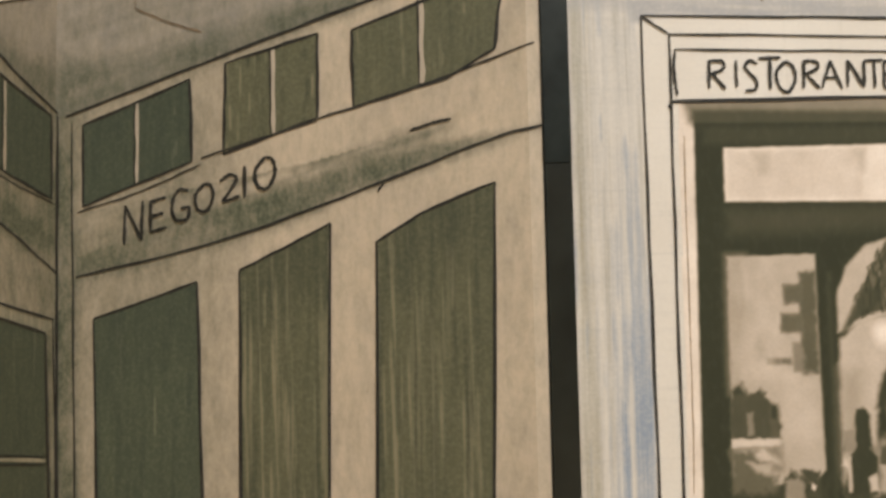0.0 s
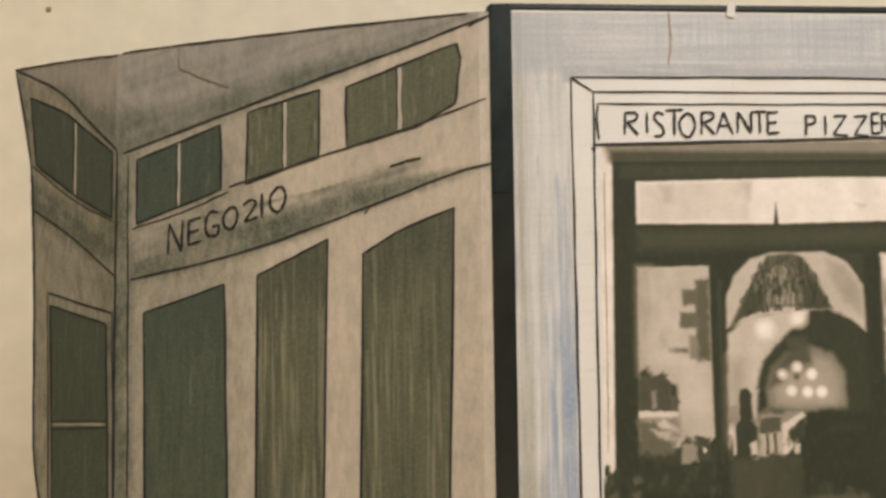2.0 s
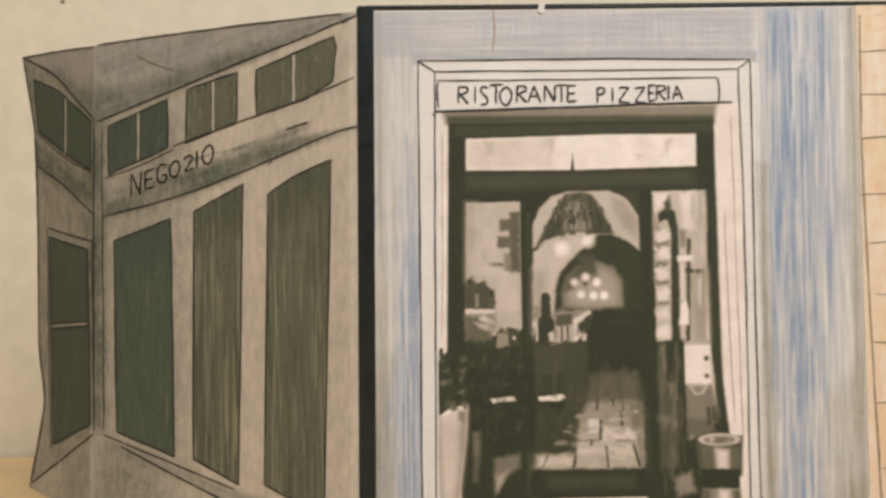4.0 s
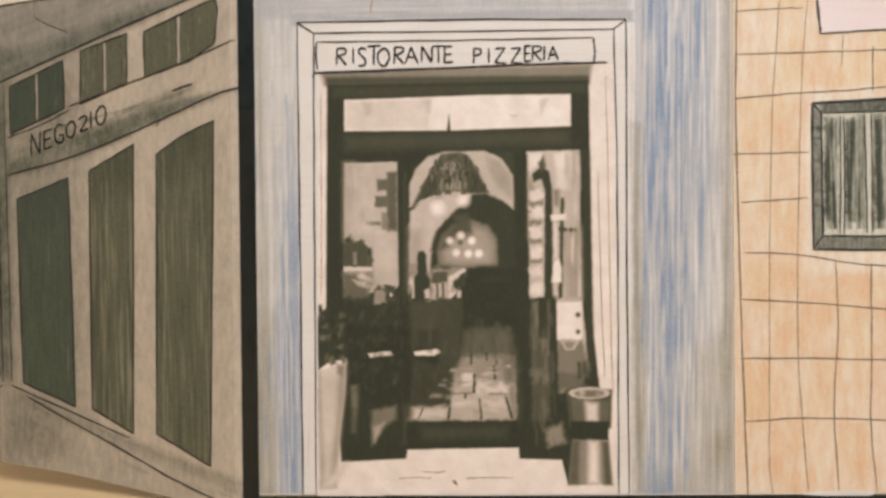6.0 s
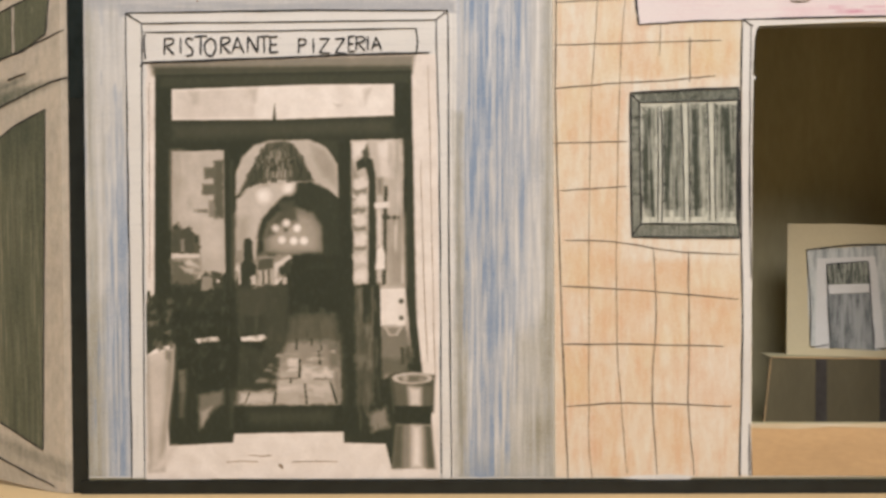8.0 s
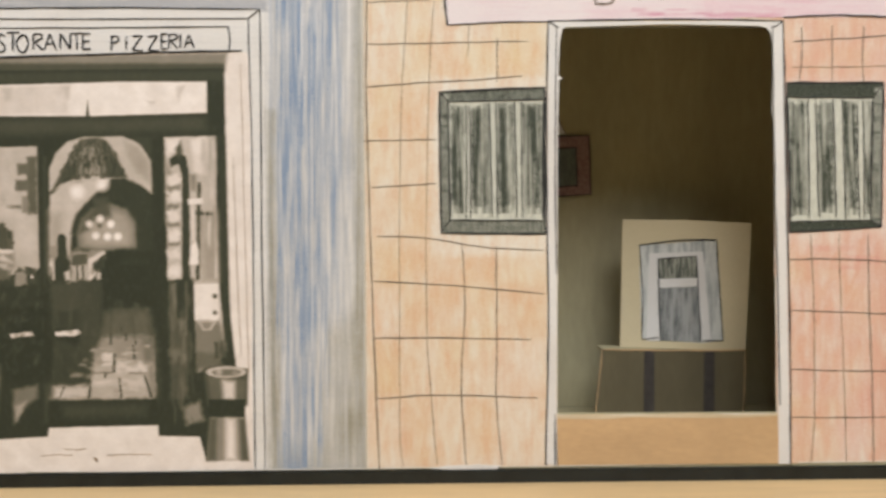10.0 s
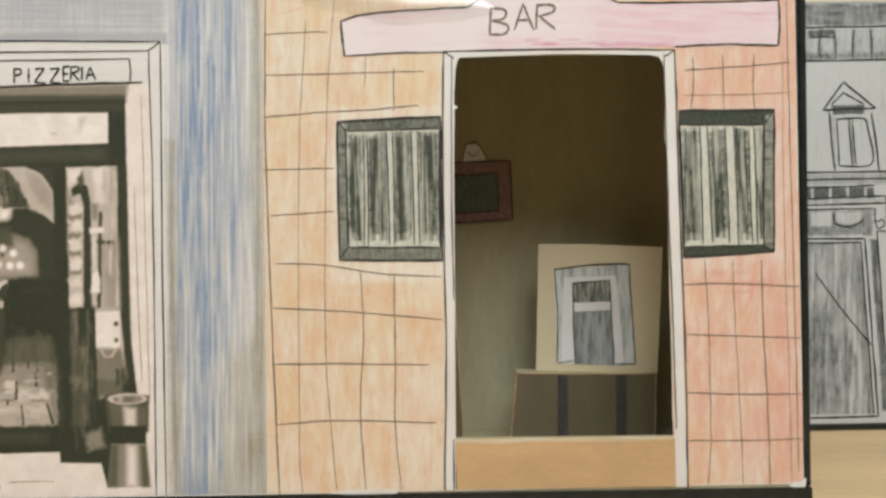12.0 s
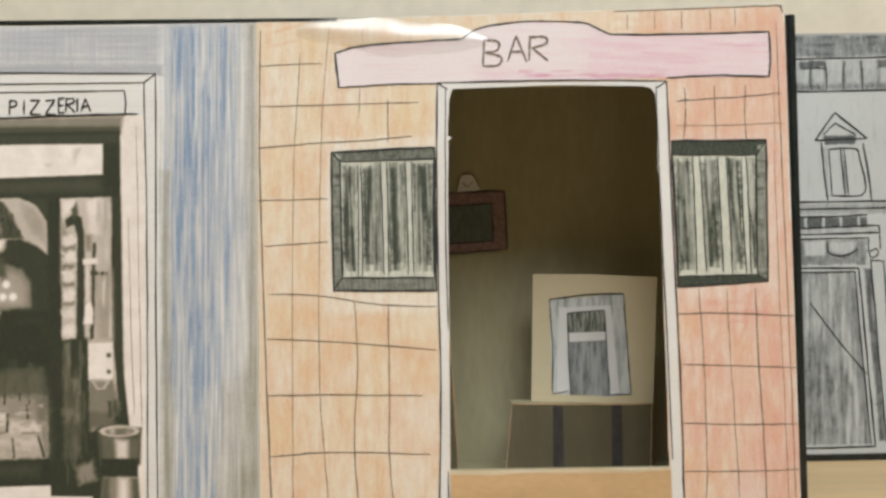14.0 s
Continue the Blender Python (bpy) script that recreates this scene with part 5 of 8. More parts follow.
photo.lay("tone", [(6.4, 70.0), (8.6, 70.9), (8.9, 68.6), (7.0, 67.9)], 0.2, 0.64, 0.42)
photo.lay("tone", [(14.0, 66.2), (16.4, 67.0), (16.1, 64.7), (14.6, 64.1)], 0.14, 0.64, 0.42)
photo.lay("tone", [(14.3, 70.5), (16.7, 71.3), (17.0, 69.0), (14.9, 68.4)], 0.14, 0.64, 0.42)
photo.lay("tone", [(13.4, 58.3), (15.9, 59.1), (15.4, 56.8), (14.0, 56.2)], 0.2, 0.64, 0.42)
photo.lay("tone", [(7.5, 55.5), (9.9, 56.3), (9.4, 54.0), (8.1, 53.3)], 0.05, 0.64, 0.42)
photo.lay("tone", [(8.7, 71.9), (10.8, 72.7), (11.2, 70.4), (9.3, 69.7)], 0.05, 0.64, 0.42)
photo.lay("tone", [(7.6, 62.2), (9.4, 63.0), (9.8, 60.7), (8.2, 60.1)], 0.2, 0.64, 0.42)
photo.lay("tone", [(11.8, 62.7), (14.2, 63.5), (13.9, 61.2), (12.4, 60.5)], 0.03, 0.64, 0.42)
photo.lay("tone", [(8.7, 54.9), (10.3, 55.7), (10.8, 53.4), (9.3, 52.8)], 0.14, 0.64, 0.42)
photo.lay("tone", [(6.8, 61.7), (9.1, 62.6), (9.3, 60.3), (7.4, 59.6)], 0.2, 0.64, 0.42)
photo.lay("tone", [(14.7, 53.9), (16.4, 54.8), (16.9, 52.4), (15.3, 51.8)], 0.2, 0.64, 0.42)
photo.lay("tone", [(12.6, 56.8), (14.8, 57.6), (15.0, 55.3), (13.2, 54.7)], 0.03, 0.64, 0.42)
photo.lay("tone", [(7.8, 60.1), (10.2, 61.0), (10.0, 58.6), (8.4, 58.0)], 0.05, 0.64, 0.42)
photo.lay("tone", [(13.6, 63.3), (15.0, 64.2), (15.2, 61.9), (14.2, 61.2)], 0.14, 0.64, 0.42)
photo.lay("tone", [(7.6, 65.8), (10.0, 66.6), (10.2, 64.3), (8.3, 63.7)], 0.14, 0.64, 0.42)
photo.lay("tone", [(11.0, 67.1), (13.1, 67.9), (12.7, 65.6), (11.6, 65.0)], 0.03, 0.64, 0.42)
photo.lay("tone", [(6.4, 57.8), (7.9, 58.7), (8.9, 56.3), (7.0, 55.7)], 0.05, 0.64, 0.42)
photo.lay("tone", [(5.9, 60.3), (7.5, 61.1), (8.5, 58.8), (6.5, 58.2)], 0.05, 0.64, 0.42)
photo.lay("tone", [(10.4, 68.7), (12.3, 69.6), (12.4, 67.3), (11.0, 66.6)], 0.03, 0.64, 0.42)
photo.lay("tone", [(7.9, 64.5), (10.1, 65.3), (10.6, 63.0), (8.6, 62.3)], 0.05, 0.64, 0.42)
photo.lay("tone", [(7.2, 69.6), (8.3, 71.7), (8.9, 71.3), (8.3, 68.6)], 0.06, 0.48, 0.35)
photo.lay("tone", [(6.5, 72.0), (7.6, 74.1), (8.2, 73.7), (7.5, 71.0)], 0.06, 0.48, 0.35)
photo.lay("tone", [(6.4, 68.2), (7.5, 70.3), (8.1, 69.9), (7.4, 67.1)], 0.06, 0.48, 0.35)
photo.lay("tone", [(7.2, 69.1), (8.3, 71.2), (8.9, 70.8), (8.2, 68.1)], 0.06, 0.48, 0.35)
photo.lay("tone", [(9.1, 71.2), (10.1, 73.3), (10.8, 72.9), (10.1, 70.1)], 0.06, 0.48, 0.35)
photo.lay("tone", [(6.8, 72.1), (7.9, 74.2), (8.5, 73.7), (7.8, 71.0)], 0.06, 0.48, 0.35)
photo.lay("tone", [(7.2, 5.8), (14.9, 14.5), (17.5, 15.1), (14.9, 9.2), (11.0, 5.4)], 0.7, 1.6, 0.15)
photo.lay("tone", [(16.8, 97.1), (24.6, 97.4), (25.0, 88.2), (16.9, 88.0)], 0.1, 0.6, 0.5)
photo.lay("tone", [(20.0, 93.3), (21.4, 93.3), (21.4, 88.5), (20.0, 88.4)], 0.3, 0.4, 0.2)
photo.lay("tone", [(24.8, 91.9), (26.8, 91.8), (26.8, 87.7), (24.8, 87.8)], 0.14, 0.5, 0.2)
photo.lay("tone", [(16.3, 87.7), (26.8, 87.6), (26.8, 86.3), (16.4, 86.1)], 0.72, 0.4, 0.2)
photo.lay("tone", [(16.5, 85.4), (21.0, 84.8), (24.7, 82.6), (26.1, 77.3), (22.3, 75.9), (16.7, 76.8)], 0.17, 1.0, 0.8)
photo.lay("tone", [(19.5, 83.0), (25.3, 82.3), (25.0, 80.0), (21.8, 80.7)], 0.52, 0.8, 0.5)
photo.lay("tone", [(27.6, 78.8), (31.0, 79.6), (32.0, 74.0), (27.8, 73.9)], 0.36, 0.6, 0.4)
photo.lay("tone", [(31.2, 81.4), (35.4, 80.5), (35.6, 74.8), (32.3, 74.7), (33.2, 77.4)], 0.08, 0.5, 0.4)
photo.lay("tone", [(33.6, 78.2), (34.6, 77.7), (34.3, 76.7), (33.5, 77.0)], 0.8, 0.3, 0.2)
photo.lay("tone", [(40.9, 88.9), (43.7, 89.0), (43.5, 84.4), (41.2, 84.3)], 0.36, 0.5, 0.2)
photo.lay("tone", [(44.3, 93.2), (46.6, 93.0), (47.0, 84.8), (48.7, 83.1), (48.3, 75.0), (42.4, 75.1), (42.4, 83.7), (44.0, 85.4)], 0.05, 0.4, 0.3)
photo.lay("tone", [(41.9, 83.4), (42.5, 83.4), (42.4, 75.9), (41.7, 75.9)], 0.62, 0.3, 0.1)
photo.lay("tone", [(46.3, 78.9), (48.2, 79.5), (48.5, 75.9), (46.5, 75.5)], 0.66, 0.4, 0.3)
photo.lay("tone", [(49.2, 85.5), (55.1, 85.9), (55.2, 81.9), (49.3, 81.5)], 0.12, 0.5, 0.4)
photo.lay("tone", [(49.3, 81.1), (55.2, 81.5), (55.0, 76.0), (49.3, 75.9)], 0.52, 0.6, 0.4)
photo.lay("tone", [(50.8, 81.3), (51.6, 81.3), (51.4, 75.9), (50.6, 75.9)], 0.07, 0.3, 0.2)
photo.lay("tone", [(52.9, 81.5), (53.7, 81.5), (53.5, 76.0), (52.7, 76.0)], 0.1, 0.3, 0.2)
photo.lay("tone", [(55.5, 84.0), (61.1, 86.9), (62.0, 85.9), (57.5, 83.0), (56.0, 78.6), (55.1, 78.6)], 0.7, 0.4, 0.2)
photo.lay("tone", [(56.8, 82.0), (61.4, 85.1), (60.8, 80.3), (57.7, 79.3)], 0.06, 0.5, 0.2)
photo.lay("tone", [(55.1, 78.1), (57.2, 78.1), (56.8, 76.0), (55.0, 76.0)], 0.78, 0.4, 0.3)
photo.lay("tone", [(58.6, 78.5), (60.0, 78.5), (60.0, 76.1), (58.7, 76.1)], 0.66, 0.4, 0.3)
photo.lay("tone", [(40.5, 74.4), (60.6, 75.6), (59.6, 64.8), (41.7, 63.7)], 0.085, 1.4, 0.4)
photo.lay("tone", [(16.5, 73.8), (36.0, 73.7), (36.0, 65.9), (16.5, 66.0)], 0.042, 1.4, 0.5)
photo.lay("tone", [(41.7, 62.9), (55.4, 63.6), (54.6, 57.1), (41.6, 57.2)], 0.055, 1.5, 0.5)
photo.lay("tone", [(41.6, 54.0), (56.6, 49.5), (56.5, 36.1), (40.4, 36.5)], 0.058, 1.2, 0.2)
photo.lay("tone", [(18.8, 43.9), (20.9, 43.9), (20.8, 35.5), (18.8, 35.5)], 0.2, 0.7, 0.2)
photo.lay("tone", [(61.3, 82.0), (77.2, 81.8), (79.6, 71.9), (70.9, 65.1), (60.0, 64.2)], 0.032, 1.2, 0.3)
photo.lay("tone", [(51.8, 75.8), (60.1, 74.4), (59.8, 54.4), (56.9, 47.5), (51.5, 47.5)], 0.072, 1.6, 0.3)
photo.lay("tone", [(61.5, 63.6), (77.2, 64.3), (78.9, 52.7), (60.2, 51.3)], 0.15, 2.0, 0.4)
photo.lay("tone", [(60.7, 54.2), (78.7, 54.3), (79.3, 41.9), (57.0, 42.1), (56.9, 47.5)], 0.36, 1.6, 0.4)
photo.lay("tone", [(56.9, 43.6), (79.6, 44.2), (79.5, 31.0), (55.2, 31.1)], 0.52, 1.4, 0.3)
photo.lay("tone", [(60.2, 47.8), (63.9, 48.0), (64.3, 43.6), (60.1, 43.3)], 0.82, 1.0, 0.3)
photo.lay("tone", [(65.1, 44.9), (74.6, 44.6), (76.9, 41.2), (65.3, 40.5)], 0.74, 1.2, 0.4)
photo.lay("tone", [(56.1, 38.2), (65.8, 38.2), (66.1, 35.8), (55.7, 35.4)], 0.62, 1.0, 0.3)
photo.lay("tone", [(67.3, 38.3), (75.6, 38.1), (76.3, 34.9), (67.6, 34.9)], 0.64, 1.0, 0.3)
photo.lay("tone", [(74.7, 54.3), (79.4, 54.3), (79.5, 44.2), (76.1, 44.3)], 0.22, 1.6, 0.3)
photo.lay("tone", [(77.2, 43.5), (79.6, 43.5), (79.5, 31.0), (78.5, 31.0)], 0.3, 1.0, 0.2)
photo.lay("tone", [(63.2, 55.5), (63.9, 55.5), (63.7, 51.1), (63.0, 51.1)], 0.04, 0.3, 0.1)
photo.lay("tone", [(68.8, 55.5), (69.5, 55.5), (69.5, 52.6), (68.9, 52.6)], 0.05, 0.3, 0.1)
photo.lay("tone", [(67.0, 58.2), (67.6, 58.2), (67.6, 56.2), (67.1, 56.3)], 0.06, 0.3, 0.1)
photo.lay("tone", [(71.3, 50.9), (72.2, 50.9), (72.7, 45.8), (71.7, 45.8)], 0.04, 0.3, 0.1)
photo.lay("tone", [(64.2, 47.8), (65.0, 47.8), (64.9, 40.6), (63.9, 40.6)], 0.04, 0.3, 0.1)
photo.lay("tone", [(60.7, 40.9), (61.5, 40.9), (61.5, 38.6), (60.8, 38.6)], 0.05, 0.3, 0.1)
photo.lay("tone", [(66.1, 38.6), (66.8, 38.6), (67.5, 30.9), (66.6, 30.9)], 0.04, 0.3, 0.1)
photo.lay("tone", [(75.7, 39.3), (76.5, 39.3), (78.9, 31.0), (77.8, 31.0)], 0.04, 0.3, 0.1)
photo.lay("tone", [(55.0, 35.4), (55.7, 35.4), (55.2, 31.0), (54.3, 31.0)], 0.04, 0.3, 0.1)
photo.lay("tone", [(72.5, 52.8), (73.1, 52.8), (73.1, 51.1), (72.5, 51.1)], 0.06, 0.3, 0.1)
photo.lay("tone", [(69.9, 40.6), (76.8, 40.4), (77.0, 39.8), (69.9, 40.0)], 0.2, 0.4, 0.2)
photo.lay("tone", [(56.1, 40.7), (63.8, 40.8), (63.8, 40.2), (56.1, 40.1)], 0.22, 0.4, 0.2)
photo.lay("tone", [(85.7, 74.9), (93.2, 74.9), (93.1, 60.3), (85.9, 60.4)], 0.17, 0.9, 0.3)
photo.lay("tone", [(85.8, 60.4), (92.6, 60.3), (92.6, 30.5), (85.8, 30.5)], 0.115, 1.2, 0.4)
photo.lay("tone", [(88.5, 75.5), (91.7, 75.5), (91.4, 61.1), (88.5, 61.1)], 0.042, 0.5, 0.1)
photo.lay("tone", [(88.8, 60.0), (92.2, 60.3), (92.3, 54.2), (90.0, 54.2)], 0.26, 0.8, 0.3)
photo.lay("tone", [(85.8, 49.6), (92.2, 48.0), (92.1, 43.4), (86.1, 44.2)], 0.19, 1.5, 0.5)
photo.lay("tone", [(92.6, 74.9), (94.9, 74.9), (95.3, 30.5), (92.9, 30.5)], 0.042, 0.5, 0.1)
photo.lay("tone", [(95.7, 60.0), (104.6, 60.1), (104.5, 48.0), (95.8, 48.0)], 0.25, 0.9, 0.3)
photo.lay("tone", [(95.8, 48.0), (104.6, 48.0), (105.2, 43.0), (96.0, 42.2)], 0.17, 1.2, 0.4)
photo.lay("tone", [(102.7, 51.8), (103.9, 51.8), (104.0, 45.8), (102.8, 45.8)], 0.08, 0.5, 0.2)
photo.lay("tone", [(96.2, 60.0), (103.8, 60.1), (101.5, 56.3), (98.4, 56.3)], 0.55, 0.5, 0.2)
photo.lay("tone", [(97.7, 59.5), (102.3, 59.6), (100.7, 57.0), (98.9, 57.0)], 0.3, 0.5, 0.2)
# woven lamp shade, plants and hazy glass
photo.lay("tone", [(47.6, 119.0), (44.6, 113.6), (42.0, 109.4), (44.4, 111.6), (48.0, 113.6), (52.0, 114.4), (51.0, 118.0)], 0.10, 0.5, 0.3)
photo.lay("tone", [(65.0, 124.0), (67.6, 119.6), (70.4, 115.0), (66.0, 114.6), (62.0, 114.8), (63.0, 120.0)], 0.09, 0.6, 0.3)
photo.lay("tone", [(33.0, 122.7), (36.4, 122.7), (36.2, 101.2), (33.2, 101.2)], 0.15, 0.8, 0.5)
photo.lay("tone", [(29.4, 119.8), (33.4, 119.8), (33.3, 116.2), (29.3, 116.2)], 0.17, 0.7, 0.4)
photo.lay("tone", [(28.5, 113.6), (33.3, 113.6), (33.3, 110.0), (28.4, 110.0)], 0.17, 0.7, 0.4)
random.seed(21)
SHADE = [(51.7, 129.6), (61.8, 129.5), (66.7, 124.1), (70.2, 116.2), (63.0, 114.3), (55.2, 114.2), (48.0, 113.2), (42.2, 109.6), (46.6, 117.9)]
photo.hatch("tone", SHADE, (0.02, 0.07), 110, (0.35, 0.6), (2.0, 7.0), (0.05, 1.0), (0.4, 0.9), 0.35)
photo.hatch("tone", [(54, 126), (60, 126), (64, 116), (52, 116)], (0.25, 0.5), 34, (0.32, 0.5), (1.2, 4.0), (0.05, 1.0), (0.4, 0.9), 0.3)
photo.lay("tone", [(52.0, 93.5), (53.5, 99.0), (57.1, 102.8), (63.8, 104.8), (64.2, 100.0), (58.0, 99.4), (55.0, 95.0)], 0.12, 1.6, 0.3)
for bulb_x, bulb_z in ((55.8, 97.2), (60.0, 99.2), (64.0, 97.1), (58.3, 92.7), (62.7, 92.3), (66.6, 92.3)):
    photo.spot("tone", bulb_x, bulb_z, 1.0, 1.0, 0.9)
photo.hatch("tone", [(17, 73), (38, 73), (38, 40), (17, 40)], (0.06, 0.12), 60, (0.5, 1.2), (1.0, 5.0), (0.3, 1.0), (0.2, 0.6), 0.6)
photo.hatch("tone", [(41, 74), (79, 66), (79, 52), (41, 56)], (0.07, 0.14), 40, (0.6, 1.4), (4.0, 14.0), (0.0, 1.0), (0.2, 0.5), 0.1)
photo.hatch("tone", [(41, 52), (56, 52), (56, 38), (41, 38)], (0.03, 0.10), 30, (0.6, 1.4), (3.0, 10.0), (0.0, 1.0), (0.2, 0.5), 0.1)
photo.hatch("tone", [(86, 74), (94, 74), (95, 20), (86, 20)], (0.04, 0.24), 50, (0.5, 1.2), (2.0, 12.0), (0.0, 1.0), (0.2, 0.7), 0.15)
photo.hatch("tone", [(17.5, 126), (29, 126), (28, 100), (17.5, 100)], (0.48, 0.66), 40, (0.8, 1.8), (3.0, 12.0), (0.0, 1.0), (0.2, 0.5), 0.2)
photo.hatch("tone", [(98, 129), (104, 129), (104, 76), (98, 76)], (0.4, 0.85), 26, (0.5, 1.2), (6.0, 24.0), (0.0, 1.0), (0.2, 0.6), 0.03)
photo.hatch("tone", [(57, 51), (78, 51), (79, 31), (41, 31)], (0.25, 0.75), 60, (0.5, 1.3), (2.0, 7.0), (1.0, 0.0), (0.2, 0.6), 0.2)
photo.mottle("tone", 0.09, 6.0).mottle("tone", 0.035, 1.3)
photo.link("photo_print", PHOTO, restaurant, "black and white photo print of a glazed restaurant door")
lines("pavement_mark", on_front, FAINT_INK, restaurant, "faint grey mark on the printed pavement", [
    (0.3, (44.9, 11.6), (49.3, 11.2), (53.9, 11.5)),
    (0.3, (61.3, 8.9), (70.2, 9.2), (78.5, 9.0)),
    (0.3, (36.3, 9.0), (42.2, 9.3), (48.5, 9.1)),
    (1.0, (56.4, 8.2), (57.9, 6.5)),
], 0.2)
lines("crease_line", on_front, FAINT_INK, restaurant, "faint dent in the paper", [
    (0.5, (27.8, 197.0), (28.2, 188.5), (27.3, 182.1)),
], 0.2)
lines("reveal_line", on_front, FAINT_INK, restaurant, "faint vertical line on the printed reveal", [
    (0.3, (110.7, 121.9), (111.6, 80.2), (112.7, 46.7)),
    (0.3, (113.8, 157.1), (114.7, 96.8), (115.5, 40.4)),
    (0.25, (8.6, 152.2), (8.4, 106.2), (7.8, 76.8)),
], 0.16)
# bar front: tiled wall, door frame, shutters, sign
tint = Sheet(on_front, [(160.6, 3.2), (368.8, 3.8), (367.3, 199.9), (366.4, 202.0), (363.8, 202.8), (160.6, 197.3)], 0.6, 0.03)
tint.coat("yellow", 0.20).coat("peach", 0.22).coat("rose", 0.0)
tint.lay("yellow", [(160, 60), (235, 60), (235, 198), (160, 198)], 0.42, 30.0)
tint.lay("yellow", [(160, 176), (300, 176), (300, 204), (160, 204)], 0.34, 8.0)
tint.lay("peach", [(160, 0), (235, 0), (235, 100), (160, 100)], 0.36, 30.0)
tint.lay("peach", [(160, 120), (232, 120), (232, 198), (160, 198)], 0.15, 26.0)
tint.lay("yellow", [(316, 0), (372, 0), (372, 198), (318, 198)], 0.12, 12.0)
tint.lay("rose", [(316, 0), (372, 0), (372, 198), (318, 198)], 0.42, 12.0)
tint.lay("rose", [(355, 0), (372, 0), (372, 198), (355, 198)], 0.50, 8.0)
tint.lay("peach", [(316, 0), (330, 0), (330, 92), (318, 92)], 0.46, 8.0)
tint.lay("peach", [(316, 150), (368, 150), (364, 202), (316, 198)], 0.52, 10.0)
tint.spot("peach", 167, 47, 3.0, 0.75, 3.0).spot("rose", 196, 60, 1.0, 0.7, 1.0).spot("peach", 222, 100, 4, 0.1, 6.0).spot("rose", 354, 28, 3.0, 0.55, 3.0)
random.seed(9)
# tile by tile, each rubbed with a different pressure
ROWS = (196, 181, 165, 150, 128, 111, 91, 73, 52, 30, 3)
for columns in ((163, 174, 185, 198, 210, 229), (322, 332, 343, 354, 363, 369)):
    for left, right in zip(columns, columns[1:]):
        for top, low in zip(ROWS, ROWS[1:]):
            tile = [(left + 0.6, low + 0.8), (right - 0.6, low + 0.8), (right - 0.6, top - 0.8), (left + 0.6, top - 0.8)]
            tint.lay("yellow", tile, random.uniform(0.0, 0.66), 2.0, 1.0, 0.6)
            tint.lay("peach", tile, random.uniform(0.0, 0.56), 2.4, 1.0, 0.5)
            tint.hatch("peach", tile, (0.35, 0.8), random.randint(1, 5), (1.2, 3.0), (3, 10), (0.0, 1.0), (0.1, 0.45), 0.2)
            tint.hatch("peach", tile, (0.0, 0.1), random.randint(1, 4), (0.8, 1.6), (3, 12), (0.0, 1.0), (0.2, 0.7), 0.1)
tint.lay("rose", [(160, 0), (225, 0), (225, 198), (160, 198)], 0.04, 14.0, 0.3, 0.8)
for fade in ("peach", "yellow"):
    tint.lay(fade, [(186, 84), (234, 84), (234, 152), (186, 152)], 0.04, 2.0, 0.6, 0.8)
    tint.lay(fade, [(317, 84), (364, 84), (364, 152), (317, 152)], 0.04, 2.0, 0.6, 0.6)
tint.hatch("peach", [(322, 90), (368, 90), (369, 5), (323, 5)], (0.6, 0.95), 40, (0.8, 2.0), (4, 14), (0.2, 1.0), (0.2, 0.6), 0.4)
tint.hatch("rose", [(324, 92), (362, 92), (362, 78), (324, 78)], (0.4, 0.7), 14, (0.7, 1.6), (6, 18), (1.0, 0.0), (0.3, 0.7), 0.1)
tint.hatch("peach", [(300, 203), (364, 203), (364, 192), (300, 192)], (0.5, 0.8), 20, (0.7, 1.6), (6, 18), (1.0, 0.0), (0.3, 0.7), 0.1)
tint.hatch("peach", [(162, 197), (195, 197), (195, 188), (162, 188)], (0.6, 0.9), 5, (0.7, 1.2), (8, 16), (1.0, 0.25), (0.3, 0.7), 0.1)
tint.mottle("yellow", 0.4, 12.0).mottle("peach", 0.4, 14.0).mottle("peach", 0.3, 4.0).mottle("rose", 0.35, 12.0)
for hole in ("yellow", "peach", "rose"):
    tint.lay(hole, [(231, 0), (236, 0), (236, 172), (231, 172)], 0.0, 0.6, 0.1)

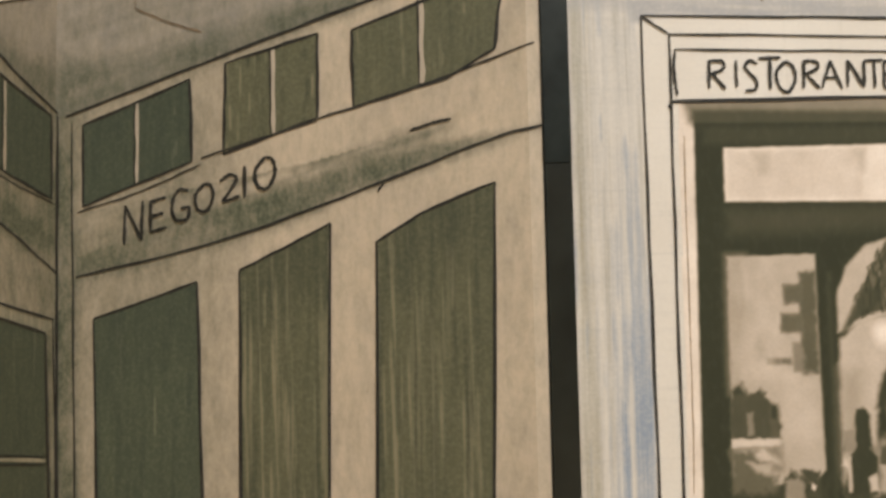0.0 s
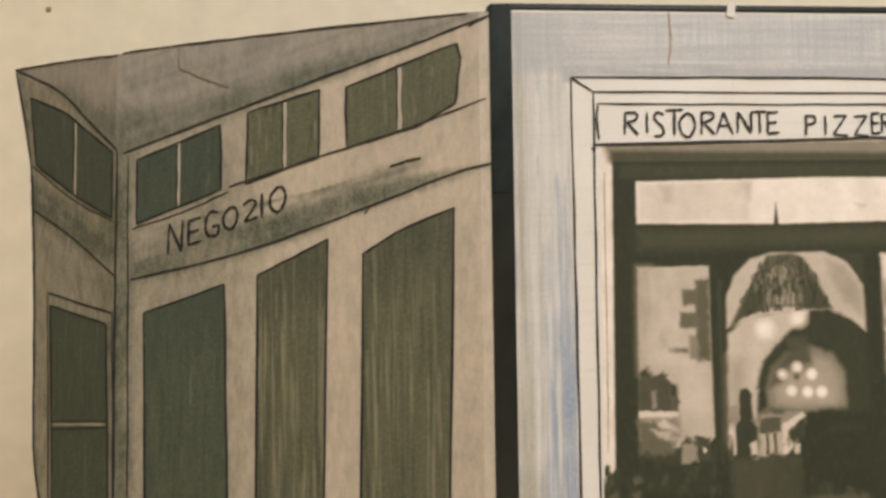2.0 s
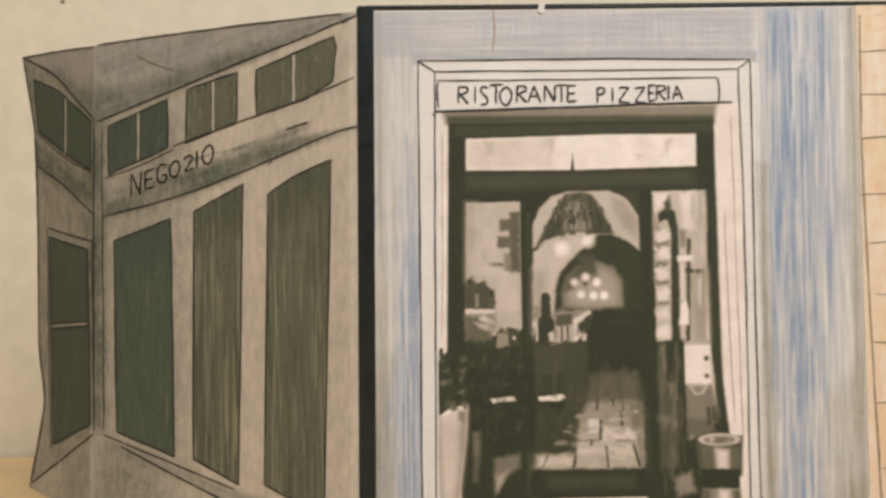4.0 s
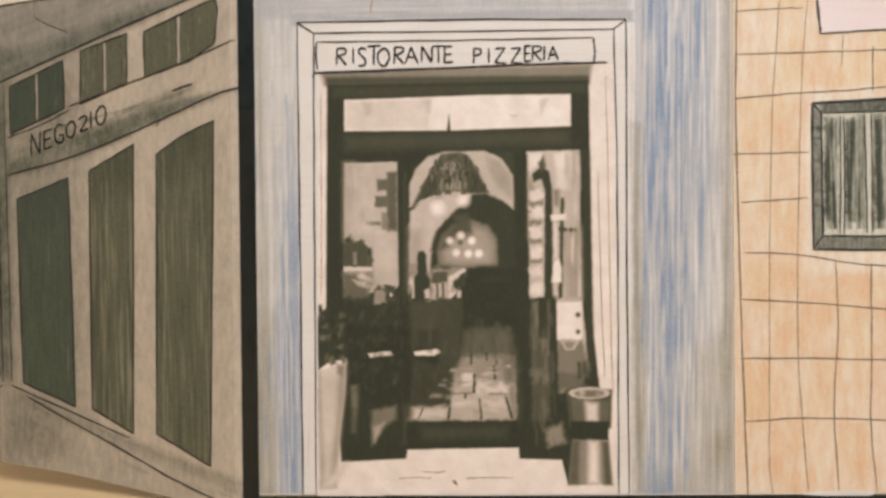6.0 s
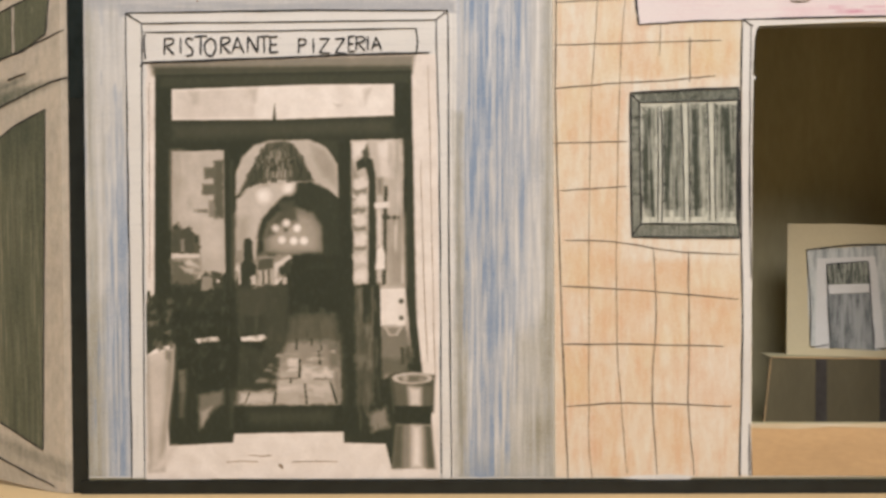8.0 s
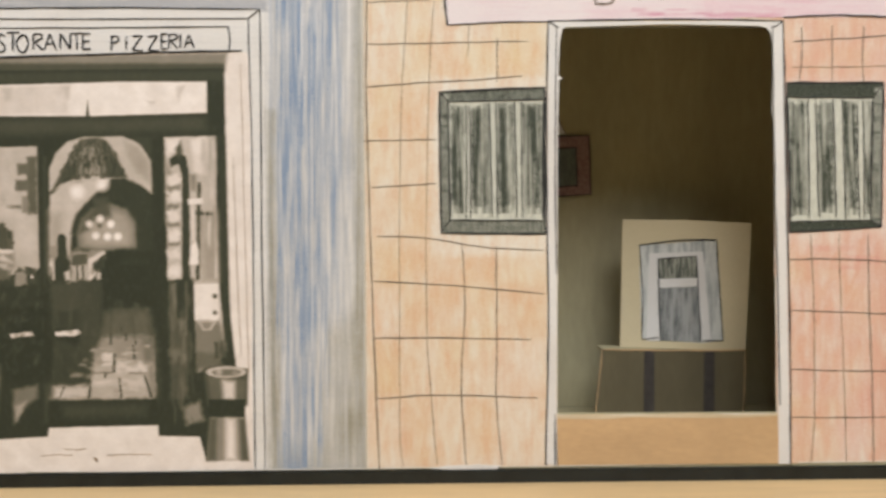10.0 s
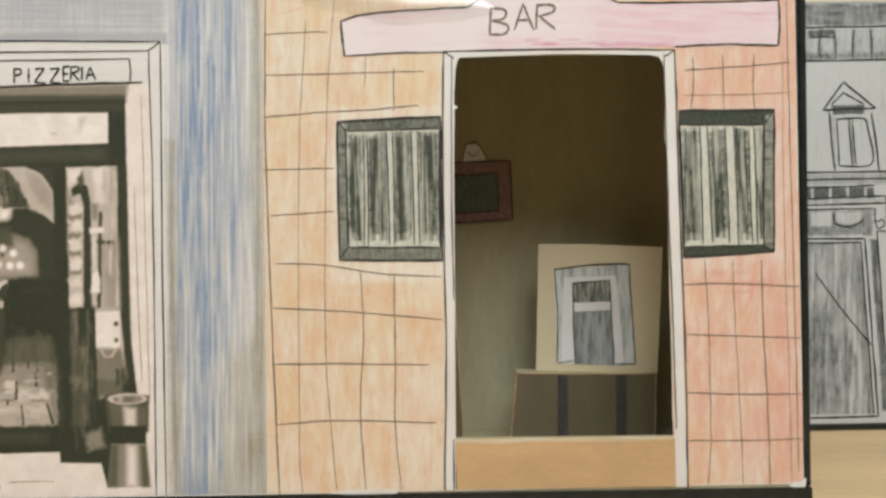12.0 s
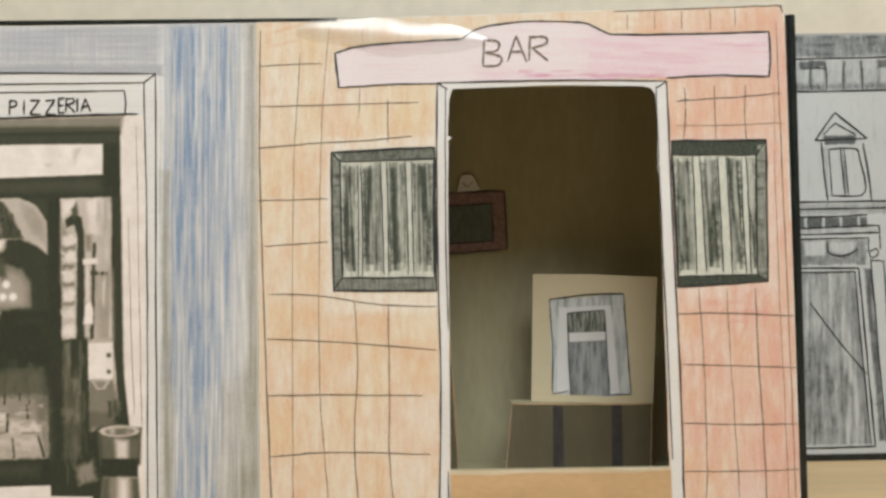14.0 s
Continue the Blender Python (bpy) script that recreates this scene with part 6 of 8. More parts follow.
tint.outline = [(160.6, 3.2), (233.2, 3.2), (234.0, 172.0), (316.2, 172.2), (318.4, 3.4), (368.8, 3.8), (367.3, 199.9), (366.4, 202.0), (363.8, 202.8), (160.6, 197.3)]
tint.link("pencil_tiles", TILE_PAPER, bar, "peach, yellow and rose pencil shading in patches")
lines("border_line", on_front, THIN_INK, bar, "thin pencil border near the cut edge", [(0.5, (300, 200.6), (335, 201.6), (363.6, 202.4), (366.0, 201.6), (366.9, 199.4)), (0.35, (364.0, 196), (365.0, 140), (366.4, 60), (367.0, 8))], 0.15)
lines("tile_line", on_front, THIN_INK, bar, "thin hand-drawn tile joint in dark pencil", [
    (0.41, (161.7, 180.3), (174.6, 181.0), (185.4, 181.2)),
    (0.41, (161.5, 164.6), (189.5, 165.0), (222.9, 165.7)),
    (0.45, (160.8, 148.3), (183.9, 150.2), (202.2, 150.9), (220.6, 152.5)),
    (0.41, (160.1, 128.0), (176.1, 128.3), (187.5, 128.4)),
    (0.41, (162.9, 110.3), (175.9, 111.0), (187.3, 111.8)),
    (0.41, (164.4, 91.9), (182.1, 91.1), (208.0, 87.1), (228.6, 86.2)),
    (0.45, (163.3, 74.6), (197.0, 72.5), (228.5, 69.3)),
    (0.49, (162.8, 52.9), (192.4, 52.7), (223.3, 51.9)),
    (0.45, (164.0, 29.6), (187.8, 30.8), (225.9, 29.4)),
    (0.57, (161.9, 194.2), (161.2, 142.7), (162.3, 95.2), (163.4, 51.8), (165.1, 2.5)),
    (0.41, (197.2, 88.7), (198.2, 64.4), (196.6, 33.9), (198.4, 3.8)),
    (0.41, (210.2, 87.7), (210.4, 51.2), (210.0, 29.4), (212.1, 3.6)),
    (0.41, (211.1, 166.8), (210.9, 150.2)),
    (0.45, (324.2, 165.1), (345.6, 166.3), (365.2, 167.8)),
    (0.49, (322.9, 81.8), (338.7, 82.0), (368.3, 80.4)),
    (0.41, (323.7, 62.3), (345.2, 61.4), (368.9, 60.3)),
    (0.45, (324.0, 39.6), (347.3, 38.7), (369.2, 38.6)),
    (0.41, (323.5, 21.0), (347.2, 20.7), (369.6, 21.0)),
    (0.41, (327.3, 170.7), (327.5, 160.8), (326.3, 149.5)),
    (0.41, (339.1, 171.1), (339.2, 149.9)),
    (0.41, (351.3, 171.0), (350.8, 160.6), (351.2, 149.8)),
    (0.49, (353.3, 91.4), (353.9, 62.2), (355.2, 32.0), (355.8, 3.5)),
], 0.16)
lines("tile_line", on_front, FAINT_INK, bar, "faint tile joint in brown pencil", [
    (0.33, (177.3, 186.0), (175.6, 160.0), (174.5, 142.9), (173.4, 90.2), (173.1, 31.0)),
    (0.37, (173.1, 31.0), (172.9, 16.0), (174.0, 3.0)),
    (0.33, (188.8, 196.0), (187.1, 180.3), (184.9, 147.5), (183.5, 90.1)),
    (0.41, (183.5, 91.3), (183.7, 53.6), (185.2, 28.0), (187.2, 4.3)),
    (0.25, (201.5, 194.6), (201.3, 190.0)),
    (0.33, (200.3, 171.6), (199.8, 159.6)),
    (0.33, (323.7, 155.4), (345.5, 155.4), (365.6, 156.1)),
    (0.25, (362.6, 170.9), (362.3, 147.5)),
    (0.45, (331.1, 91.6), (332.5, 62.4), (332.7, 20.6), (331.3, 3.4)),
    (0.41, (342.0, 91.5), (343.0, 62.3), (344.4, 30.0), (345.2, 3.7)),
    (0.29, (362.1, 145.3), (362.6, 93.1), (363.6, 49.4), (364.3, 4.2)),
    (0.37, (305.4, 199.5), (305.3, 193.6)),
    (0.37, (316.1, 200.3), (316.0, 193.5)),
    (0.37, (326.8, 200.6), (326.7, 193.5)),
    (0.37, (338.0, 201.0), (338.3, 193.3)),
    (0.37, (347.9, 200.9), (348.1, 194.2)),
], 0.14)
SIGN = [(190.8, 185.1), (201.2, 187.9), (227.6, 189.7), (239.8, 190.2), (247.6, 195.1), (269.8, 197.1), (289.7, 196.0), (294.1, 193.7), (298.5, 191.5), (329.7, 191.4), (361.1, 192.0), (361.1, 174.6), (320.4, 174.3), (231.8, 173.0), (192.2, 171.8)]
sign = Sheet(on_front, SIGN, 0.5, 0.12).coat("pink", -0.02).coat("red", 0.0)
sign.lay("pink", [(285, 170), (365, 170), (365, 195), (285, 195)], 0.42, 22.0)
sign.lay("pink", [(245, 172), (330, 172), (330, 178), (245, 178)], 0.40, 5.0)
sign.lay("red", [(288, 172), (320, 173), (320, 176.5), (292, 175.5)], 0.30, 3.0)
sign.hatch("pink", SIGN, (0.3, 0.6), 60, (0.6, 1.2), (8, 30), (1.0, 0.0), (0.2, 0.6), 0.04)
sign.hatch("pink", [(290, 174), (361, 174), (361, 192), (290, 192)], (0.5, 0.85), 40, (0.5, 1.0), (8, 34), (1.0, -0.02), (0.3, 0.7), 0.04)
sign.hatch("red", [(262, 173), (320, 173), (320, 178), (262, 178)], (0.3, 0.65), 18, (0.5, 0.9), (5, 16), (1.0, 0.0), (0.3, 0.8), 0.05)
sign.hatch("red", [(310, 178), (361, 178), (361, 190), (310, 190)], (0.2, 0.4), 10, (0.5, 0.8), (6, 24), (1.0, -0.03), (0.3, 0.7), 0.03)
sign.mottle("pink", 0.25, 12.0)
sign.link("sign", SIGN_PAPER, bar, "pale pink pencil sign board with magenta strokes")
lines("sign_line", on_front, INK, bar, "black pen outline of the sign", [
    (0.7, (190.8, 185.1), (201.2, 187.9), (227.6, 189.7), (239.8, 190.2)),
    (0.6, (239.8, 190.2), (247.6, 194.6), (260.9, 196.7), (272.0, 197.1), (287.5, 196.3), (293.0, 194.2), (298.5, 191.5)),
    (0.7, (298.5, 191.5), (329.7, 191.4), (361.1, 192.0)),
    (0.8, (361.1, 192.0), (361.5, 183.5), (360.8, 174.3)),
    (0.7, (360.8, 174.3), (340.5, 175.0), (320.4, 174.3)),
    (0.5, (231.8, 173.0), (212.0, 172.7), (192.2, 171.6)),
    (0.8, (190.8, 185.1), (191.4, 178.5), (192.2, 171.6)),
], 0.3)
letter(on_front, THIN_INK, bar, 0.8, 0.32, [(249.0, 190.1), (248.4, 179.5)], [(249.0, 189.9), (254.4, 189.0), (254.0, 185.8), (249.3, 184.8)], [(249.3, 184.8), (255.4, 183.1), (254.3, 179.9), (248.4, 179.5)])
letter(on_front, THIN_INK, bar, 0.8, 0.32, [(258.0, 181.2), (261.5, 191.4)], [(261.5, 191.4), (265.5, 181.1)], [(259.5, 185.0), (264.4, 185.2)])
letter(on_front, THIN_INK, bar, 0.8, 0.32, [(266.4, 181.5), (266.9, 191.3)], [(266.6, 190.8), (272.6, 190.8), (273.3, 188.3), (267.2, 186.4)], [(268.0, 186.4), (273.9, 181.4)])
fill("door_surround", on_front, WHITE_PAPER, bar, [(230.6, 172.7), (234.4, 170.9), (233.0, 24.8), (233.7, 3.7), (229.3, 3.8)], 0.12, "white painted door surround")
fill("door_surround", on_front, WHITE_PAPER, bar, [(316.0, 171.2), (320.3, 172.7), (323.4, 3.0), (319.0, 3.0), (318.7, 23.7)], 0.12)
fill("door_surround", on_front, WHITE_PAPER, bar, [(230.6, 172.9), (320.3, 172.9), (316.4, 171.0), (276.0, 171.9), (234.4, 170.7)], 0.14)
for sliver in ([(233.4, 171.2), (238.4, 171.4), (236.0, 170.2), (234.9, 166.0), (234.5, 158.0), (233.4, 157.0)], [(233.2, 157.0), (234.4, 156.0), (234.2, 152.6), (235.8, 151.6), (234.4, 150.6), (234.2, 138.0), (233.2, 130.0)],
               [(316.8, 171.2), (309.0, 171.4), (314.0, 170.4), (315.6, 168.0), (316.2, 150.0), (316.0, 138.0), (317.4, 130.0)]):
    fill("torn_edge", on_front, WHITE_PAPER, bar, sliver, 0.1, rough=0.12)
lines("surround_line", on_front, INK, bar, "black pen lines beside the open doorway", [
    (0.7, (230.4, 173.1), (229.6, 120.5), (230.1, 55.3), (228.9, 3.4)),
    (0.5, (233.6, 171.4), (232.9, 120.5), (233.3, 77.1)),
    (0.6, (230.4, 173.1), (276.0, 173.7), (320.3, 172.9)),
    (0.7, (320.3, 172.9), (321.4, 119.6), (323.2, 49.9), (323.4, 2.5)),
    (0.5, (316.0, 171.2), (317.0, 119.7), (319.4, 25.8)),
    (0.5, (232.6, 23.0), (232.6, 3.3)),
    (0.5, (230.4, 173.1), (234.4, 170.5)),
    (0.5, (320.3, 172.9), (316.4, 170.4)),
], 0.3)
def drawn_shutter(outer, inner, slats, hinge):
    """A pencil shutter: a bevelled rim round four slats with bare paper between them."""
    sheet = Sheet(on_front, outer, 0.34, 0.1).coat("lead", 0.5)
    sheet.mottle("lead", 0.3, 6.0)
    (ax, az), (bx, bz), (cx, cz), (dx, dz) = outer
    sheet.hatch("lead", outer, (0.3, 1.0), 120, (0.4, 0.8), (4, 16), (1.0, 0.0), (0.3, 0.8), 0.05)
    sheet.lay("lead", [(ax, az), (bx, bz), inner[1], inner[0]], 0.70 if hinge < 0 else 1.05, 0.6, 0.3, 0.8)
    sheet.lay("lead", [(dx, dz), (cx, cz), inner[2], inner[3]], 0.58 if hinge < 0 else 0.98, 0.6, 0.3, 0.8)
    sheet.lay("lead", inner, -0.2, 0.3, 0.1)
    for slat in slats:
        (lx, lz), (rx, rz), (sx, sz), (px, pz) = slat
        sheet.lay("lead", [(lx + 0.9, lz - 1.6), (rx - 0.7, rz - 1.2), (sx - 0.9, sz + 4.0), (px + 0.8, pz + 4.5)], random.uniform(0.50, 0.66), 1.2, 1.0)
        sheet.hatch("lead", [(lx + 0.5, lz - 0.6), (rx - 0.4, rz - 0.6), (sx - 0.4, sz + 1.6), (px + 0.5, pz + 1.6)], (0.75, 1.1), 30, (0.4, 0.8), (18, 42), ((px - lx) / (lz - pz) * -1.0, 1.0), (0.25, 0.65), 0.015)
        sheet.hatch("lead", slat, (0.0, 0.2), 10, (0.4, 0.7), (14, 40), ((px - lx) / (lz - pz) * -1.0, 1.0), (0.5, 0.9), 0.015)
    glint = (outer[0], inner[0]) if hinge < 0 else (outer[1], inner[1])
    sheet.spot("lead", (glint[0][0] + glint[1][0]) / 2 - 0.6 * hinge, (glint[0][1] + glint[1][1]) / 2, 0.9, 0.05, 0.8)
    sheet.link("shutter", SHUTTER_PAPER, bar, "black-green pencil shutter with bare paper between slats")
    rim = [(0.8, *pair) for pair in zip(outer, outer[1:] + outer[:1])] + [(0.55, *pair) for pair in zip(inner, inner[1:] + inner[:1])]
    corners = (0, 3) if hinge < 0 else (1, 2)
    rim += [(0.5, outer[k], inner[k]) for k in corners]
    edges = []
    for (lx, lz), (rx, rz), (sx, sz), (px, pz) in slats:
        edges += [(0.5, (lx, lz), ((lx + px) / 2 + random.uniform(-0.3, 0.3), (lz + pz) / 2), (px, pz)), (0.5, (rx, rz), ((rx + sx) / 2 + random.uniform(-0.3, 0.3), (rz + sz) / 2), (sx, sz))]
    lines("shutter_line", on_front, INK, bar, "", rim + edges, 0.3)


random.seed(31)
drawn_shutter([(189.0, 146.4), (228.9, 148.1), (229.1, 92.2), (189.2, 92.9)], [(192.2, 142.8), (228.7, 143.4), (228.3, 97.4), (192.7, 97.8)],
              [[(192.4, 142.2), (199.1, 141.4), (198.9, 98.5), (193.0, 98.6)], [(200.4, 141.2), (207.9, 142.6), (208.8, 98.7), (200.5, 98.5)],
               [(210.3, 142.8), (217.5, 142.8), (218.4, 98.6), (210.7, 98.4)], [(220.1, 142.6), (228.4, 142.4), (228.0, 98.4), (220.3, 98.3)]], -1)
drawn_shutter([(321.6, 149.4), (359.0, 149.4), (358.3, 94.1), (323.0, 92.2)], [(321.7, 143.9), (355.0, 143.5), (354.2, 96.8), (323.1, 96.4)],
              [[(322.0, 143.4), (329.8, 143.4), (330.5, 97.4), (323.4, 97.0)], [(332.6, 143.4), (339.6, 143.0), (340.9, 98.0), (334.2, 98.2)],
               [(343.0, 143.2), (348.9, 142.6), (349.8, 97.4), (344.4, 96.9)], [(350.9, 142.8), (354.6, 142.8), (354.1, 97.6), (351.8, 97.4)]], 1)
part("door_sill", slab(on_front, [(233.2, 3.4), (318.8, 3.2), (318.6, 22.2), (300, 21.6), (276, 22.5), (250, 21.4), (233.2, 22.0)], 0.12, 1.2), KRAFT, box, "torn pale kraft strip under the doorway")
part("sill_edge", slab(on_front, [(233.2, 21.4), (250, 20.9), (262, 21.6), (284, 21.2), (302, 21.0), (318.6, 21.6), (318.6, 22.6), (303, 22.3), (284, 23.0), (262, 22.5), (246, 22.9), (233.2, 22.7)], 0.2, 1.4), PALE_TEAR, box, "torn pale paper edge")


def glare_tape(x0, x1):
    """A strip of clear tape running down across the sheet's upper edge, puffed up slightly and shaped to its glare."""
    bm = bmesh.new()
    rows = []
    for i in range(25):
        v = i / 24
        tall = 2.2 + 5.0 * math.sin(math.pi * v) ** 0.9 + 0.5 * math.sin(17 * v)
        middle = 194.0 - 5.0 * v + 0.6 * math.sin(9 * v)
        row = []
        for k in range(13):
            u = k / 6 - 1
            row.append(bm.verts.new(((x0 + (x1 - x0) * v) * MM, (-0.42 - (0.24 + 0.05 * math.sin(13 * v)) * tall * (1 - u * u)) * MM, (middle + tall * u) * MM)))
        rows.append(row)
    for a, b in zip(rows, rows[1:]):
        for k in range(12):
            bm.faces.new((a[k], b[k], b[k + 1], a[k + 1])).smooth = True
    return bm


part("strip_tape", block(bmesh.new(), (LEFT - 5.0, -0.75, 146.5), (LEFT + 0.9, -0.52, TOP + 0.6), 0.1), STRIP_TAPE, box, "dark glossy tape on the edge")
part("paper_chip", slab(on_front, [(44.0, 196.0), (46.2, 195.4), (46.8, 199.6), (44.6, 199.8)], 0.5, 0.4), WHITE_PAPER, box, "small torn white chip")
part("paper_chip", slab(on_front, [(363.0, 2.8), (366.0, 1.6), (369.4, 2.0), (369.8, 6.0), (367.6, 4.2), (365.2, 4.4)], 0.4, 0.3), WHITE_PAPER, box, "crumpled white chip at the corner")
part("paper_chip", slab(on_front, [(185.0, 2.6), (196.0, 2.0), (210.0, 2.2), (212.0, 3.4), (203.0, 4.0), (190.0, 3.6)], 0.4, 0.3), WHITE_PAPER, box, "torn white paper edge at the foot")
# added to catch the lamp's glare along the edge
part("tape", glare_tape(176, 250), TAPE, box, "clear glossy tape over the upper edge")

# ---- inside the bar ----

counter = thing("counter", "folded brown card counter with dark stripes inside the box", "counter")
# the front is coloured darker to carry the shadow it stands in
part("counter_front", slab(on_counter, [(260.0, 3.2), (325.0, 3.2), (326.1, 39.4), (263.8, 38.5)], 0.0, 0.8), DARK_AND_SHADED_CARD, counter, "dark brown card front")
STRIPE = plain("dark_stripe_pencil", (0.05, 0.042, 0.036), 0.7, 0.3, 0.3, 200)

top_bm = bmesh.new()
top_corners = [(x, on_counter(x, 40, 0).y / MM + back) for x, back in ((264.1, 0.9), (325.8, 0.9), (325.8, 15), (264.1, 15))]
low = [top_bm.verts.new((x * MM, y * MM, 0.0378)) for x, y in top_corners]
high = [top_bm.verts.new((x * MM, y * MM, 0.0385)) for x, y in top_corners]
top_bm.faces.new(low[::-1]), top_bm.faces.new(high)
for i in range(4):
    top_bm.faces.new((low[i], low[(i + 1) % 4], high[(i + 1) % 4], high[i]))
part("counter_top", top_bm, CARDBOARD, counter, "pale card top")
for stripe_x in (284.5, 310.4):
    part("stripe", slab(on_counter, [(stripe_x - 2.4, 3.4), (stripe_x + 2.4, 3.4), (stripe_x + 2.4, 39.0), (stripe_x - 2.0, 39.0)], 0.12, 0.1), STRIPE, counter, "dark brown pencil stripe")
lines("counter_edge", on_counter, KRAFT, counter, "pale cut edge", [(0.5, (264.0, 38.3), (260.4, 4.0)), (0.5, (325.90000000000003, 39.199999999999996), (324.6, 4.0)), (0.6, (263.8, 38.5), (295.0, 38.7), (326.1, 39.4))])
card = thing("picture_card", "cream card with a grey pencil doorway leaning on the counter", "picture")
card_sheet = part("card_sheet", slab(on_card, [(273.9, 37.5), (327.6, 38.3), (331.9, 96.2), (302.4, 97.9), (276.4, 98.4)], 0.0, 0.6), paper("cream_card", (0.60, 0.515, 0.335), (0.55, 0.465, 0.295)), card, "cream card sheet")
fill("drawn_doorway", on_card, CARD_GREY, card_sheet, [(283.6, 86.1), (316.8, 88.5), (318.3, 42.6), (309.5, 41.3), (289.1, 42.1), (283.5, 42.7)], 0.1, "grey pencil door surround")
fill("drawn_opening", on_card, WHITE_PAPER, card_sheet, [(287.9, 82.3), (311.0, 83.3), (313.4, 42.5), (285.5, 41.7)], 0.16)
fill("drawn_door", on_card, SHUTTER, card_sheet, [(291.4, 79.7), (308.2, 81.0), (309.0, 41.8), (291.6, 41.9)], 0.22, "dark pencil door")
fill("drawn_light", on_card, WHITE_PAPER, card_sheet, [(291.2, 70.4), (308.2, 71.1), (308.1, 67.2), (291.1, 66.2)], 0.28)
fill("drawn_door", on_card, SLATE, card_sheet, [(291.6, 66.0), (308.6, 66.9), (309.0, 41.8), (291.6, 41.9)], 0.25)
lines("drawn_line", on_card, INK, card_sheet, "black pen outline", [
    (0.7, (283.6, 86.1), (302.2, 88.4), (316.8, 88.5)),
    (0.5, (283.6, 86.1), (284.4, 61.7), (283.5, 42.7)),
    (0.6, (316.8, 88.5), (317.5, 67.3), (318.3, 42.6)),
    (0.5, (291.4, 79.7), (291.6, 41.9)),
    (0.5, (308.2, 81.0), (309.0, 41.8)),
    (0.5, (291.4, 79.7), (308.2, 81.0)),
    (0.4, (283.5, 42.2), (291.1, 43.4)),
    (0.4, (309.5, 42.4), (318.3, 42.6)),
], 0.4)
tv = thing("wall_screen", "plum-framed drawn screen stuck on the brown inner wall", "screen")
fill("screen_frame", on_inner, PLUM, tv, [(226.4, 140.6), (266.2, 141.4), (267.1, 111.4), (226.1, 108.9)], 0.8, "plum pencil frame")
fill("screen_glass", on_inner, TEAL_DARK, tv, [(229.2, 133.7), (259.5, 135.1), (260.2, 115.8), (229.0, 114.1)], 1.0, "dark grey-blue pencil screen")
lines("screen_line", on_inner, INK, tv, "", [
    (0.6, (226.4, 140.6), (266.2, 141.4)),
    (0.7, (266.2, 141.4), (267.1, 111.4)),
    (0.6, (267.1, 111.4), (226.1, 108.9)),
    (0.5, (259.5, 135.1), (260.2, 115.8)),
    (0.5, (229.2, 133.7), (259.5, 135.1)),
    (0.5, (229.0, 114.1), (260.2, 115.8)),
], 1.1)
ornament = thing("paper_ornament", "small cream paper ornament above the drawn screen", "ornament")
fill("ornament_sheet", on_inner, WHITE_PAPER, ornament, [(241.4, 141.0), (243.8, 149.6), (249.6, 150.2), (254.1, 142.1)], 1.2, "cream paper cut-out")
lines("ornament_line", on_inner, THIN_INK, ornament, "", [
    (0.5, (241.4, 141.0), (243.8, 149.6), (249.6, 150.2), (254.1, 142.1)),
    (0.5, (244.3, 146.2), (247.2, 143.9), (250.1, 146.7)),
], 1.4)
flap = thing("door_flap", "dark cut card flap folded inward beside the doorway", "card flap")
part("flap_sheet", slab(on_flap, [(230.6, 3.3), (238.4, 3.3), (234.4, 78.0), (230.6, 79.0)], 0.0, 0.5), DARK_AND_SHADED_CARD, flap, "dark card")
part("flap_edge", stroke(bmesh.new(), on_flap, 0.5, [(238.3, 4.0), (236.6, 40.0), (234.3, 77.5)], 0.1), KRAFT, flap, "pale cut edge of the flap")


# ---- the drawn shop wing, a folded sheet standing beside the box ----
random.seed(12)
shop = thing("shop_drawing", "tan folded paper sheet with a green pencil shop drawing", "drawing")

wing = part("paper_sheet", slab(on_panel, [(-133.5, 6.2), (-123.0, 5.3), (-104.2, 4.8), (-74.6, 1.7), (-46.5, -1.5), (-34.0, -2.6), (-21.5, -2.8), (-20.6, 60.0), (-20.4, 150.0), (-20.8, 196.6), (-42.5, 196.9), (-71.0, 196.7), (-105.9, 196.5), (-133.4, 195.8)], 0.0, 0.35), TAN_PAPER, shop, "tan drawing paper")
side = part("paper_sheet", slab(on_panel, [(-133.6, 195.8), (-177.4, 200.0), (-169.1, 165.6), (-166.2, 122.7), (-164.7, 73.1), (-160.7, 48.8), (-169.7, 12.2), (-150.0, 8.0), (-133.6, 6.2)], 0.0, 0.35), TAN_PAPER, shop, "tan drawing paper folded back")
wing_tint = Sheet(on_panel, [(-133.5, 6.2), (-123.0, 5.3), (-104.2, 4.8), (-74.6, 1.7), (-46.5, -1.5), (-34.0, -2.6), (-21.5, -2.8), (-20.6, 60.0), (-20.4, 150.0), (-20.8, 196.6), (-42.5, 196.9), (-71.0, 196.7), (-105.9, 196.5), (-133.4, 195.8)], 0.5, 0.04).coat("grey").coat("lead", -0.12)
side_tint = Sheet(on_panel, [(-133.6, 195.8), (-177.4, 200.0), (-169.1, 165.6), (-166.2, 122.7), (-164.7, 73.1), (-160.7, 48.8), (-169.7, 12.2), (-150.0, 8.0), (-133.6, 6.2)], 0.5, 0.04).coat("grey").coat("lead", 0.58)
wing_tint.lay("grey", [(-146.5, 162.6), (-147.1, 204.1), (-96.0, 199.3), (-58.9, 198.2), (-16.1, 197.5), (-42.5, 189.3), (-66.1, 183.0), (-95.9, 174.8), (-131.7, 164.7)], 0.72, 0.8, 0.4)
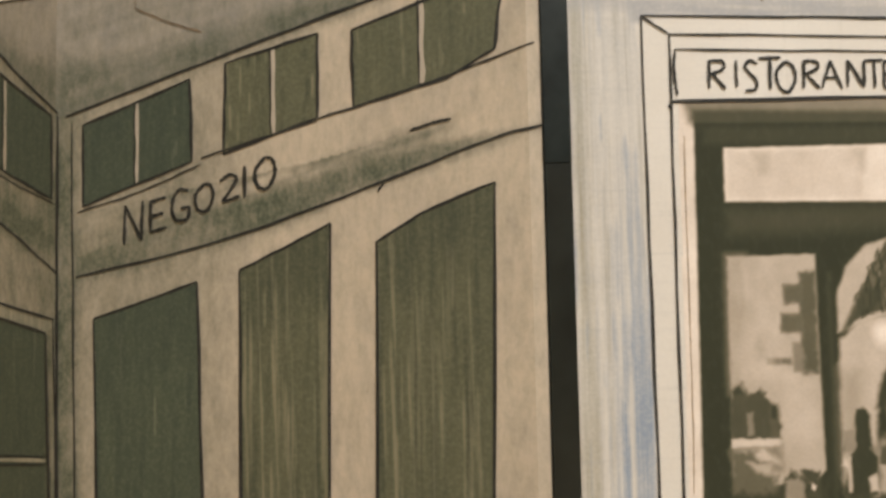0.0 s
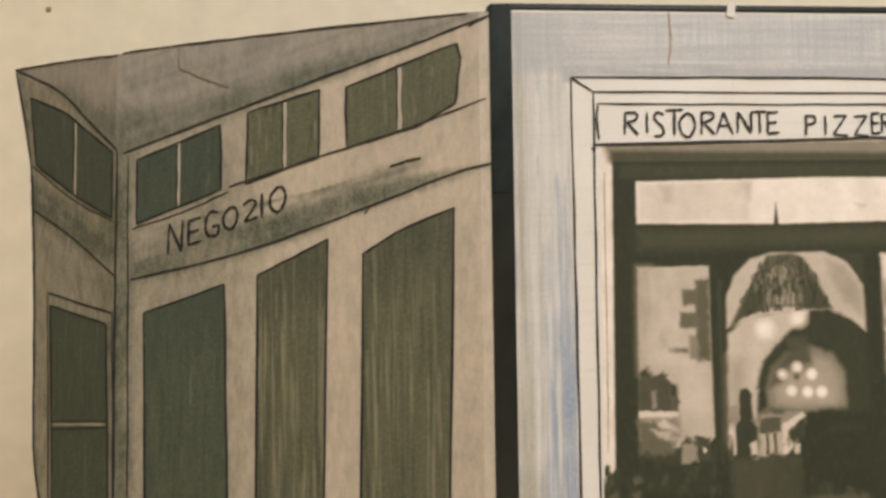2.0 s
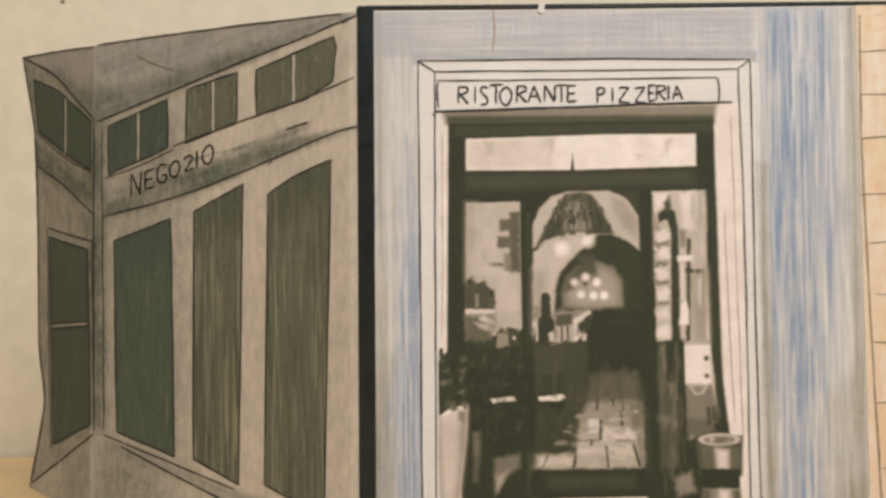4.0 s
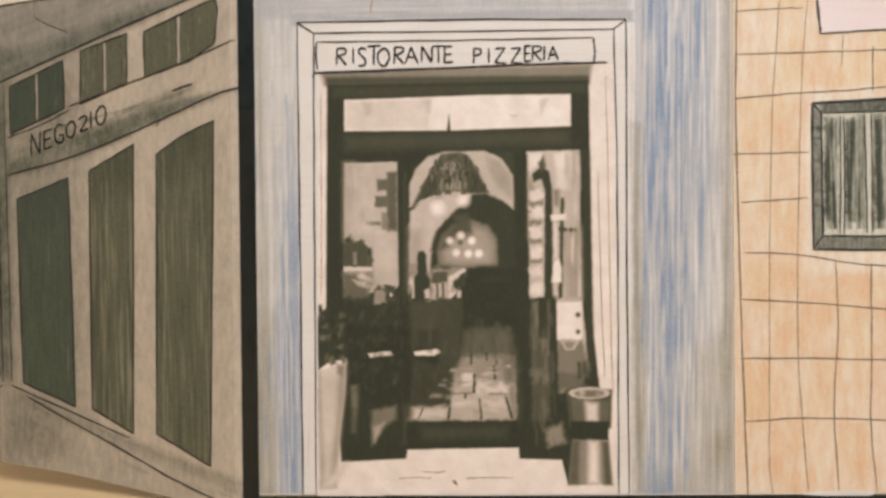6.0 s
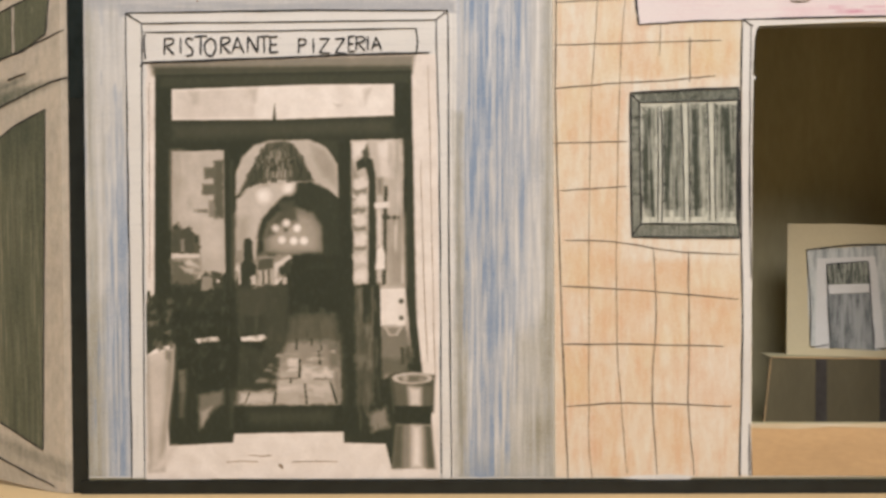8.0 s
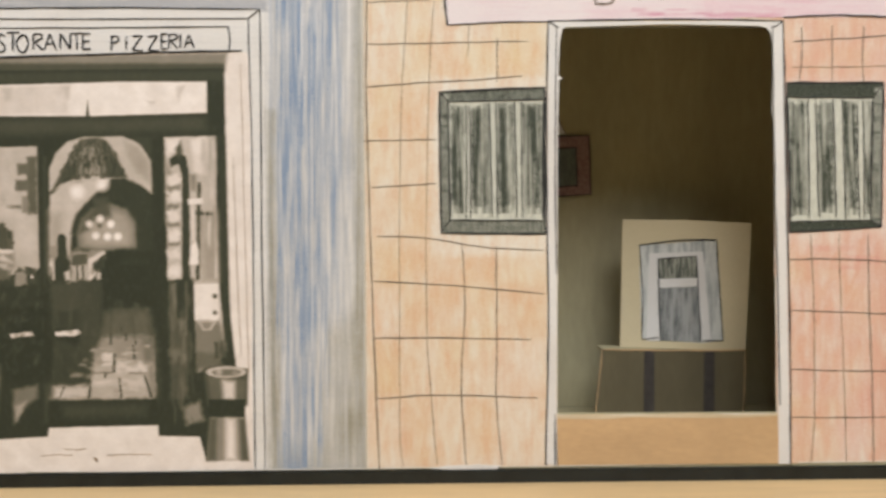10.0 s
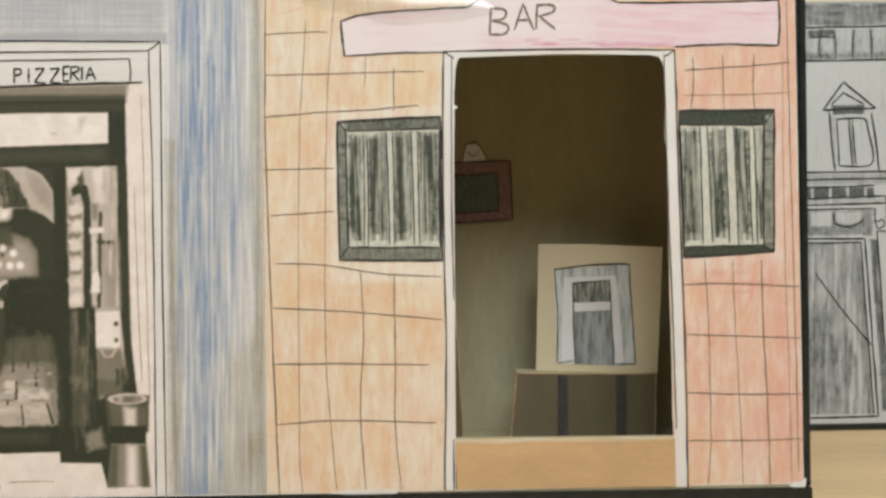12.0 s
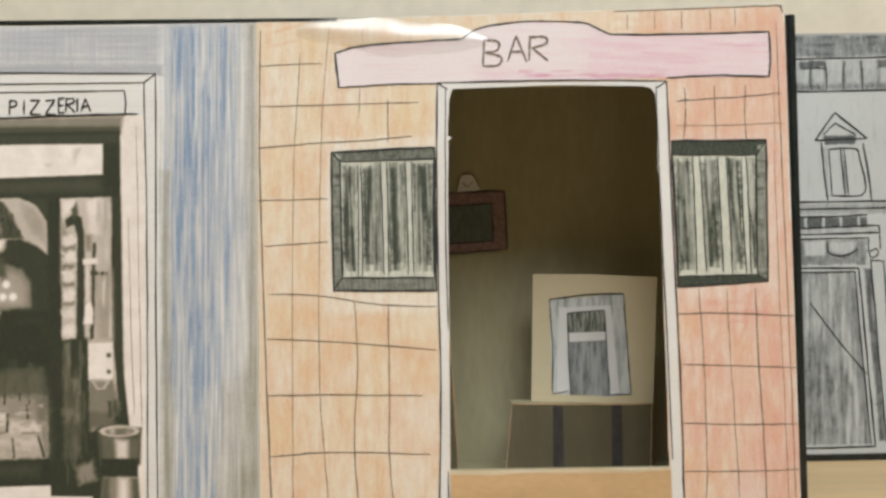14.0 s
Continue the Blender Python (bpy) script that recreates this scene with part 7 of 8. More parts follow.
side_tint.lay("grey", [(-131.7, 165.4), (-132.0, 201.1), (-184.6, 204.3), (-175.8, 198.9), (-157.6, 188.9), (-143.2, 175.4)], 0.72, 0.8, 0.4)
wing_tint.lay("lead", [(-136.3, 163.6), (-136.7, 201.9), (-96.0, 199.3), (-16.1, 197.5), (-42.5, 189.3), (-66.1, 183.0), (-95.9, 174.8)], 0.1, 1.0, 0.4)
side_tint.lay("lead", [(-131.7, 165.4), (-132.0, 201.1), (-184.6, 204.3), (-157.6, 188.9), (-143.2, 175.4)], 0.12, 1.0, 0.4)
wing_tint.lay("lead", [(-136.3, 162.4), (-136.4, 176.7), (-106.3, 177.3), (-70.9, 184.4), (-42.5, 191.1), (-63.7, 183.2), (-95.9, 174.8)], 0.65, 5.0, 0.4)
side_tint.lay("lead", [(-130.9, 164.9), (-131.0, 176.0), (-150.3, 182.7), (-161.3, 190.1), (-143.2, 175.4)], 0.7, 5.0, 0.4)
wing_tint.lay("lead", [(-131.0, 164.6), (-88.0, 171.5), (-90.0, 28.3), (-130.0, 40.4)], 0.50, 18.0, 0.4)
wing_tint.lay("lead", [(-136.3, 164.8), (-127.0, 165.6), (-126.0, 39.4), (-134.9, 38.9)], 0.82, 4.0, 0.4)
wing_tint.lay("lead", [(-127.8, 125.8), (-93.2, 132.6), (-58.9, 143.2), (-21.3, 154.3), (-33.5, 152.8), (-61.2, 148.2), (-95.7, 138.1), (-127.8, 132.3)], 0.78, 3.0, 0.4)
wing_tint.lay("lead", [(-127.8, 125.8), (-93.2, 133.0), (-70.8, 139.5), (-73.3, 141.0), (-95.7, 137.7), (-127.9, 134.6)], 0.85, 5.0, 0.4)
wing_tint.lay("lead", [(-70.9, 149.2), (-51.8, 155.0), (-39.8, 157.5), (-42.1, 154.7), (-61.2, 148.6)], 0.53, 3.0, 0.4)
wing_tint.lay("lead", [(-127.9, 144.0), (-95.8, 152.4), (-95.8, 149.0), (-127.9, 139.8)], 0.46, 3.0, 0.4)
side_tint.lay("lead", [(-168.3, 160.5), (-149.9, 148.4), (-131.4, 137.2), (-131.3, 125.9), (-149.7, 138.7), (-168.1, 149.9)], 0.96, 4.0, 0.4)
side_tint.lay("lead", [(-139.7, 166.5), (-130.9, 165.4), (-129.7, 39.6), (-138.2, 39.0)], 0.78, 5.0, 0.4)
side_tint.lay("lead", [(-130.5, 38.2), (-148.2, 26.6), (-168.2, 13.3), (-165.8, -0.4), (-130.2, 5.3)], 0.34, 2.0, 0.4)
wing_tint.lay("lead", [(-127.6, 38.1), (-105.4, 31.6), (-70.6, 20.5), (-21.0, 7.7), (-21.0, 1.6), (-127.2, -8.1)], 0.12, 2.0, 0.4)
wing_tint.lay("lead", [(-127.6, 38.1), (-105.4, 31.6), (-70.6, 20.5), (-21.0, 7.7), (-25.2, 5.7), (-75.4, 18.0), (-110.5, 27.5), (-127.5, 32.9)], 0.56, 4.0, 0.4)
for tinted in (wing_tint, side_tint):
    tinted.lay("lead", [(-175, 199), (-22, 197), (-44, 192), (-66.1, 187), (-95.9, 179), (-131.0, 172), (-143, 180), (-158, 191)], 0.16, 3.0, 0.6, 0.7)
wing_tint.lay("lead", [(-134, 164), (-134, 178), (-112, 177), (-60, 189), (-40, 191), (-66.1, 183.2), (-95.9, 174.9)], 0.80, 4.5, 0.6)
side_tint.lay("lead", [(-131, 164.8), (-131, 178), (-142, 181), (-152, 188), (-158, 189.5), (-143.2, 175.5)], 0.80, 4.5, 0.6)
wing_tint.lay("lead", [(-127.8, 126.4), (-93.2, 133.2), (-58.9, 143.8), (-33, 152.4), (-45, 152.6), (-61.2, 149.0), (-95.7, 140.0), (-127.8, 134)], 0.80, 2.6, 0.5)
wing_tint.lay("lead", [(-134, 38), (-100, 28), (-96, 10), (-134, 4)], 0.52, 9.0, 0.6)
side_tint.lay("lead", [(-130, 38), (-148, 26), (-150, 8), (-130, 4)], 0.52, 9.0, 0.6)
CEILING_PATCH = [(-132, 195), (-71, 196), (-24, 196), (-42.5, 190), (-66.1, 184), (-95.9, 175.6), (-130.0, 166)]
side_tint.hatch("lead", [(-134, 194), (-172, 198), (-155, 188), (-143, 177), (-134, 168)], (0.3, 0.6), 14, (0.8, 1.8), (8, 22), (1.0, -0.3), (0.2, 0.6), 0.05)
wing_tint.hatch("lead", CEILING_PATCH, (0.3, 0.6), 60, (0.8, 1.8), (10, 34), (1.0, 0.25), (0.2, 0.6), 0.05)
wing_tint.hatch("lead", [(-127, 127), (-93, 134), (-40, 150), (-40, 157), (-70, 150), (-127, 141)], (0.5, 0.9), 110, (0.6, 1.4), (8, 26), (1.0, 0.29), (0.2, 0.7), 0.05)
wing_tint.hatch("lead", [(-127, 37), (-70, 19), (-24, 5), (-24, 1), (-74, 9), (-127, 26)], (0.4, 0.7), 50, (0.6, 1.4), (8, 26), (1.0, -0.32), (0.2, 0.6), 0.05)
side_tint.hatch("lead", [(-168, 160), (-132, 138), (-132, 127), (-168, 151)], (0.6, 0.95), 60, (0.6, 1.4), (6, 20), (1.0, -0.65), (0.2, 0.7), 0.05)
for tinted in (wing_tint, side_tint):
    tinted.mottle("lead", 0.20, 20.0).mottle("lead", 0.08, 6.0).mottle("grey", 0.2, 14.0)
wing_tint.link("pencil_shading", WING_PAPER, wing, "soft green-grey pencil shading on tan paper")
side_tint.link("pencil_shading", WING_PAPER, side, "darker green-grey pencil shading")
hatched("drawn_window", on_panel, TEAL_PAPER, side, [(-169.5, 188.5), (-153.9, 180.8), (-134.6, 165.3), (-134.4, 144.9), (-149.2, 153.2), (-166.1, 165.2)], "dark green pencil window", pale=5, deep=26, lead=0.72, dark=0.42)
lines("window_bar", on_panel, TAN_PAPER, side, "", [
    (0.8, (-149.5, 177.2), (-149.2, 153.7)),
], 0.2)
lines("window_line", on_panel, INK, side, "", [
    (0.68, (-169.5, 188.5), (-153.9, 180.8)),
    (0.68, (-153.9, 180.8), (-134.6, 165.3)),
    (0.68, (-134.6, 165.3), (-134.4, 144.9)),
    (0.68, (-134.4, 144.9), (-149.2, 153.2)),
    (0.68, (-149.2, 153.2), (-166.1, 165.2)),
    (0.68, (-166.1, 165.2), (-169.5, 188.5)),
    (0.4, (-150.4, 177.3), (-150.1, 153.8)),
], 0.26)
hatched("drawn_window", on_panel, TEAL_PAPER, wing, [(-126.2, 162.2), (-99.5, 171.0), (-98.9, 151.7), (-126.0, 142.5)], "dark green pencil window", pale=5, deep=26, lead=0.72, dark=0.42)
lines("window_bar", on_panel, TAN_PAPER, wing, "", [
    (0.8, (-112.5, 166.5), (-112.4, 147.3)),
], 0.2)
lines("window_line", on_panel, INK, wing, "", [
    (0.68, (-126.2, 162.2), (-99.5, 171.0)),
    (0.68, (-99.5, 171.0), (-98.9, 151.7)),
    (0.68, (-98.9, 151.7), (-126.0, 142.5)),
    (0.68, (-126.0, 142.5), (-126.2, 162.2)),
    (0.4, (-113.2, 166.6), (-113.1, 147.3)),
], 0.26)
hatched("drawn_window", on_panel, OLIVE_PAPER, wing, [(-90.8, 174.1), (-69.5, 178.9), (-69.7, 159.6), (-91.5, 152.8)], "olive-green pencil window", pale=14, deep=30)
lines("window_bar", on_panel, TAN_PAPER, wing, "", [
    (1.0, (-79.8, 176.1), (-79.7, 156.5)),
], 0.2)
lines("window_line", on_panel, INK, wing, "", [
    (0.68, (-90.8, 174.1), (-69.5, 178.9)),
    (0.68, (-69.5, 178.9), (-69.7, 159.6)),
    (0.68, (-69.7, 159.6), (-91.5, 152.8)),
    (0.68, (-91.5, 152.8), (-90.8, 174.1)),
    (0.4, (-80.4, 176.1), (-80.3, 156.6)),
], 0.26)
hatched("drawn_window", on_panel, OLIVE_PAPER, wing, [(-61.8, 178.8), (-31.0, 188.5), (-29.9, 183.6), (-31.5, 171.6), (-41.4, 166.1), (-61.7, 161.4)], "olive-green pencil window", pale=14, deep=30)
lines("window_bar", on_panel, TAN_PAPER, wing, "", [
    (1.3, (-46.7, 184.1), (-46.7, 164.8)),
], 0.2)
lines("window_line", on_panel, INK, wing, "", [
    (0.68, (-61.8, 178.8), (-31.0, 188.5)),
    (0.68, (-31.0, 188.5), (-29.9, 183.6)),
    (0.68, (-29.9, 183.6), (-31.5, 171.6)),
    (0.68, (-31.5, 171.6), (-41.4, 166.1)),
    (0.68, (-41.4, 166.1), (-61.7, 161.4)),
    (0.68, (-61.7, 161.4), (-61.8, 178.8)),
    (0.4, (-47.3, 184.2), (-47.3, 164.8)),
], 0.26)
hatched("drawn_window", on_panel, TEAL_PAPER, wing, [(-123.1, 115.8), (-97.7, 123.7), (-95.7, 31.5), (-121.2, 40.0)], "dark green pencil window", pale=10, deep=90, lead=0.66, dark=0.22, shade=[([(-124.1, 97.7), (-94.7, 111.7), (-94.7, 125.7), (-124.1, 125.7)], 0.4, 8.0)])
lines("window_line", on_panel, INK, wing, "", [
    (0.68, (-123.1, 115.8), (-97.7, 123.7)),
    (0.68, (-97.7, 123.7), (-95.7, 31.5)),
    (0.68, (-95.7, 31.5), (-121.2, 40.0)),
    (0.68, (-121.2, 40.0), (-123.1, 115.8)),
], 0.26)
hatched("drawn_window", on_panel, OLIVE_PAPER, wing, [(-87.7, 126.0), (-67.0, 135.8), (-68.6, 22.6), (-87.6, 31.2)], "olive-green pencil window", pale=70, deep=90, shade=[([(-88.7, 109.8), (-66.0, 123.8), (-66.0, 137.8), (-88.7, 137.8)], 0.4, 8.0)])
lines("window_line", on_panel, INK, wing, "", [
    (0.68, (-87.7, 126.0), (-67.0, 135.8)),
    (0.68, (-67.0, 135.8), (-68.6, 22.6)),
    (0.68, (-68.6, 22.6), (-87.6, 31.2)),
    (0.68, (-87.6, 31.2), (-87.7, 126.0)),
], 0.26)
hatched("drawn_window", on_panel, OLIVE_PAPER, wing, [(-56.9, 131.4), (-46.7, 137.4), (-32.0, 143.0), (-35.1, 12.7), (-58.3, 23.4)], "olive-green pencil window", pale=70, deep=90, shade=[([(-59.3, 117.0), (-31.0, 131.0), (-31.0, 145.0), (-59.3, 145.0)], 0.4, 8.0)])
lines("window_line", on_panel, INK, wing, "", [
    (0.68, (-56.9, 131.4), (-46.7, 137.4)),
    (0.68, (-46.7, 137.4), (-32.0, 143.0)),
    (0.68, (-32.0, 143.0), (-35.1, 12.7)),
    (0.68, (-35.1, 12.7), (-58.3, 23.4)),
    (0.68, (-58.3, 23.4), (-56.9, 131.4)),
], 0.26)
fill("door_frame", on_panel, FRAME_GREY, side, [(-159.6, 122.8), (-133.4, 115.7), (-131.6, 41.4), (-156.0, 30.0)], 0.08, "grey-green pencil door frame", rough=0.1)
hatched("drawn_window", on_panel, TEAL_PAPER, side, [(-158.4, 118.8), (-135.7, 112.5), (-133.3, 42.2), (-154.6, 32.0)], "dark green pencil window", pale=12, deep=70, lead=0.72, dark=0.42, shade=[([(-159.4, 92.8), (-132.3, 106.8), (-132.3, 120.8), (-159.4, 120.8)], 0.4, 8.0)])
lines("window_line", on_panel, INK, side, "", [
    (0.68, (-158.4, 118.8), (-135.7, 112.5)),
    (0.68, (-135.7, 112.5), (-133.3, 42.2)),
    (0.68, (-133.3, 42.2), (-154.6, 32.0)),
    (0.68, (-154.6, 32.0), (-158.4, 118.8)),
], 0.26)
lines("door_rail", on_panel, FRAME_GREY, side, "", [
    (1.0, (-157.5, 81.1), (-135.4, 82.5)),
], 0.24)
lines("door_rail_line", on_panel, INK, side, "", [
    (0.5, (-157.5, 82.1), (-134.7, 83.4)),
    (0.5, (-157.5, 79.6), (-134.7, 81.6)),
    (0.6, (-159.6, 122.8), (-133.4, 115.7)),
    (0.5, (-133.4, 115.7), (-131.6, 41.4)),
    (0.5, (-159.6, 122.8), (-156.0, 30.0)),
], 0.3)
lines("wall_line", on_panel, INK, wing, "black pen lines of walls and cornice", [
    (0.7, (-22.0, 195.5), (-42.5, 189.3), (-66.1, 183.0), (-95.9, 174.6), (-130.8, 164.7)),
    (0.6, (-21.3, 154.7), (-33.5, 151.9), (-58.9, 143.2), (-93.2, 132.6), (-127.8, 125.8)),
    (0.5, (-23.3, 172.5), (-38.0, 167.7), (-51.8, 163.7), (-69.7, 159.4)),
    (0.5, (-69.7, 158.9), (-85.7, 155.1), (-96.8, 152.3)),
    (0.4, (-96.8, 150.9), (-111.3, 145.4), (-127.4, 141.2)),
    (0.5, (-129.2, 162.9), (-128.1, 102.0), (-127.0, 40.2)),
    (0.6, (-119.0, 34.1), (-77.7, 17.5), (-52.0, 6.8), (-30.0, -0.6)),
    (0.5, (-127.6, 38.6), (-105.4, 31.8), (-70.6, 20.9)),
    (0.6, (-49.5, 155.2), (-44.4, 156.6), (-40.8, 157.2)),
    (0.45, (-56.5, 142.2), (-55.1, 144.3)),
    (0.5, (-22.0, 195.5), (-27.8, 192.8)),
    (0.6, (-131.7, 196.0), (-105.9, 196.5), (-71.0, 196.7), (-20.7, 196.5)),
], 0.28)
lines("ceiling_line", on_panel, THIN_INK, wing, "faint pencil line", [
    (0.4, (-113.0, 189.4), (-105.0, 185.4), (-96.6, 182.0)),
    (0.25, (-113.0, 196.0), (-113.0, 189.4)),
], 0.26)
lines("wall_line", on_panel, INK, side, "black pen lines of the side wall", [
    (0.7, (-176.6, 199.3), (-157.6, 188.9), (-143.2, 175.4), (-132.8, 165.5)),
    (0.6, (-167.4, 150.8), (-149.7, 139.9), (-132.7, 126.9)),
    (0.4, (-168.4, 165.5), (-149.9, 152.1), (-133.4, 143.4)),
    (0.7, (-132.8, 165.1), (-132.5, 102.1), (-131.6, 39.5)),
    (0.6, (-131.6, 38.6), (-148.3, 27.3), (-167.5, 14.4)),
    (0.7, (-176.6, 199.3), (-168.4, 165.5), (-165.5, 122.6), (-164.0, 73.1), (-160.3, 48.9), (-168.2, 14.3)),
    (0.6, (-176.6, 199.3), (-154.1, 197.7), (-133.3, 195.5)),
], 0.28)
letter(on_panel, INK, wing, 0.8, 0.34, [(-115.5, 133.0), (-115.3, 142.3)], [(-115.3, 142.3), (-111.2, 133.9)], [(-111.2, 133.9), (-111.0, 143.1)])
letter(on_panel, INK, wing, 0.8, 0.34, [(-109.0, 143.0), (-109.0, 135.6)], [(-109.2, 142.7), (-105.2, 143.7)], [(-109.0, 139.3), (-105.8, 140.0)], [(-109.2, 135.6), (-105.0, 136.7)])
letter(on_panel, INK, wing, 0.8, 0.34, [(-99.8, 144.9), (-102.1, 145.2), (-103.7, 142.0), (-103.0, 138.4), (-100.2, 138.3), (-99.6, 140.9), (-101.6, 140.8)])
letter(on_panel, INK, wing, 0.8, 0.34, [(-96.0, 146.3), (-98.1, 143.7), (-97.6, 140.6), (-95.5, 140.0), (-93.9, 142.9), (-94.4, 145.7), (-96.0, 146.3)])
letter(on_panel, INK, wing, 0.8, 0.34, [(-92.2, 146.6), (-89.9, 148.0), (-88.3, 147.1), (-89.9, 144.3), (-91.7, 141.8)], [(-91.7, 141.8), (-87.6, 142.9)])
letter(on_panel, INK, wing, 0.8, 0.34, [(-86.4, 149.8), (-86.4, 142.6)])
letter(on_panel, INK, wing, 0.8, 0.34, [(-81.7, 151.5), (-83.9, 148.6), (-83.4, 145.1), (-81.2, 144.4), (-79.4, 147.6), (-79.9, 150.8), (-81.7, 151.5)])

# ---- a second drawn facade standing further back ----
facade = thing("facade_drawing", "grey pencil facade on card standing behind the box", "drawing")

facade_sheet = part("card_sheet", slab(on_back, [(395, -2.0), (520, -2.0), (520, 226), (395, 226)], 0.0, 1.0), GREY_PAPER, facade, "pale grey drawing card")
part("foot_strip", slab(on_back, [(394, -3.0), (521, -3.0), (521, 0.6), (394, 0.4)], 0.4, 2.2), BLACK_GLOSS, facade, "black glossy lower edge")
random.seed(17)
pale_card = Sheet(on_back, [(396, 1.0), (519, 1.0), (519, 225), (396, 225)], 0.6, 0.04).coat("lead", -0.1)
ROOF, TILES = [(396, 212.5), (519, 213.5), (519, 225), (396, 225)], [(396, 194.5), (519, 195.5), (519, 212), (396, 211)]
pale_card.lay("lead", ROOF, 0.50, 1.5, 0.6)
pale_card.hatch("lead", ROOF, (0.4, 0.8), 120, (0.8, 1.8), (8, 26), (1.0, 0.0), (0.2, 0.7), 0.08)
pale_card.lay("lead", TILES, 0.22, 0.6, 0.3)
pale_card.lay("lead", [(396, 195.0), (519, 196.0), (519, 199.0), (396, 198.5)], 0.62, 1.6, 0.8)
for tile_x in (398, 407, 416, 424, 433, 441, 451, 461, 470, 480, 489, 499, 508):
    pale_card.lay("lead", [(tile_x - 0.4, 195.5), (tile_x + 1.6, 195.5), (tile_x + 1.4, 211), (tile_x - 0.2, 211)], 0.55, 0.8, 0.4)
for shade_x in (428, 470, 500):
    pale_card.lay("lead", [(shade_x, 207.0), (shade_x + 13, 208.0), (shade_x + 13, 211.5), (shade_x, 211.0)], 0.80, 0.8, 0.5)
for dormer_x in (0.0, 58.0):
    pale_card.lay("lead", [(439.5 + dormer_x, 170.6), (457.5 + dormer_x, 170.8), (457.0 + dormer_x, 166.0), (440.5 + dormer_x, 165.6)], 0.85, 0.7, 0.3)
    pale_card.lay("lead", [(438.5 + dormer_x, 164.5), (442.0 + dormer_x, 164.5), (443.2 + dormer_x, 138.0), (441.0 + dormer_x, 137.0)], 0.26, 0.6, 0.3)
    pale_card.lay("lead", [(448.6 + dormer_x, 163), (450.6 + dormer_x, 163), (452.0 + dormer_x, 139), (450.0 + dormer_x, 139)], 0.40, 0.5, 0.2)
pale_card.lay("lead", [(396, 134), (519, 134.5), (519, 128.5), (396, 128)], 0.34, 0.8, 0.5)
pale_card.lay("lead", [(396, 126.6), (462, 126.8), (462, 121.0), (396, 120.4)], 0.78, 0.6, 0.4)
for gap_x in (399, 409, 419, 429, 438.5, 448, 457.5):
    pale_card.lay("lead", [(gap_x - 0.7, 126.6), (gap_x + 0.7, 126.6), (gap_x + 0.7, 120.6), (gap_x - 0.7, 120.6)], 0.12, 0.5, 0.2)
pale_card.lay("lead", [(396, 120), (468, 121), (468, 118), (396, 117.4)], 0.22, 0.5, 0.3)
pale_card.lay("lead", [(396, 114), (462, 115), (461, 101), (396, 100.6)], 0.50, 1.0, 0.6)
pale_card.lay("lead", [(428, 113.4), (439, 113.6), (439, 106.4), (428, 106.0)], 0.05, 0.7, 0.3)
pale_card.lay("lead", [(441, 113.4), (456, 113.6), (455, 109.0), (449, 106.6), (443, 108.4)], 0.16, 0.6, 0.3)
DOOR = [(396, 97.5), (455.0, 98.0), (461.0, 5.5), (396, 5.0)]
pale_card.lay("lead", DOOR, 0.40, 0.8, 0.4)
pale_card.hatch("lead", DOOR, (0.55, 0.85), 150, (0.8, 1.8), (12, 44), (0.0, 1.0), (0.2, 0.7), 0.05)
pale_card.hatch("lead", DOOR, (0.02, 0.2), 110, (0.7, 1.5), (10, 40), (0.0, 1.0), (0.3, 0.8), 0.05)
pale_card.lay("lead", [(426, 60), (440, 60), (440, 10), (426, 10)], 0.56, 8.0, 1.0, 0.6)
pale_card.lay("lead", [(459.6, 99.0), (463.6, 99.0), (469.0, 7.0), (465.4, 6.5)], 0.72, 0.8, 0.3)
pale_card.lay("lead", [(472, 99.0), (519, 99.0), (519, 6), (475, 6)], 0.42, 1.0, 0.5)
pale_card.mottle("lead", 0.22, 9.0).mottle("lead", 0.14, 3.0)
pale_card.link("pencil_shading", FACADE_PAPER, facade_sheet, "grey pencil shading on white card")
lines("roof_line", on_back, INK, facade_sheet, "soft black pencil lines of the roof", [
    (0.8, (396, 211.6), (446, 212.4), (519, 213.2)),
    (0.9, (396, 194.2), (446, 194.6), (519, 195.2)),
    (0.6, (424.4, 195.4), (424.0, 203.0), (425.0, 210.4)),
    (0.6, (433.8, 195.4), (433.2, 203.0), (435.0, 210.6)),
    (0.6, (442.0, 195.4), (442.4, 203.0), (441.4, 210.6)),
    (0.6, (451.6, 195.6), (451.2, 203.0), (452.4, 210.8)),
    (0.6, (461.4, 195.6), (461.8, 203.0), (461.0, 210.8)),
    (0.8, (428.6, 206.8), (436.0, 207.2), (442.6, 207.0)),
], 0.24)
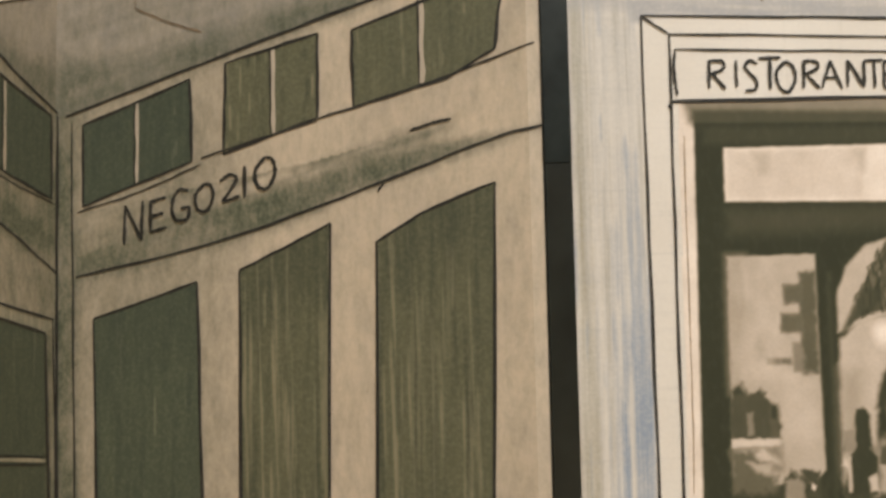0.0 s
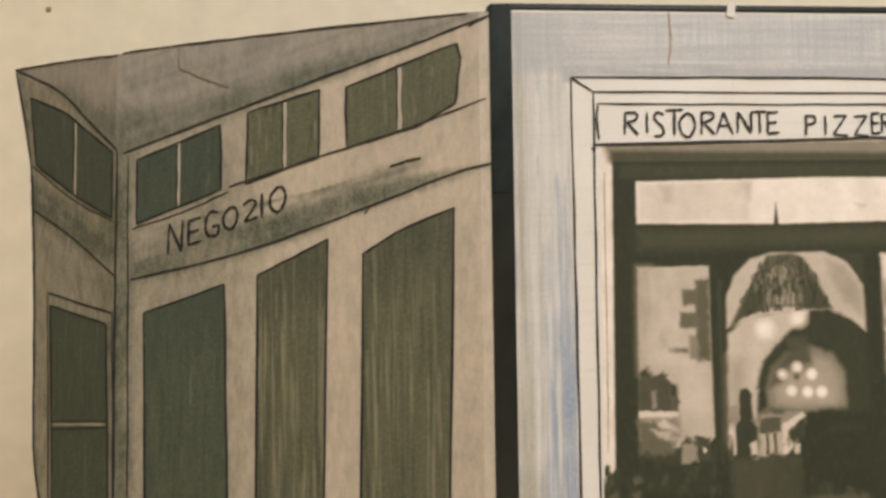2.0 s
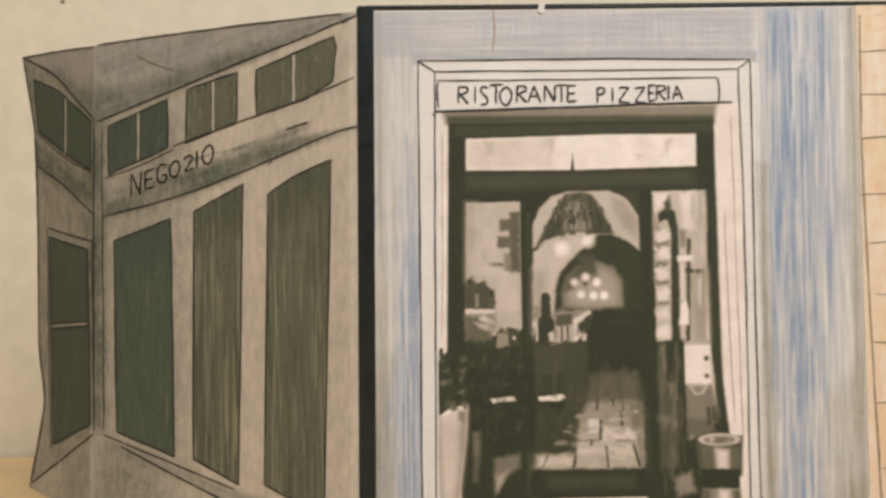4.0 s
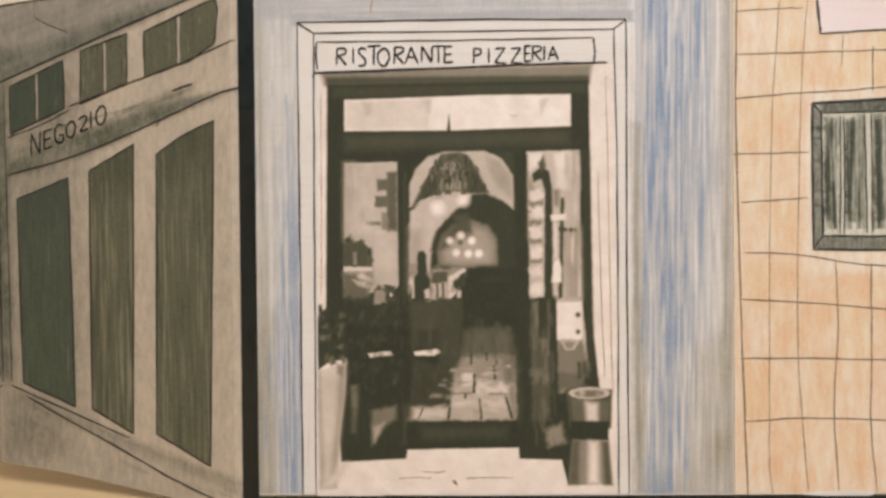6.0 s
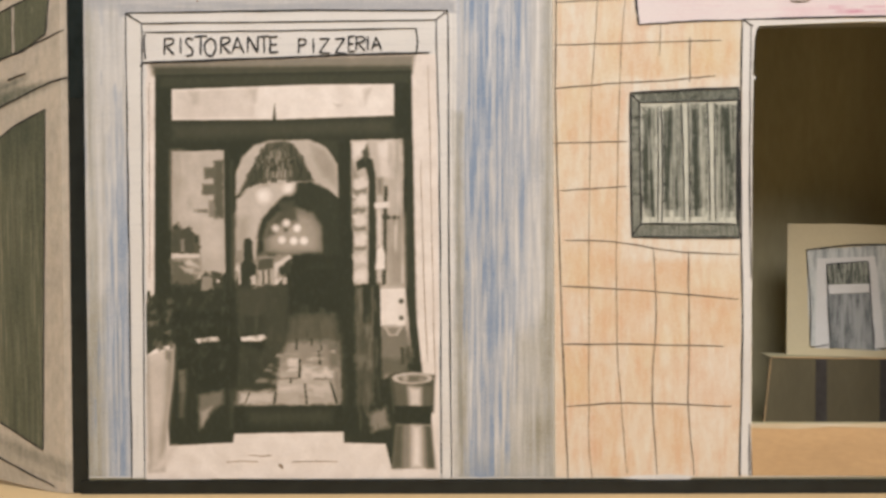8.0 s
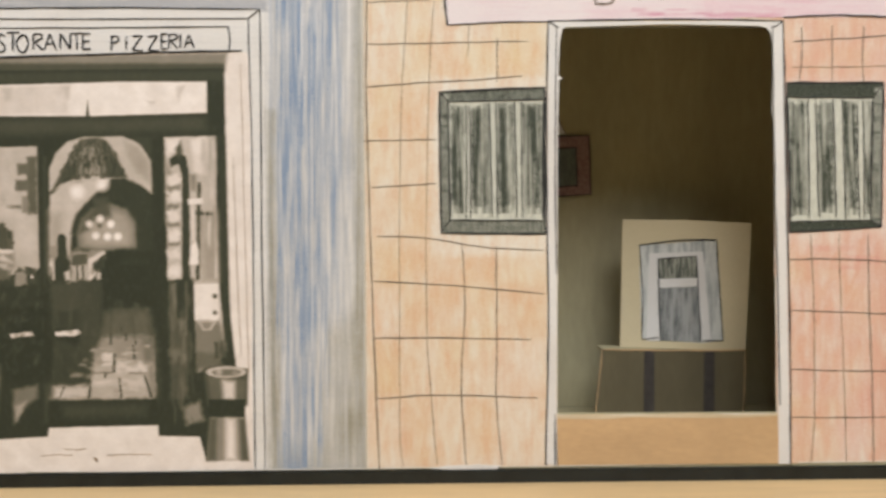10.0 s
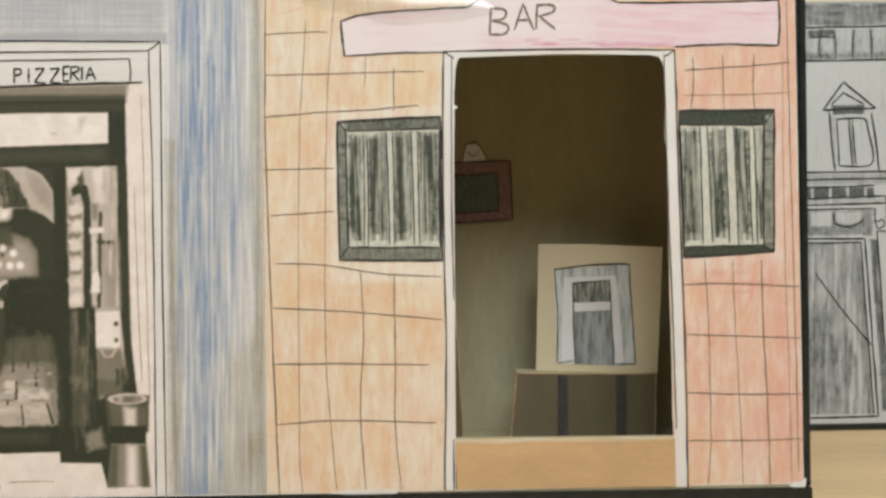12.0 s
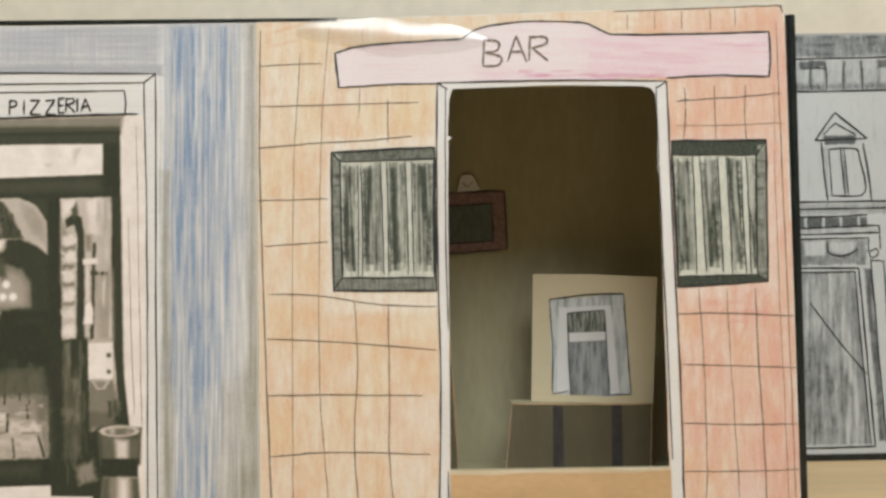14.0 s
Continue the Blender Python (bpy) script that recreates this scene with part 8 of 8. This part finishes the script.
lines("dormer_line", on_back, INK, facade_sheet, "black pencil lines of the dormer", [
    (0.95, (435.0, 168.0), (446.2, 183.0)),
    (0.95, (446.2, 183.0), (463.2, 168.8)),
    (0.8, (439.6, 171.0), (446.2, 177.4)),
    (0.8, (446.2, 177.4), (457.2, 171.0)),
    (0.95, (435.0, 168.0), (448.0, 168.6), (463.2, 168.8)),
    (0.95, (438.4, 167.0), (439.6, 150.0), (441.2, 136.0)),
    (0.95, (461.0, 166.4), (463.4, 150.0), (464.8, 135.6)),
    (0.8, (442.4, 163.2), (443.4, 138.4)),
    (0.9, (442.4, 163.2), (456.4, 163.4), (459.0, 158.0), (461.0, 139.4), (443.4, 138.2)),
    (0.7, (448.6, 163.0), (450.4, 138.6)),
    (0.7, (450.6, 163.0), (452.4, 138.8)),
], 0.26)
lines("cornice_line", on_back, INK, facade_sheet, "black pencil lines of the cornice", [
    (0.9, (396, 134.8), (446, 134.9), (519, 135.4)),
    (0.9, (396, 131.0), (446, 131.2), (519, 131.8)),
    (0.9, (396, 127.0), (440, 127.0), (462.4, 127.8)),
    (0.9, (396, 120.2), (440, 121.2), (468.4, 122.0)),
    (0.9, (396, 116.8), (440, 117.6), (468.6, 118.2)),
    (0.9, (468.4, 122.0), (468.6, 118.2)),
    (0.8, (396, 115.0), (440, 115.2), (462.0, 115.4)),
    (0.8, (440.2, 113.2), (441.0, 107.6), (449.0, 105.8), (456.6, 109.4)),
    (0.7, (462.6, 115.4), (462.4, 108.8), (464.0, 104.6), (467.4, 106.8), (466.4, 109.4), (463.0, 108.0)),
    (0.7, (468.6, 117.8), (468.8, 109.0)),
    (0.7, (463.0, 103.4), (471.0, 102.6)),
], 0.24)
lines("door_line", on_back, INK, facade_sheet, "black pencil lines of the door and pillar", [
    (1.0, (396, 99.6), (440, 99.4), (456.8, 99.2)),
    (0.8, (396, 97.4), (440, 97.2), (454.6, 97.4)),
    (1.0, (456.8, 99.2), (459.8, 52.0), (463.0, 4.4)),
    (0.8, (454.6, 97.4), (457.6, 49.5), (460.6, 5.5)),
    (0.7, (430.0, 81.0), (444.0, 61.6), (459.6, 42.4)),
    (1.0, (396, 3.9), (440, 4.0), (463.0, 4.4)),
    (0.8, (463.4, 103.0), (466.4, 50.0), (469.2, 6.4)),
    (0.8, (470.4, 102.4), (472.4, 50.0), (474.6, 6.4)),
], 0.26)

# ---- a small screw hole in the wall ----
mark = tagged(link("wall_mark", block(bmesh.new(), (-228.1, 229.2, 275.6), (-225.5, 230.2, 278.2), 0.4), FAINT_INK), "small dark mark on the cream wall", "mark")
